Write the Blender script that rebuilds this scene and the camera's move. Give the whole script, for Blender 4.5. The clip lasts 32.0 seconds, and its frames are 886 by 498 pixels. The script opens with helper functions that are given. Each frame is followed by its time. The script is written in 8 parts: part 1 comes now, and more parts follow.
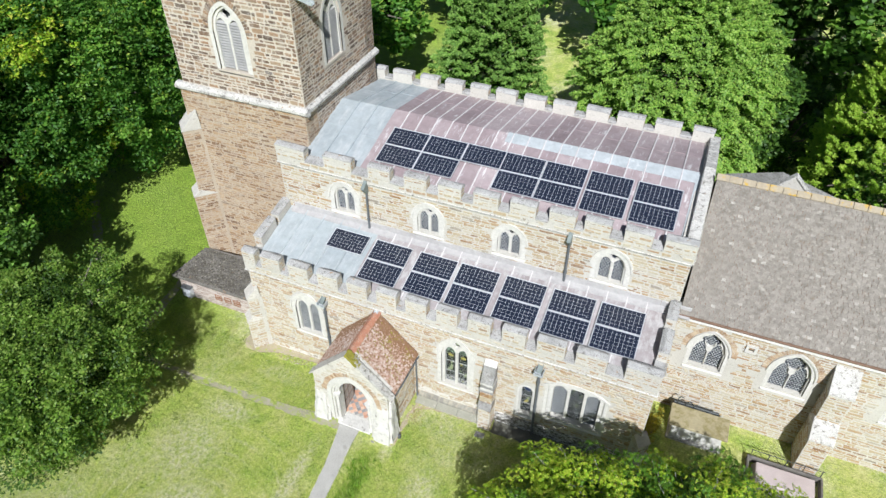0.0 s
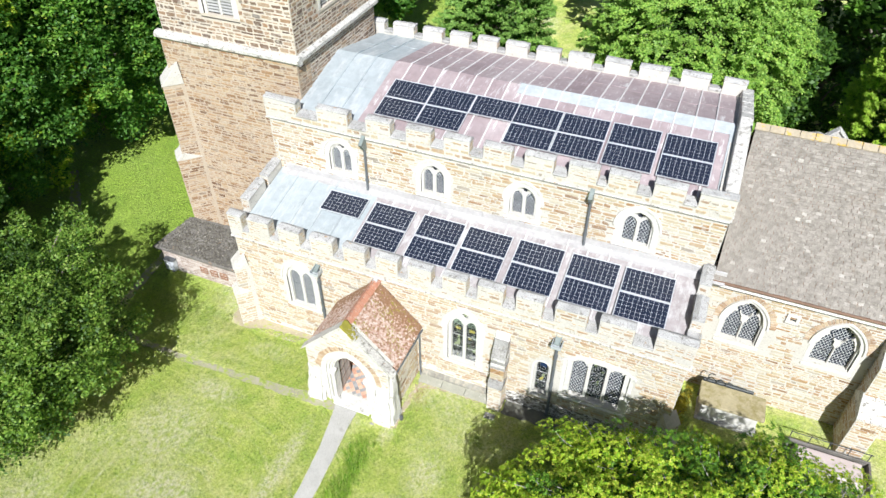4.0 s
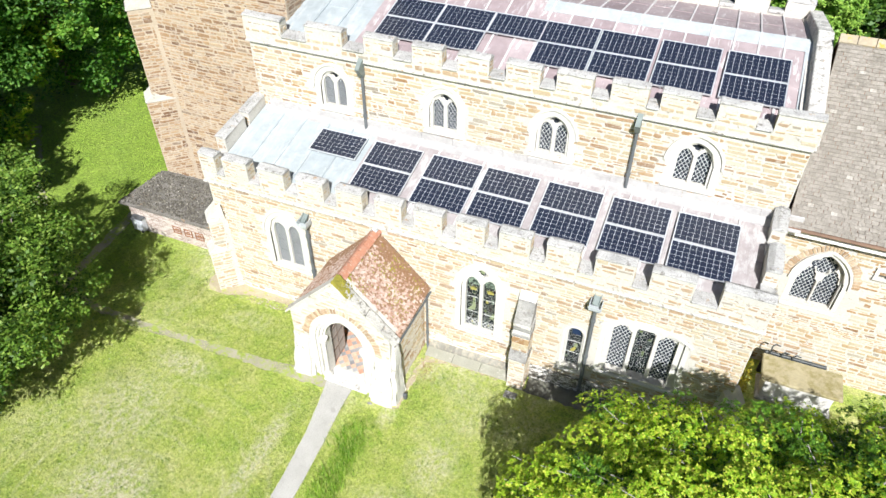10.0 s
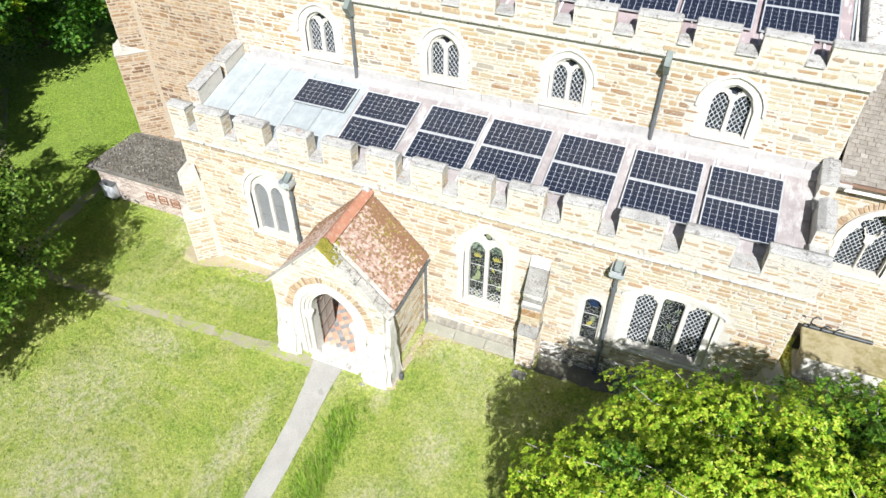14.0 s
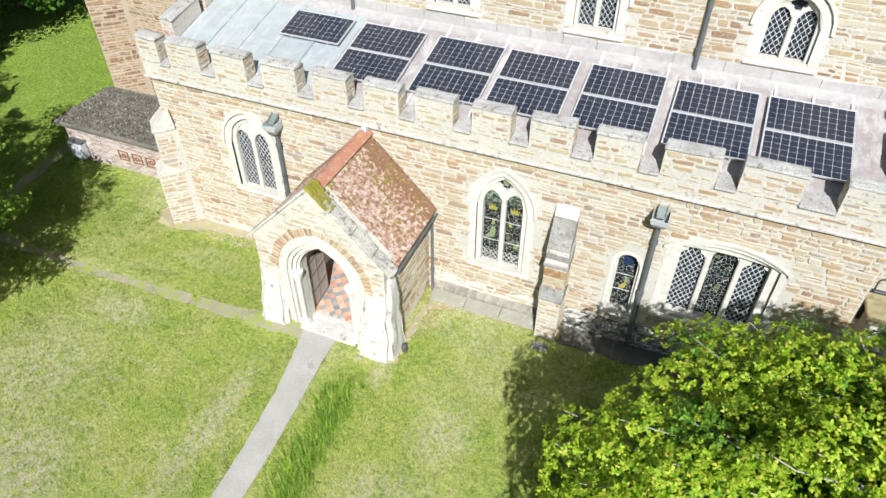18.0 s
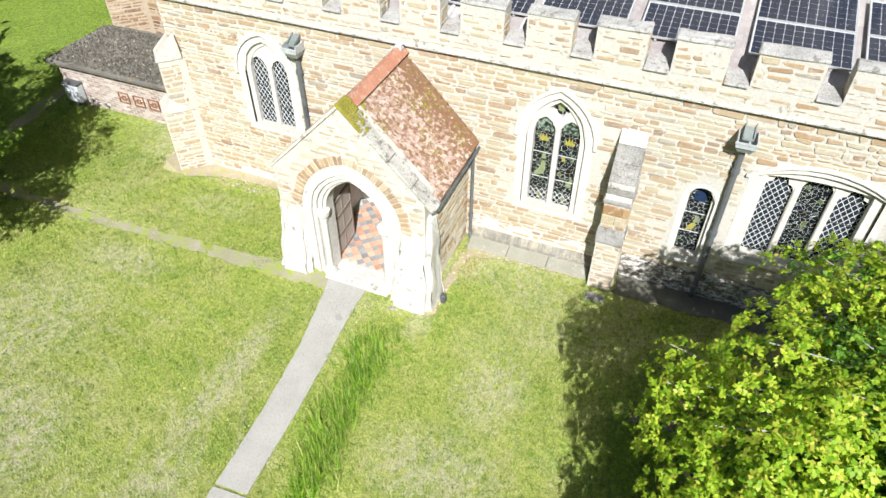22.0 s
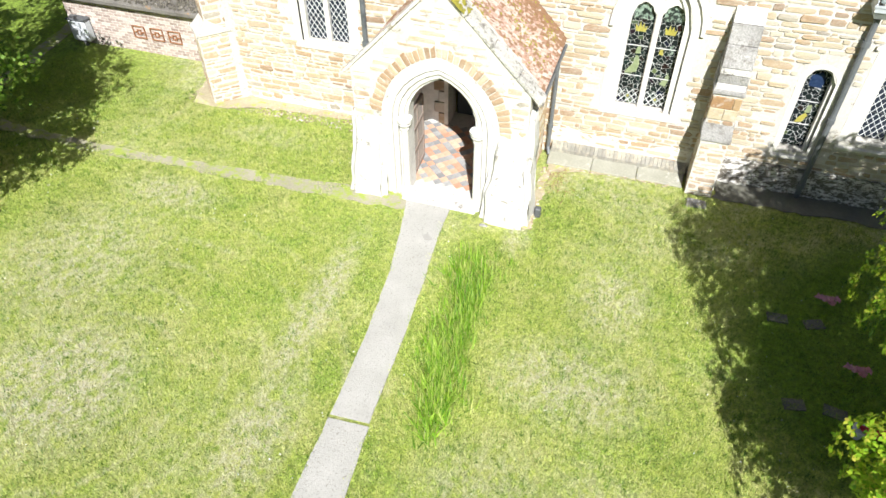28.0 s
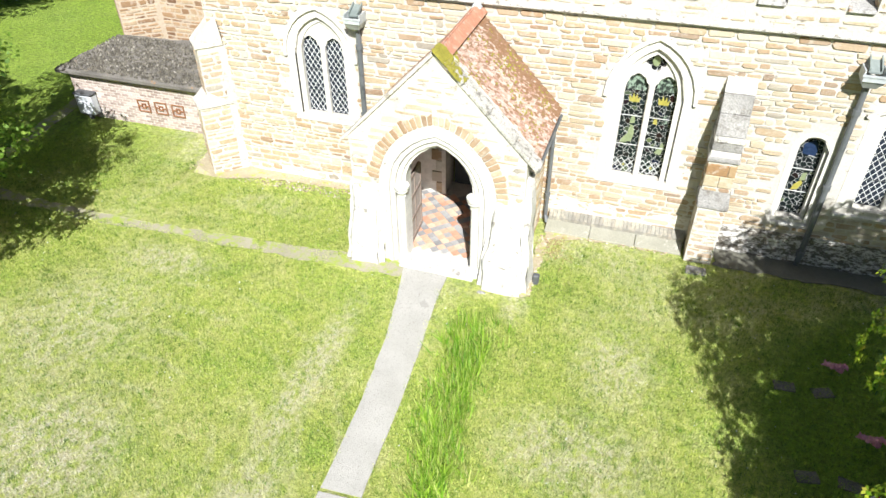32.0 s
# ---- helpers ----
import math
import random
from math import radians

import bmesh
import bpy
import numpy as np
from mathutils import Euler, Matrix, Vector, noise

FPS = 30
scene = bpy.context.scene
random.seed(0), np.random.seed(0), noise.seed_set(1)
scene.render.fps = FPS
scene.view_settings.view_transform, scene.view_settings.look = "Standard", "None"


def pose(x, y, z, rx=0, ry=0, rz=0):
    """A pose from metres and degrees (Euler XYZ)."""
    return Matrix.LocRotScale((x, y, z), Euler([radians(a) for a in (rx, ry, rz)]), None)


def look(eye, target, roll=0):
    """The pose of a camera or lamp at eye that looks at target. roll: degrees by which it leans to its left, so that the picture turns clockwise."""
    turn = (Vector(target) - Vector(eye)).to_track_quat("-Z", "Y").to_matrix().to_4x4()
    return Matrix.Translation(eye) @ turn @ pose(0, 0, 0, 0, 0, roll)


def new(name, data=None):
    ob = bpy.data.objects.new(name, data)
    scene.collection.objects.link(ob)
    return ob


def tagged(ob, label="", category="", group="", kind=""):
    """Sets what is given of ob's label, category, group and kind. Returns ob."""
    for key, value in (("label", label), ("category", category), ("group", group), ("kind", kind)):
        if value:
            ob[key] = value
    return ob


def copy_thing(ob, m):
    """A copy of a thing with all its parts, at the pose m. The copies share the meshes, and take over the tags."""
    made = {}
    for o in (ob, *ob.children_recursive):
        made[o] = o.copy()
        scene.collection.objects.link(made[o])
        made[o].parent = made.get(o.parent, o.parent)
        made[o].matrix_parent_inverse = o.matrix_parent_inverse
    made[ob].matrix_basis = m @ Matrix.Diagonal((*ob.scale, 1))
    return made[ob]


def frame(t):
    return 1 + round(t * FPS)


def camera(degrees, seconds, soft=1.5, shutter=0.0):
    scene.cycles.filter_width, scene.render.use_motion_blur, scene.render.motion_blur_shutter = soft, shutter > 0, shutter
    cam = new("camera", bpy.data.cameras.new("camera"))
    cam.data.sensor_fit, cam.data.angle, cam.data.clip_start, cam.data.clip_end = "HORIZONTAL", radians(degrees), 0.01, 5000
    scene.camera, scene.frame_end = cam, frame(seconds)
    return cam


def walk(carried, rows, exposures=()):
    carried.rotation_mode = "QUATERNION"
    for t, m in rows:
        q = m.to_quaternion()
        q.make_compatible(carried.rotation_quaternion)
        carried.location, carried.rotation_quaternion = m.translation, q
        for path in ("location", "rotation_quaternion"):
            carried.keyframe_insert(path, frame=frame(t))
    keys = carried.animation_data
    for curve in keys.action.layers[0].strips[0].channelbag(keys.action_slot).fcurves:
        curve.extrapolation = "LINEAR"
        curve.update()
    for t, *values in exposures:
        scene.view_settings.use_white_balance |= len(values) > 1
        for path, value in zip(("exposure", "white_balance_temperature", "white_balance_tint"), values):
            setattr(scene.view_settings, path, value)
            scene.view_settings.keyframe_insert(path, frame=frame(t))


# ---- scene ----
cam = camera(66.01, 32.0)
EXPOSURES = [(0.0, 0.34, 5950, 10), (1.0, 0.45, 5950, 10), (3.0, 0.61, 6000, 10), (6.0, 0.82, 6100, 10), (13.0, 0.78, 6200, 10), (19.0, 0.53, 6200, 10), (24.0, 0.86, 6300, 10), (32.0, 0.95, 6250, 10)]
PATH = [
    (0, 6.781, -16.346, 23.482, 22.821, -40.820, -0.105),
    (0.5, 6.674, -16.180, 23.181, 22.827, -40.887, -0.114),
    (1, 6.563, -16.049, 22.863, 22.764, -40.938, -0.112),
    (1.5, 6.463, -15.949, 22.543, 22.733, -40.953, -0.085),
    (2, 6.374, -15.853, 22.214, 22.706, -40.979, -0.068),
    (2.5, 6.286, -15.760, 21.883, 22.703, -41.020, -0.076),
    (3, 6.222, -15.654, 21.557, 22.654, -41.052, -0.034),
    (3.5, 6.160, -15.532, 21.233, 22.662, -41.158, -0.081),
    (5.5, 5.773, -15.037, 19.772, 22.651, -41.054, -0.022),
    (6, 5.635, -14.892, 19.425, 22.515, -41.123, 0.107),
    (6.5, 5.501, -14.743, 19.072, 22.444, -41.171, 0.163),
    (7, 5.398, -14.621, 18.752, 22.514, -41.194, 0.159),
    (7.5, 5.312, -14.499, 18.455, 22.530, -41.174, 0.115),
    (8, 5.244, -14.361, 18.156, 22.548, -41.143, 0.135),
    (8.5, 5.184, -14.208, 17.848, 22.654, -41.102, 0.064),
    (9, 5.139, -14.075, 17.533, 22.744, -41.001, 0.051),
    (9.5, 5.090, -13.943, 17.224, 22.786, -40.877, 0.019),
    (10, 4.986, -13.783, 16.983, 22.618, -41.057, 0.139),
    (10.5, 4.877, -13.634, 16.724, 22.456, -41.173, 0.184),
    (11, 4.801, -13.481, 16.433, 22.434, -41.225, 0.168),
    (11.5, 4.772, -13.335, 16.168, 22.507, -41.281, 0.134),
    (12, 4.746, -13.199, 15.928, 22.589, -41.373, 0.033),
    (12.5, 4.702, -13.048, 15.708, 22.616, -41.580, -0.007),
    (13, 4.626, -12.911, 15.492, 22.548, -41.787, 0.016),
    (13.5, 4.531, -12.738, 15.268, 22.510, -42.087, 0.089),
    (14, 4.439, -12.604, 15.027, 22.443, -42.276, 0.060),
    (14.5, 4.334, -12.484, 14.782, 22.323, -42.435, 0.206),
    (16.5, 4.130, -11.970, 13.573, 22.737, -42.491, -0.142),
    (17, 4.047, -11.978, 13.121, 22.554, -41.962, -0.083),
    (17.5, 3.945, -11.898, 12.756, 22.457, -41.791, 0.021),
    (18, 3.831, -11.780, 12.455, 22.313, -41.885, 0.146),
    (18.5, 3.735, -11.686, 12.163, 22.283, -41.971, 0.164),
    (19, 3.633, -11.619, 11.874, 22.246, -42.015, 0.222),
    (19.5, 3.531, -11.597, 11.600, 22.111, -42.027, 0.202),
    (20, 3.417, -11.560, 11.343, 22.089, -42.132, 0.210),
    (20.5, 3.277, -11.520, 11.100, 22.104, -42.367, 0.224),
    (21, 3.120, -11.501, 10.892, 22.134, -42.586, 0.175),
    (21.5, 2.937, -11.511, 10.692, 22.123, -42.719, 0.149),
    (22, 2.735, -11.528, 10.463, 22.232, -42.890, 0.122),
    (22.5, 2.522, -11.532, 10.189, 22.445, -43.049, -0.108),
    (23, 2.302, -11.572, 9.891, 22.356, -43.017, -0.190),
    (23.5, 2.090, -11.829, 9.583, 21.515, -42.517, 0.080),
    (24, 1.860, -12.091, 9.272, 20.261, -42.072, 0.254),
    (24.5, 1.660, -12.110, 9.005, 19.405, -42.126, 0.199),
    (25, 1.474, -12.134, 8.803, 18.543, -42.344, 0.056),
    (25.5, 1.252, -12.178, 8.628, 18.030, -42.581, -0.033),
    (26, 1.043, -12.255, 8.514, 17.986, -42.640, -0.145),
    (26.5, 0.825, -12.374, 8.462, 17.893, -42.625, -0.189),
    (28.5, 0.387, -12.419, 8.553, 18.174, -44.183, -0.330),
    (29, 0.408, -12.421, 8.504, 18.200, -43.080, -0.336),
    (29.5, 0.412, -12.441, 8.456, 18.178, -41.895, -0.341),
    (30, 0.439, -12.459, 8.424, 18.288, -40.827, -0.316),
    (30.5, 0.448, -12.469, 8.408, 18.206, -39.833, -0.312),
    (31, 0.479, -12.467, 8.392, 18.163, -38.874, -0.351),
    (31.5, 0.474, -12.453, 8.344, 18.046, -37.986, -0.294),
    (32, 0.475, -12.417, 8.297, 18.105, -37.450, -0.305),
]
walk(cam, [(t, pose(x, y, z, 90, 0, yaw) @ pose(0, 0, 0, pitch, 0, 0) @ pose(0, 0, 0, 0, 0, lean)) for t, x, y, z, yaw, pitch, lean in PATH], EXPOSURES)

# ---- daylight ----
SUN_AZ, SUN_EL = 22.0, 43.5   # degrees east of south, above the horizon
sun_dir = Vector((math.sin(radians(SUN_AZ)) * math.cos(radians(SUN_EL)), -math.cos(radians(SUN_AZ)) * math.cos(radians(SUN_EL)), math.sin(radians(SUN_EL))))
world = bpy.data.worlds.new("sky")
scene.world = world
world.use_nodes = True
wn = world.node_tree.nodes
sky = wn.new("ShaderNodeTexSky")
sky.sky_type, sky.sun_disc = "NISHITA", False
sky.sun_elevation, sky.sun_rotation = radians(SUN_EL), radians(180 - SUN_AZ)
world.node_tree.links.new(sky.outputs[0], wn["Background"].inputs[0])
wn["Background"].inputs[1].default_value = 0.035
sun = new("sun", bpy.data.lights.new("sun", "SUN"))
sun.data.energy, sun.data.angle, sun.data.color = 5.0, radians(0.5), (1.0, 0.975, 0.94)
sun.matrix_world = look(tuple(sun_dir * 60), (0, 0, 0))


# ---- materials ----
def material(name, rough=0.8, metal=0.0):
    m = bpy.data.materials.new(name)
    m.use_nodes = True
    b = m.node_tree.nodes["Principled BSDF"]
    b.inputs["Roughness"].default_value, b.inputs["Metallic"].default_value = rough, metal
    return m, m.node_tree.nodes, m.node_tree.links, b


def tex_noise(n, l, scale, detail=4.0, rough=0.6, stretch=None):
    tc = n.new("ShaderNodeTexCoord")
    t = n.new("ShaderNodeTexNoise")
    t.inputs["Scale"].default_value, t.inputs["Detail"].default_value, t.inputs["Roughness"].default_value = scale, detail, rough
    if stretch:
        mp = n.new("ShaderNodeMapping")
        mp.inputs["Scale"].default_value = stretch
        l.new(tc.outputs["Object"], mp.inputs[0])
        l.new(mp.outputs[0], t.inputs["Vector"])
    else:
        l.new(tc.outputs["Object"], t.inputs["Vector"])
    return t.outputs["Fac"]


def ramp(n, l, fac, stops):
    r = n.new("ShaderNodeValToRGB")
    e = r.color_ramp.elements
    while len(e) < len(stops):
        e.new(0.5)
    for k, (p, c) in enumerate(stops):
        e[k].position, e[k].color = p, (*c, 1)
    l.new(fac, r.inputs[0])
    return r.outputs[0]


def mix(n, l, fac, a, b, mode="MIX"):
    m = n.new("ShaderNodeMix")
    m.data_type, m.blend_type = "RGBA", mode
    for v, s in ((fac, m.inputs[0]), (a, m.inputs[6]), (b, m.inputs[7])):
        if isinstance(v, (int, float)):
            s.default_value = v
        elif isinstance(v, tuple):
            s.default_value = (*v, 1)
        else:
            l.new(v, s)
    return m.outputs[2]


def bump(n, l, b, height, strength=0.4, dist=0.02):
    bp = n.new("ShaderNodeBump")
    bp.inputs["Strength"].default_value, bp.inputs["Distance"].default_value = strength, dist
    l.new(height, bp.inputs["Height"])
    l.new(bp.outputs[0], b.inputs["Normal"])


def surface(name, dark, light, rough=0.85, fine=14.0, coarse=0.9, stain=None, stain_at=(0.56, 0.68), stain_scale=1.6, relief=0.4, metal=0.0, dist=0.02, stretch=None, stain_stretch=None, vary=0.0):
    """Two-scale mottled surface with an optional stain of its own shape."""
    m, n, l, b = material(name, rough, metal)
    big = tex_noise(n, l, coarse, 5.0)
    small = tex_noise(n, l, fine, 6.0, 0.7, stretch)
    c1 = ramp(n, l, big, [(0.3, dark), (0.7, light)])
    mid = tuple((p + q) / 2 for p, q in zip(dark, light))
    c2 = ramp(n, l, small, [(0.3, tuple(v * 0.7 for v in mid)), (0.7, tuple(min(1, v * 1.25) for v in mid))])
    col = mix(n, l, 0.5, c1, c2)
    if stain:
        s = tex_noise(n, l, stain_scale, 8.0, 0.75, stain_stretch)
        col = mix(n, l, ramp(n, l, s, [(stain_at[0], (0, 0, 0)), (stain_at[1], (1, 1, 1))]), col, stain)
    if vary:
        oi = n.new("ShaderNodeObjectInfo")
        col = mix(n, l, vary, col, ramp(n, l, oi.outputs["Random"], [(0.0, (0.55, 0.5, 0.52)), (1.0, (1.0, 1.0, 1.0))]), "MULTIPLY")
    l.new(col, b.inputs["Base Color"])
    bump(n, l, b, small, relief, dist)
    return m


def stone_material(name, stops, rough=0.9, island=True, lichen=None, wash=0.28, dots=None):
    """Rubble stones: each piece takes a colour of its own, then grain and stains."""
    m, n, l, b = material(name, rough)
    if island:
        g = n.new("ShaderNodeNewGeometry")
        rnd = g.outputs["Random Per Island"]
    else:
        g = n.new("ShaderNodeObjectInfo")
        rnd = g.outputs["Random"]
    col = ramp(n, l, rnd, stops)
    small = tex_noise(n, l, 22.0, 6.0, 0.7)
    col = mix(n, l, 0.55, col, ramp(n, l, small, [(0.25, (0.35, 0.33, 0.30)), (0.75, (0.75, 0.74, 0.72))]), "OVERLAY")
    big = tex_noise(n, l, 0.7, 4.0)
    col = mix(n, l, ramp(n, l, big, [(0.45, (0, 0, 0)), (0.75, (wash, wash, wash))]), col, (0.535, 0.50, 0.435))
    if wash > 0.1:
        smear = tex_noise(n, l, 7.0, 6.0, 0.7)
        col = mix(n, l, ramp(n, l, smear, [(0.52, (0, 0, 0)), (0.64, (0.5, 0.5, 0.5))]), col, (0.53, 0.495, 0.43))
    if lichen:
        s = tex_noise(n, l, 3.5, 9.0, 0.8)
        col = mix(n, l, ramp(n, l, s, [(0.55, (0, 0, 0)), (0.66, (1, 1, 1))]), col, lichen)
    if dots:
        s = tex_noise(n, l, 13.0, 3.0, 0.6)
        col = mix(n, l, ramp(n, l, s, [(0.60, (0, 0, 0)), (0.70, (0.6, 0.6, 0.6))]), col, dots)
        s = tex_noise(n, l, 5.0, 8.0, 0.8)
        col = mix(n, l, ramp(n, l, s, [(0.40, (0.45, 0.45, 0.45)), (0.52, (0, 0, 0))]), col, (0.10, 0.088, 0.07))
        s = tex_noise(n, l, 2.2, 9.0, 0.8)
        col = mix(n, l, ramp(n, l, s, [(0.58, (0, 0, 0)), (0.70, (0.6, 0.6, 0.6))]), col, (0.17, 0.10, 0.05))
    l.new(col, b.inputs["Base Color"])
    bump(n, l, b, small, 0.45, 0.015)
    return m


GOLD = [(0.0, (0.19, 0.11, 0.057)), (0.10, (0.31, 0.19, 0.09)), (0.34, (0.36, 0.26, 0.142)), (0.58, (0.385, 0.317, 0.198)), (0.78, (0.42, 0.37, 0.268)), (0.92, (0.45, 0.415, 0.33)), (1.0, (0.22, 0.19, 0.15))]
TAN = [(0.0, (0.14, 0.08, 0.045)), (0.3, (0.25, 0.155, 0.082)), (0.65, (0.335, 0.228, 0.128)), (0.9, (0.38, 0.29, 0.185)), (1.0, (0.21, 0.16, 0.115))]
BROWN = [(0.0, (0.085, 0.058, 0.043)), (0.3, (0.155, 0.10, 0.068)), (0.55, (0.21, 0.147, 0.10)), (0.72, (0.27, 0.165, 0.095)), (0.9, (0.31, 0.235, 0.16)), (1.0, (0.17, 0.15, 0.135))]
LIME = [(p, tuple(v * 0.84 + 0.16 * w for v, w in zip(c, (0.51, 0.48, 0.41)))) for p, c in GOLD]
M_STONE = stone_material("ironstone_rubble", GOLD)
M_STONE_LIME = stone_material("lime_stained_rubble", LIME, wash=0.34)
M_STONE_LIME_ONE = stone_material("lime_stained_rubble_piece", LIME, island=False, wash=0.34)
M_STONE_CRUST = stone_material("lichen_crusted_rubble", LIME, wash=0.55, lichen=(0.40, 0.38, 0.335))
M_STONE_WASH = stone_material("limewashed_rubble", LIME, wash=0.95)
M_STONE_WASH_ONE = stone_material("limewashed_rubble_piece", LIME, island=False, wash=0.95)
M_STONE_ONE = stone_material("ironstone_piece", GOLD, island=False)
M_TOWER = stone_material("brown_ironstone", BROWN, wash=0.15)
M_TOWER_LOW = stone_material("tan_ironstone", TAN, wash=0.15)
M_TOWER_ONE = stone_material("brown_ironstone_piece", BROWN, island=False, wash=0.15)
# The mortar's dark pits paint in the shadowed gaps between stones.
M_MORTAR = surface("pale_lime_mortar", (0.465, 0.44, 0.385), (0.60, 0.575, 0.515), 0.95, 20, 0.8, stain=(0.27, 0.235, 0.185), stain_at=(0.585, 0.65), stain_scale=7.0, relief=0.8)
M_MORTAR_T = surface("grey_brown_mortar", (0.44, 0.385, 0.315), (0.60, 0.54, 0.455), 0.95, 20, 0.8)
M_MORTAR_LOW = surface("tan_earth_mortar", (0.37, 0.30, 0.218), (0.50, 0.425, 0.325), 0.95, 20, 0.8)
M_DRESSED = surface("dressed_limestone", (0.53, 0.51, 0.46), (0.665, 0.645, 0.60), 0.85, 9, 1.1, stain=(0.45, 0.40, 0.32), stain_at=(0.62, 0.8))


def lichen_stone(name, dark, light, patch_at=(0.52, 0.6)):
    """Weathered stone: grey speckle, pale and rusty lichen rosettes, dark crusts."""
    m, n, l, b = material(name, 0.95)
    big, mid, fine = tex_noise(n, l, 1.3, 4.0), tex_noise(n, l, 7.0, 8.0, 0.75), tex_noise(n, l, 38.0, 6.0, 0.8)
    col = ramp(n, l, big, [(0.3, dark), (0.7, light)])
    col = mix(n, l, 0.8, col, ramp(n, l, fine, [(0.32, (0.16, 0.16, 0.16)), (0.5, (0.5, 0.5, 0.5)), (0.7, (0.8, 0.8, 0.78))]), "OVERLAY")
    col = mix(n, l, ramp(n, l, mid, [(patch_at[0], (0, 0, 0)), (patch_at[1], (0.85, 0.85, 0.85))]), col, (0.13, 0.115, 0.095))
    rust = tex_noise(n, l, 4.3, 7.0, 0.7)
    col = mix(n, l, ramp(n, l, rust, [(0.62, (0, 0, 0)), (0.68, (0.8, 0.8, 0.8))]), col, (0.30, 0.17, 0.07))
    l.new(col, b.inputs["Base Color"])
    bump(n, l, b, mid, 0.8, 0.03)
    return m


M_COPING = lichen_stone("lichened_string_course", (0.43, 0.415, 0.38), (0.60, 0.58, 0.54), (0.525, 0.62))
M_MERLON_CAP = lichen_stone("grey_lichened_coping", (0.30, 0.295, 0.28), (0.46, 0.45, 0.43), (0.54, 0.64))
M_WEATHER = lichen_stone("grey_weathered_slab", (0.21, 0.205, 0.19), (0.36, 0.35, 0.33), (0.50, 0.62))
M_RENDER = surface("worn_lime_render", (0.46, 0.43, 0.37), (0.68, 0.65, 0.59), 0.9, 9, 2.0, stain=(0.27, 0.235, 0.185), stain_at=(0.56, 0.66), stain_scale=4.6, relief=0.8, dist=0.03)
M_LIMEWASH = surface("worn_white_limewash", (0.52, 0.50, 0.45), (0.68, 0.66, 0.615), 0.9, 9, 1.6, stain=(0.27, 0.25, 0.215), stain_at=(0.56, 0.64), stain_scale=4.5, relief=0.8, dist=0.04)
M_LEAD_SILVER = surface("new_grey_lead", (0.315, 0.35, 0.362), (0.43, 0.47, 0.48), 0.55, 3, 0.5, stain=(0.54, 0.555, 0.55), stain_at=(0.50, 0.70), stain_scale=1.3, stain_stretch=(2.6, 0.5, 1.0), relief=0.12, metal=0.1)
M_LEAD = surface("weathered_lead_sheet", (0.30, 0.228, 0.232), (0.52, 0.445, 0.44), 0.6, 4, 0.7, stain=(0.68, 0.655, 0.645), stain_at=(0.56, 0.64), stain_scale=2.2, relief=0.15, metal=0.1, stain_stretch=(3.0, 0.45, 1.0), vary=0.7)
M_LEAD_GREY = surface("pale_grey_lead_sheet", (0.30, 0.258, 0.254), (0.445, 0.412, 0.40), 0.6, 4, 0.7, stain=(0.53, 0.515, 0.50), stain_at=(0.48, 0.60), stain_scale=1.6, relief=0.15, metal=0.1, stain_stretch=(1.6, 0.6, 1.0), vary=0.25)
M_LEAD_PALE = surface("pale_weathered_lead", (0.33, 0.315, 0.305), (0.49, 0.475, 0.46), 0.65, 6, 1.2, stain=(0.42, 0.37, 0.36), stain_at=(0.58, 0.7), relief=0.2)
M_LEADROLL = surface("pale_lead_roll", (0.50, 0.47, 0.46), (0.68, 0.65, 0.64), 0.6, 6, 1.5, relief=0.1)
M_LEAD_BLUE = surface("bluish_lead_flashing", (0.40, 0.435, 0.445), (0.55, 0.58, 0.585), 0.6, 5, 1.2, stain=(0.66, 0.68, 0.68), relief=0.15, metal=0.2)
M_CELL = surface("monocrystalline_cell", (0.014, 0.018, 0.034), (0.026, 0.032, 0.052), 0.16, 40, 2.0, relief=0.0)
M_ALU = surface("silver_aluminium", (0.62, 0.63, 0.64), (0.72, 0.73, 0.74), 0.4, 20, 1.0, relief=0.05, metal=0.6)
M_BACKSHEET = surface("white_backsheet", (0.50, 0.52, 0.55), (0.58, 0.60, 0.63), 0.3, 20, 1.0, relief=0.0)
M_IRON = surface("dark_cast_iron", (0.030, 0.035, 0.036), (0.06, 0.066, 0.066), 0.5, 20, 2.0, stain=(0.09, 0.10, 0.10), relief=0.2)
M_PIPE = surface("grey_painted_iron", (0.085, 0.095, 0.10), (0.15, 0.16, 0.165), 0.45, 20, 2.0, stain=(0.06, 0.065, 0.066), relief=0.2)
M_COPPER = surface("grey_green_lead_hopper", (0.11, 0.135, 0.125), (0.25, 0.285, 0.27), 0.6, 14, 3.0, relief=0.3)
M_GLASS = surface("dark_leaded_glass", (0.014, 0.019, 0.028), (0.042, 0.05, 0.066), 0.12, 5, 2.0, relief=0.1)
M_GLASS.node_tree.nodes["Principled BSDF"].inputs["Specular IOR Level"].default_value = 0.2
M_LEADCAME = surface("pale_lead_came", (0.62, 0.63, 0.63), (0.74, 0.75, 0.74), 0.5, 20, 2.0, relief=0.0)
M_CLAY = surface("red_clay_ridge", (0.36, 0.15, 0.09), (0.48, 0.24, 0.15), 0.85, 14, 2.0, stain=(0.46, 0.36, 0.28), stain_at=(0.52, 0.66), stain_scale=6.0, relief=0.3)
M_MOSS = surface("yellow_green_moss", (0.16, 0.15, 0.02), (0.34, 0.30, 0.04), 0.95, 40, 6.0, relief=1.0)
M_TIMBER = surface("weathered_oak", (0.12, 0.07, 0.045), (0.24, 0.15, 0.10), 0.8, 10, 2.0, stretch=(1, 1, 0.15), relief=0.4)
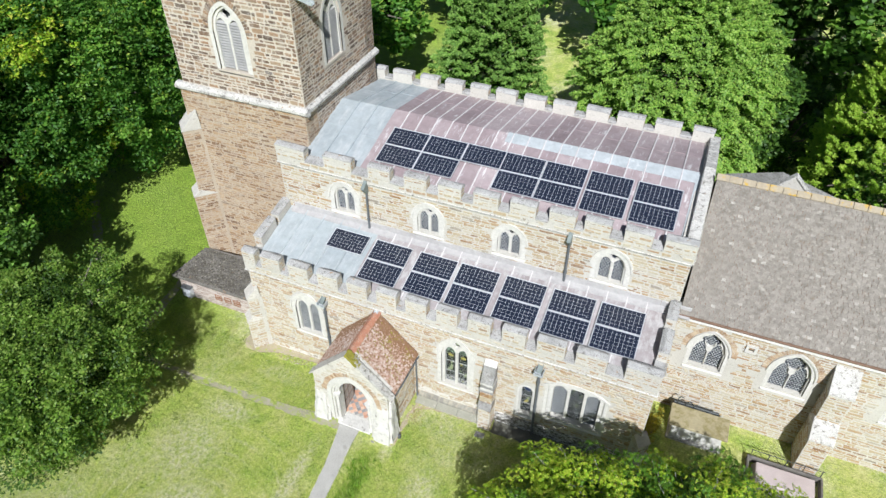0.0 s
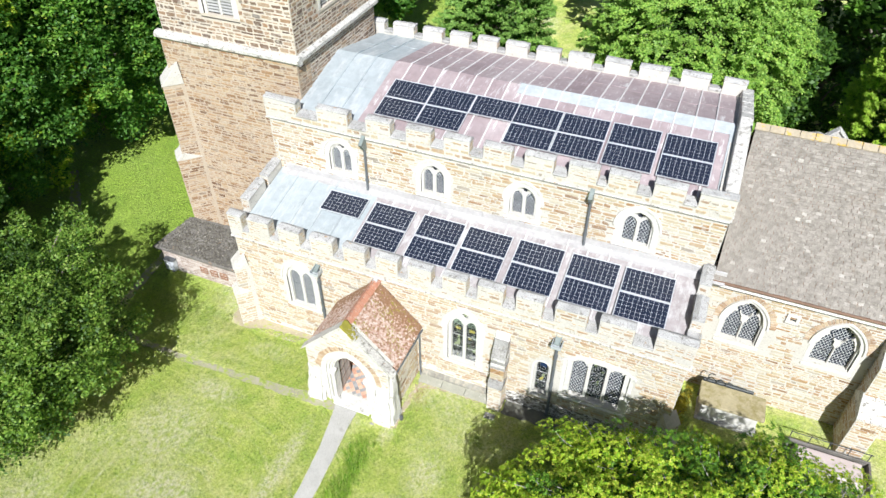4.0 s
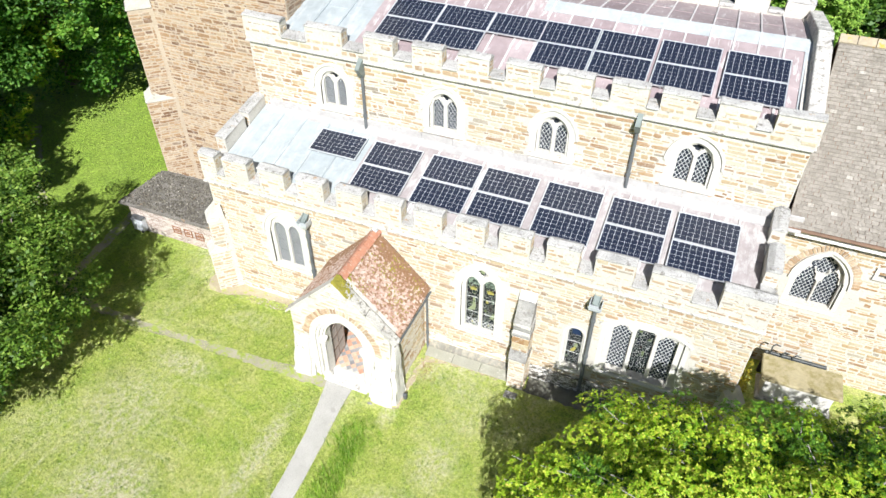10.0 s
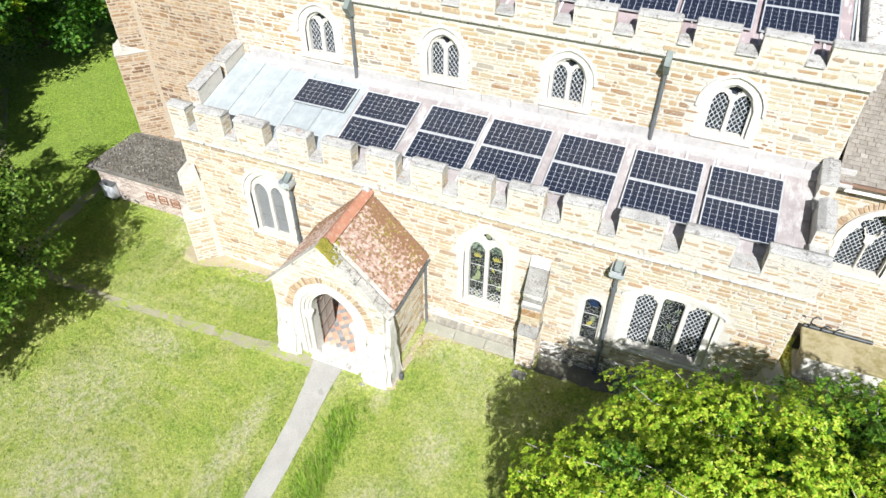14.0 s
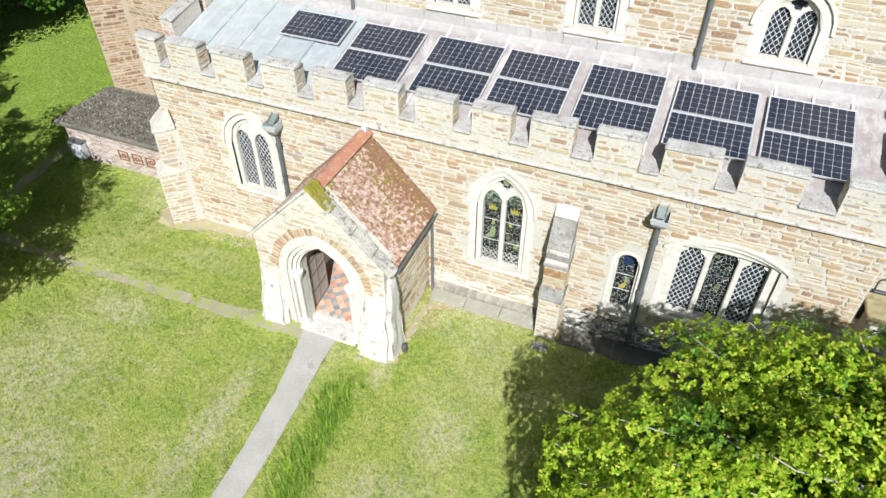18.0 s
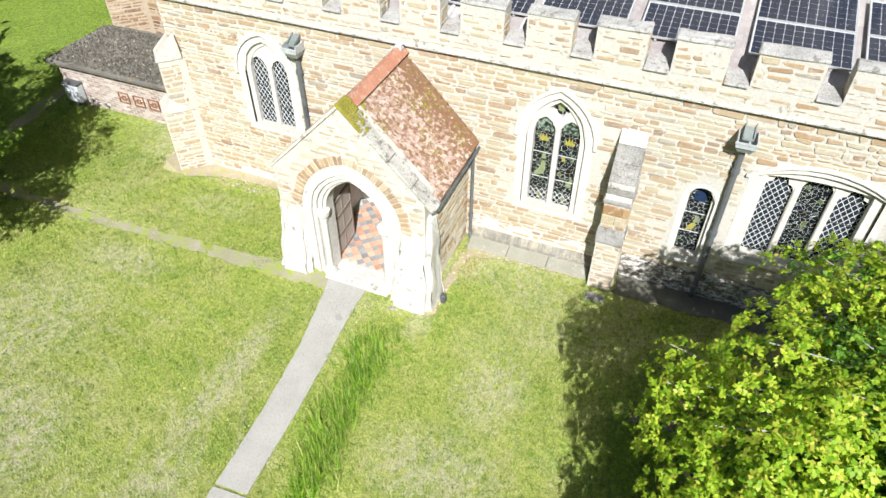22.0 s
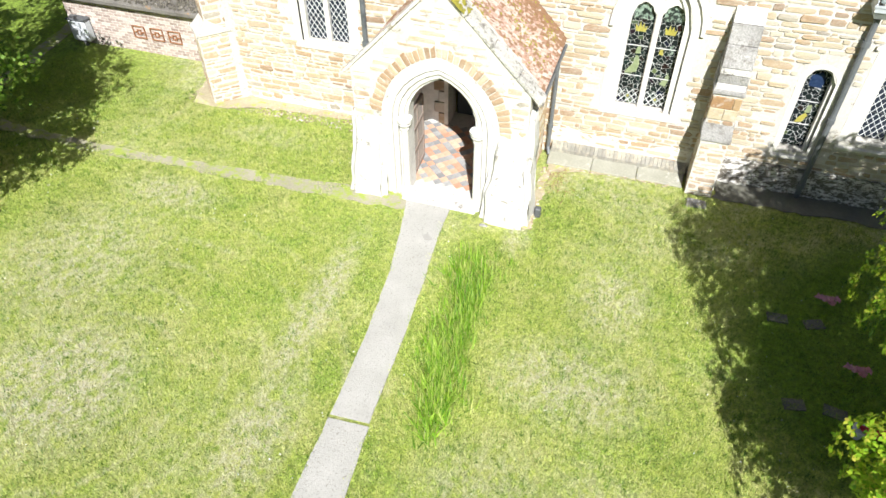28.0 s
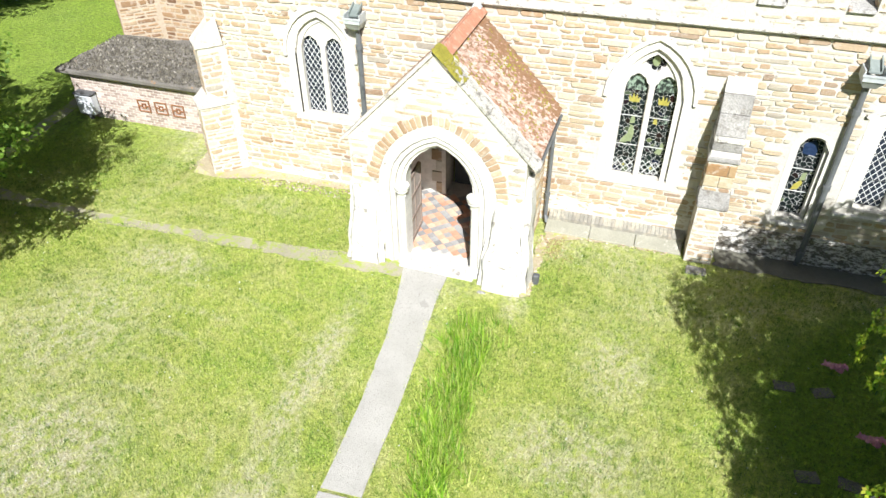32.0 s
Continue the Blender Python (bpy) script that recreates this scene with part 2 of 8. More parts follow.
M_PLASTER = surface("white_plaster", (0.70, 0.68, 0.63), (0.82, 0.80, 0.76), 0.9, 8, 1.0, relief=0.15)
M_FELT = lichen_stone("mossy_grey_felt", (0.10, 0.092, 0.08), (0.20, 0.186, 0.165), (0.54, 0.66))
M_PATH = surface("worn_grey_tarmac", (0.37, 0.355, 0.32), (0.51, 0.495, 0.455), 0.95, 90, 2.2, stain=(0.24, 0.225, 0.19), stain_at=(0.56, 0.62), stain_scale=38.0, relief=0.8)
M_PATH_OLD = surface("mossy_old_path", (0.25, 0.232, 0.16), (0.39, 0.36, 0.265), 0.95, 30, 1.6, stain=(0.28, 0.34, 0.06), stain_at=(0.47, 0.57), stain_scale=3.5, relief=0.5)
M_SOIL = surface("dry_pale_soil", (0.32, 0.27, 0.17), (0.48, 0.42, 0.29), 0.95, 18, 1.5, stain=(0.36, 0.39, 0.10), stain_at=(0.54, 0.60), stain_scale=5.0, relief=0.8)
M_BARK = surface("grey_brown_bark", (0.12, 0.10, 0.08), (0.28, 0.24, 0.20), 0.95, 12, 2.0, stretch=(1, 1, 0.3), relief=0.8)
M_GREYSTONE = surface("grey_gully_brick", (0.205, 0.20, 0.16), (0.325, 0.31, 0.27), 0.95, 14, 1.4, stain=(0.40, 0.37, 0.29), stain_at=(0.48, 0.6), stain_scale=4.0, relief=0.8, vary=0.5)


# worn, dry stretches of the lawn: middle x, y, half sizes along x and y, strength
DRY = [(-8.5, -6.2, 2.1, 2.3, 0.75), (-8.0, -4.1, 1.6, 0.7, 0.85), (-7.0, -8.5, 2.0, 1.7, 1.0), (-3.92, -6.0, 0.45, 2.7, 0.9), (-3.75, -8.4, 0.75, 1.6, 0.85), (0.75, -4.3, 0.95, 1.3, 0.75), (0.4, -6.2, 1.6, 1.1, 0.8), (-0.4, -8.4, 1.4, 1.3, 0.6), (-1.15, -3.3, 0.35, 0.7, 0.7), (-7.2, -1.6, 1.8, 0.7, 0.5)]
# thicker green stretches that stay unworn
FRESH = [(-5.25, -6.5, 0.95, 2.4, 0.85), (-6.3, -4.4, 0.75, 0.55, 0.7), (-0.4, -2.3, 1.7, 0.8, 0.8), (-5.2, -3.7, 1.3, 0.3, 0.7), (-1.95, -6.6, 0.35, 1.7, 0.7), (-8.6, -1.2, 1.2, 0.6, 0.5)]


def dry_mask(n, l):
    """Where the lawn is dry: soft worn stretches broken up by noise at two scales."""
    tc = n.new("ShaderNodeTexCoord")
    total = None
    spots = []
    for x, y, a, b, k in DRY + FRESH:
        mp = n.new("ShaderNodeMapping")
        mp.inputs["Location"].default_value = (-x / a, -y / b, 0)
        mp.inputs["Scale"].default_value = (1 / a, 1 / b, 0)
        ln = n.new("ShaderNodeVectorMath")
        ln.operation = "LENGTH"
        l.new(tc.outputs["Object"], mp.inputs[0])
        l.new(mp.outputs[0], ln.inputs[0])
        spots.append(ramp(n, l, ln.outputs["Value"], [(0.35, (k, k, k)), (1.0, (0, 0, 0))]))
    for spot in spots[:len(DRY)]:
        total = mix(n, l, 1.0, total, spot, "LIGHTEN") if total else spot
    big = tex_noise(n, l, 0.24, 3.0, 0.5)
    total = mix(n, l, 1.0, total, ramp(n, l, big, [(0.48, (0.07, 0.07, 0.07)), (0.68, (0.7, 0.7, 0.7))]), "LIGHTEN")
    # faint mower tracks curving over the west lawn
    mp = n.new("ShaderNodeMapping")
    mp.inputs["Location"].default_value = (6.6, 8.6, 0)
    mp.inputs["Scale"].default_value = (1, 1, 0)
    ln = n.new("ShaderNodeVectorMath")
    ln.operation = "LENGTH"
    l.new(tc.outputs["Object"], mp.inputs[0])
    l.new(mp.outputs[0], ln.inputs[0])
    sn = n.new("ShaderNodeMath")
    sn.operation = "PINGPONG"
    l.new(ln.outputs["Value"], sn.inputs[0])
    sn.inputs[1].default_value = 0.31
    ring = ramp(n, l, sn.outputs[0], [(0.18, (0, 0, 0)), (0.30, (0.55, 0.55, 0.55))])
    near = n.new("ShaderNodeMapRange")
    l.new(ln.outputs["Value"], near.inputs[0])
    near.inputs[1].default_value, near.inputs[2].default_value, near.inputs[3].default_value, near.inputs[4].default_value = 5.2, 3.8, 0.0, 1.0
    total = mix(n, l, 1.0, total, mix(n, l, near.outputs[0], (0, 0, 0), ring), "LIGHTEN")
    for spot in spots[len(DRY):]:
        total = mix(n, l, spot, total, (0.05, 0.05, 0.05))
    worn = tex_noise(n, l, 6.0, 10.0, 0.8, (1.0, 0.7, 1.0))
    return mix(n, l, 1.0, total, ramp(n, l, worn, [(0.42, (0.08, 0.08, 0.08)), (0.55, (1, 1, 1))]), "MULTIPLY")


def lush_shade_mask(n, l):
    """The lawn grows thicker and greener west of the church; under the maple the greener patch also paints in its
    shade.
    """
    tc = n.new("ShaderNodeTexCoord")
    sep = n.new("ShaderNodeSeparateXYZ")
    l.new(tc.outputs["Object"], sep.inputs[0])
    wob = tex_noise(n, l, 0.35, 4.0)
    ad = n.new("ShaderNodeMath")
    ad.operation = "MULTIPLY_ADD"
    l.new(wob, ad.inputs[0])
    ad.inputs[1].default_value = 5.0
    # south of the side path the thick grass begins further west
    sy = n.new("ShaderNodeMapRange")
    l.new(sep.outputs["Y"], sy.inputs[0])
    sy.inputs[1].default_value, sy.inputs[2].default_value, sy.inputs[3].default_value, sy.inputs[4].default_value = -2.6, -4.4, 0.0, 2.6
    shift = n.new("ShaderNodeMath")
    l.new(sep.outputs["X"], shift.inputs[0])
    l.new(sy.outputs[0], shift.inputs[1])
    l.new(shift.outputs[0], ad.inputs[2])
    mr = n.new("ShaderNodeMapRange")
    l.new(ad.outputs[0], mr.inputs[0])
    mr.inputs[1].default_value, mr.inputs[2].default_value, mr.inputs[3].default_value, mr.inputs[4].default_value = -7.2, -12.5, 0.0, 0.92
    # Ellipse under the maple: greener grass that also deepens the shade by colour.
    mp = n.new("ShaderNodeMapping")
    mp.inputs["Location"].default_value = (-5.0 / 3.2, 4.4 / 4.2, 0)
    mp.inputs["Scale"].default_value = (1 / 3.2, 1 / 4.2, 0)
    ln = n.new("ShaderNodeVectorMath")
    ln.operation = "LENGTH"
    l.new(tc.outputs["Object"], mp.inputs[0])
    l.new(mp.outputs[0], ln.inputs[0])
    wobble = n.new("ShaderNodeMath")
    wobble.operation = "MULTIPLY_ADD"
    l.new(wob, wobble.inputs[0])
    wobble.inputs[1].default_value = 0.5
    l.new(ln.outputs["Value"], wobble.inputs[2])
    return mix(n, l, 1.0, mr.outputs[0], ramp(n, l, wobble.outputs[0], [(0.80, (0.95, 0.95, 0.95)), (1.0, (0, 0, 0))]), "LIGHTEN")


def lawn_material():
    m, n, l, b = material("mown_lawn", 0.95)
    mid = tex_noise(n, l, 0.9, 7.0, 0.72)
    fine = tex_noise(n, l, 30.0, 6.0, 0.85)
    base = ramp(n, l, mid, [(0.34, (0.29, 0.435, 0.044)), (0.5, (0.48, 0.565, 0.105)), (0.66, (0.645, 0.64, 0.23))])
    base = mix(n, l, dry_mask(n, l), base, (0.72, 0.675, 0.46))
    col = mix(n, l, lush_shade_mask(n, l), base, mix(n, l, mid, (0.15, 0.27, 0.018), (0.32, 0.44, 0.045)))
    col = mix(n, l, 0.85, col, ramp(n, l, fine, [(0.34, (0.2, 0.2, 0.2)), (0.5, (0.52, 0.52, 0.52)), (0.66, (0.85, 0.85, 0.85))]), "OVERLAY")
    clod = tex_noise(n, l, 11.0, 5.0, 0.7)
    col = mix(n, l, 0.9, col, ramp(n, l, clod, [(0.36, (0.32, 0.32, 0.32)), (0.62, (0.68, 0.68, 0.68))]), "OVERLAY")
    l.new(col, b.inputs["Base Color"])
    bump(n, l, b, fine, 1.0, 0.1)
    return m


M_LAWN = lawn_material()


def leaf_material(name, stops, trans=0.45, dry=None):
    m, n, l, b = material(name, 0.55)
    g = n.new("ShaderNodeNewGeometry")
    col = ramp(n, l, g.outputs["Random Per Island"], stops)
    if dry:
        col = mix(n, l, dry_mask(n, l), col, dry)
        col = mix(n, l, lush_shade_mask(n, l), col, (0.265, 0.39, 0.038))
    big = tex_noise(n, l, 0.5, 3.0)
    col = mix(n, l, 0.6, col, ramp(n, l, big, [(0.3, (0.32, 0.34, 0.32)), (0.7, (0.66, 0.66, 0.6))]), "OVERLAY")
    l.new(col, b.inputs["Base Color"])
    t = n.new("ShaderNodeBsdfTranslucent")
    l.new(col, t.inputs["Color"])
    mx = n.new("ShaderNodeMixShader")
    mx.inputs[0].default_value = trans
    l.new(b.outputs[0], mx.inputs[1])
    l.new(t.outputs[0], mx.inputs[2])
    l.new(mx.outputs[0], n["Material Output"].inputs[0])
    return m


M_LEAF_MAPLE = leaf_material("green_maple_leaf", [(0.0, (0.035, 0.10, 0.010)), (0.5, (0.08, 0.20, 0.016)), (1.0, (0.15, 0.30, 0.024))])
M_LEAF_SHADE = leaf_material("shaded_green_maple_leaf", [(0.0, (0.05, 0.14, 0.010)), (0.6, (0.13, 0.28, 0.02)), (1.0, (0.25, 0.41, 0.035))], 0.35)
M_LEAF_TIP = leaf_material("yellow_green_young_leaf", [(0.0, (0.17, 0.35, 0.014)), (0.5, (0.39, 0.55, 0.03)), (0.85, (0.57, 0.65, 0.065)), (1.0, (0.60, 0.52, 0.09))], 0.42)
M_LEAF_TIP2 = leaf_material("fresh_green_leaf", [(0.0, (0.11, 0.25, 0.025)), (0.6, (0.20, 0.40, 0.05)), (1.0, (0.32, 0.47, 0.07))])
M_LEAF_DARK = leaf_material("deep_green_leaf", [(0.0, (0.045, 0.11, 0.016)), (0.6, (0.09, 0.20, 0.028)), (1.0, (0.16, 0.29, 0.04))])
M_LEAF_OLIVE = leaf_material("olive_green_leaf", [(0.0, (0.03, 0.08, 0.009)), (0.6, (0.075, 0.155, 0.017)), (1.0, (0.15, 0.25, 0.03))])
M_LEAF_OLIVE_TIP = leaf_material("pale_olive_leaf", [(0.0, (0.11, 0.22, 0.025)), (0.6, (0.19, 0.32, 0.04)), (1.0, (0.33, 0.44, 0.085))])
M_LEAF_SYC = leaf_material("sycamore_leaf", [(0.0, (0.05, 0.15, 0.02)), (0.6, (0.10, 0.25, 0.03)), (0.95, (0.17, 0.33, 0.04)), (1.0, (0.34, 0.40, 0.04))])
M_LEAF_YEW = leaf_material("conifer_spray", [(0.0, (0.14, 0.28, 0.055)), (0.6, (0.27, 0.46, 0.09)), (1.0, (0.40, 0.58, 0.14))], 0.45)
M_LEAF_CEDAR = leaf_material("cedar_spray", [(0.0, (0.14, 0.28, 0.04)), (0.6, (0.29, 0.48, 0.075)), (1.0, (0.43, 0.58, 0.11))], 0.42)
M_LEAF_BOX = leaf_material("yellow_green_spray", [(0.0, (0.24, 0.40, 0.04)), (0.6, (0.42, 0.60, 0.07)), (1.0, (0.54, 0.68, 0.11))], 0.5)
M_GRASS_TALL = leaf_material("tall_grass_blade", [(0.0, (0.10, 0.26, 0.015)), (0.45, (0.28, 0.50, 0.035)), (0.8, (0.46, 0.64, 0.07)), (1.0, (0.70, 0.76, 0.26))], 0.4)
M_GRASS_TUFT = leaf_material("coarse_grass_blade", [(0.0, (0.08, 0.18, 0.015)), (0.6, (0.17, 0.29, 0.03)), (1.0, (0.34, 0.43, 0.07))], 0.3)
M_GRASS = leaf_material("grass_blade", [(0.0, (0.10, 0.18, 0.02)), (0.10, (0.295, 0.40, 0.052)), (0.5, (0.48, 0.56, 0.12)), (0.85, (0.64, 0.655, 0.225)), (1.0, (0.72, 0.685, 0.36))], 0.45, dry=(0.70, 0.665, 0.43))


# ---- building helpers ----
def part(name, bm, mat, parent=None, label=""):
    me = bpy.data.meshes.new(name)
    bm.to_mesh(me)
    bm.free()
    me.materials.append(mat)
    ob = new(name, me)
    if parent:
        ob.parent = parent
    return tagged(ob, label)


def raw(name, verts, faces, mat, parent=None, label="", smooth=False):
    me = bpy.data.meshes.new(name)
    me.from_pydata(verts, [], faces)
    if smooth:
        me.shade_smooth()
    me.materials.append(mat)
    ob = new(name, me)
    if parent:
        ob.parent = parent
    return tagged(ob, label)


def thing(name, label, category, group="", kind="", at=(0, 0, 0)):
    ob = new(name)
    ob.empty_display_size = 0.2
    ob.location = at
    return tagged(ob, label, category, group, kind)


def hexa(bm, p):
    """A solid from eight corners: four below, four above, both counter-clockwise."""
    v = [bm.verts.new(q) for q in p]
    for f in ((3, 2, 1, 0), (4, 5, 6, 7), (0, 1, 5, 4), (1, 2, 6, 5), (2, 3, 7, 6), (3, 0, 4, 7)):
        bm.faces.new([v[i] for i in f])
    return v


def box(bm, x0, x1, y0, y1, z0, z1, taper=0.0, M=None):
    t = taper
    p = [(x0, y0, z0), (x1, y0, z0), (x1, y1, z0), (x0, y1, z0), (x0 + t, y0 + t, z1), (x1 - t, y0 + t, z1), (x1 - t, y1 - t, z1), (x0 + t, y1 - t, z1)]
    if M:
        p = [M @ Vector(q) for q in p]
    return hexa(bm, p)


def bevelled(bm, width=0.015, segments=1):
    bmesh.ops.bevel(bm, geom=bm.edges[:], offset=width, segments=segments, affect="EDGES", clamp_overlap=True)
    return bm


def boxes(*rows, bevel=0.0, M=None):
    bm = bmesh.new()
    for r in rows:
        box(bm, *r, M=M)
    if bevel:
        bevelled(bm, bevel)
    return bm


def tube(bm, a, b, r0, r1=None, seg=8):
    a, b = Vector(a), Vector(b)
    r1 = r0 if r1 is None else r1
    q = (b - a).to_track_quat("Z", "Y").to_matrix()
    ring = [[bm.verts.new(c + q @ Vector((r * math.cos(k * math.tau / seg), r * math.sin(k * math.tau / seg), 0))) for k in range(seg)] for c, r in ((a, r0), (b, r1))]
    for k in range(seg):
        bm.faces.new((ring[0][k], ring[0][(k + 1) % seg], ring[1][(k + 1) % seg], ring[1][k]))
    bm.faces.new(ring[0][::-1])
    bm.faces.new(ring[1])
    return bm


def prism(bm, pts, M, d0, d1):
    """A flat outline (u, v) swept from depth d0 to d1; M maps (u, depth, v) to the world."""
    a = [bm.verts.new(M @ Vector((u, d0, v))) for u, v in pts]
    b = [bm.verts.new(M @ Vector((u, d1, v))) for u, v in pts]
    n = len(pts)
    bm.faces.new(a)
    bm.faces.new(b[::-1])
    for k in range(n):
        bm.faces.new((a[k], b[k], b[(k + 1) % n], a[(k + 1) % n]))


def facing(x, y, angle=0.0):
    """Frame of a wall face: u along it, depth into it, v up. angle 0 faces south, 90 faces east."""
    return Matrix.Translation((x, y, 0)) @ Matrix.Rotation(radians(angle), 4, "Z")


def arch(a, rise, x):
    """Height above the springing of a pointed arch of half width a, at x from its middle; low rise gives a segment."""
    x = min(abs(x), a)
    if rise <= 0:
        return 0.0
    if rise >= a:
        r = (a * a + rise * rise) / (2 * a)
        return math.sqrt(max(r * r - (x + r - a) ** 2, 0))
    r = (a * a + rise * rise) / (2 * rise)
    return math.sqrt(max(r * r - x * x, 0)) - (r - rise)


class Hole:
    """An opening in a wall: middle u, half width, sill, springing, rise."""
    def __init__(self, u, a, sill, spring, rise):
        self.u, self.a, self.sill, self.spring, self.rise = u, a, sill, spring, rise

    def top(self, u):
        return self.spring + arch(self.a, self.rise, u - self.u)

    def grown(self, d, below=None):
        return Hole(self.u, self.a + d, self.sill - (d if below is None else below), self.spring, self.rise + d * (1.0 if self.rise else 0) if self.rise else 0)

    def low(self, u):
        return self.sill

    def has(self, u, v):
        return abs(u - self.u) < self.a and self.sill < v < self.top(u)

    def outline(self, n=9):
        pts = [(self.u - self.a, self.sill), (self.u + self.a, self.sill)]
        for k in range(n + 1):
            x = self.a * math.cos(math.pi * k / n)
            pts.append((self.u + x, self.top(self.u + x)))
        return pts


class Foils(Hole):
    """An opening edged by round lobes (x, z, radius): the cusped head of a light, or a quatrefoil."""
    def __init__(self, u, a, sill, spring, rise, lobes, closed=False):
        self.u, self.a, self.sill, self.spring, self.rise = u, a, sill, spring, rise
        self.lobes, self.closed = lobes, closed

    def edge(self, u, s):
        z = [self.spring + q + s * math.sqrt(r * r - (u - self.u - p) ** 2) for p, q, r in self.lobes if abs(u - self.u - p) < r]
        return (max(z) if s > 0 else min(z)) if z else self.spring

    def top(self, u):
        return self.edge(u, 1)

    def low(self, u):
        return self.edge(u, -1) if self.closed else self.sill


def rough(bm, amp=0.025, cuts=5, scale=4.0, seed=0.0):
    """Breaks up the faces of a solid so that it reads as worn, hand-built masonry."""
    bmesh.ops.subdivide_edges(bm, edges=bm.edges[:], cuts=cuts, use_grid_fill=True)
    bm.normal_update()
    for v in bm.verts:
        p = v.co * scale
        v.co += v.normal * amp * (noise.noise((p.x + seed, p.y, p.z)) + 0.6 * noise.noise((p.x * 2.7, p.y * 2.7 + seed, p.z * 2.7)))
    return bm


def wall_mesh(M, u0, u1, v0, top, thick, holes=(), step=0.12):
    """A thick wall with openings through it, as upright strips."""
    bm = bmesh.new()
    cuts = {u0, u1}
    for h in holes:
        k = max(2, int(2 * h.a / step))
        cuts |= {h.u - h.a + 2 * h.a * j / k for j in range(k + 1)}
    if callable(top):
        cuts |= {u0 + (u1 - u0) * j / 40 for j in range(41)}
    cuts = sorted(c for c in cuts if u0 - 1e-6 <= c <= u1 + 1e-6)
    tp = top if callable(top) else (lambda u: top)
    for a, b in zip(cuts, cuts[1:]):
        if b - a < 1e-5:
            continue
        c = (a + b) / 2
        spans = [((v0, v0), (tp(a), tp(b)))]
        for h in holes:
            if abs(c - h.u) < h.a:
                nxt = []
                for lo, hi in spans:
                    s = (h.low(a), h.low(b))
                    if min(s) > lo[0] + 1e-4 and min(s) < hi[0]:
                        nxt.append((lo, s))
                    t = (h.top(a), h.top(b))
                    if t[0] < hi[0] - 1e-4:
                        nxt.append((t, hi))
                spans = nxt
        for lo, hi in spans:
            hexa(bm, [M @ Vector(q) for q in ((a, 0, lo[0]), (b, 0, lo[1]), (b, thick, lo[1]), (a, thick, lo[0]), (a, 0, hi[0]), (b, 0, hi[1]), (b, thick, hi[1]), (a, thick, hi[0]))])
    return bm


def stone_blank(seed):
    """A rough unit block, one metre wide and high, its face at depth -1, for single stones."""
    rng = random.Random(seed)
    q = [(x + rng.uniform(-0.06, 0.06), y + rng.uniform(-0.10, 0.10)) for x, y in ((-0.44, -0.5), (0.1, -0.52), (0.45, -0.46), (0.5, 0.2), (0.36, 0.5), (-0.2, 0.52), (-0.46, 0.42), (-0.5, -0.1))]
    me = bpy.data.meshes.new("stone")
    v = [(x, 0.1, y) for x, y in q] + [(x * 0.94, -1 + rng.uniform(-0.15, 0.15), y * 0.87) for x, y in q]
    me.from_pydata(v, [], [tuple(range(8, 16))] + [(k, (k + 1) % 8, 8 + (k + 1) % 8, 8 + k) for k in range(8)])
    return me


BLANKS = {}


def lay_stone(M, a, b, v, h, d, rng, mat, parent):
    """One stone of a wall as an object of its own, on shared mesh data."""
    key = (mat.name, rng.randrange(14))
    if key not in BLANKS:
        BLANKS[key] = stone_blank(key[1] * 7 + 3)
        BLANKS[key].materials.append(mat)
    ob = new("stone", BLANKS[key])
    ob.parent = parent
    ob.matrix_local = parent.matrix_world.inverted() @ M @ Matrix.LocRotScale(((a + b) / 2, 0.0, v + h / 2), Euler((0, rng.uniform(-0.02, 0.02), 0)), (b - a, d, h))


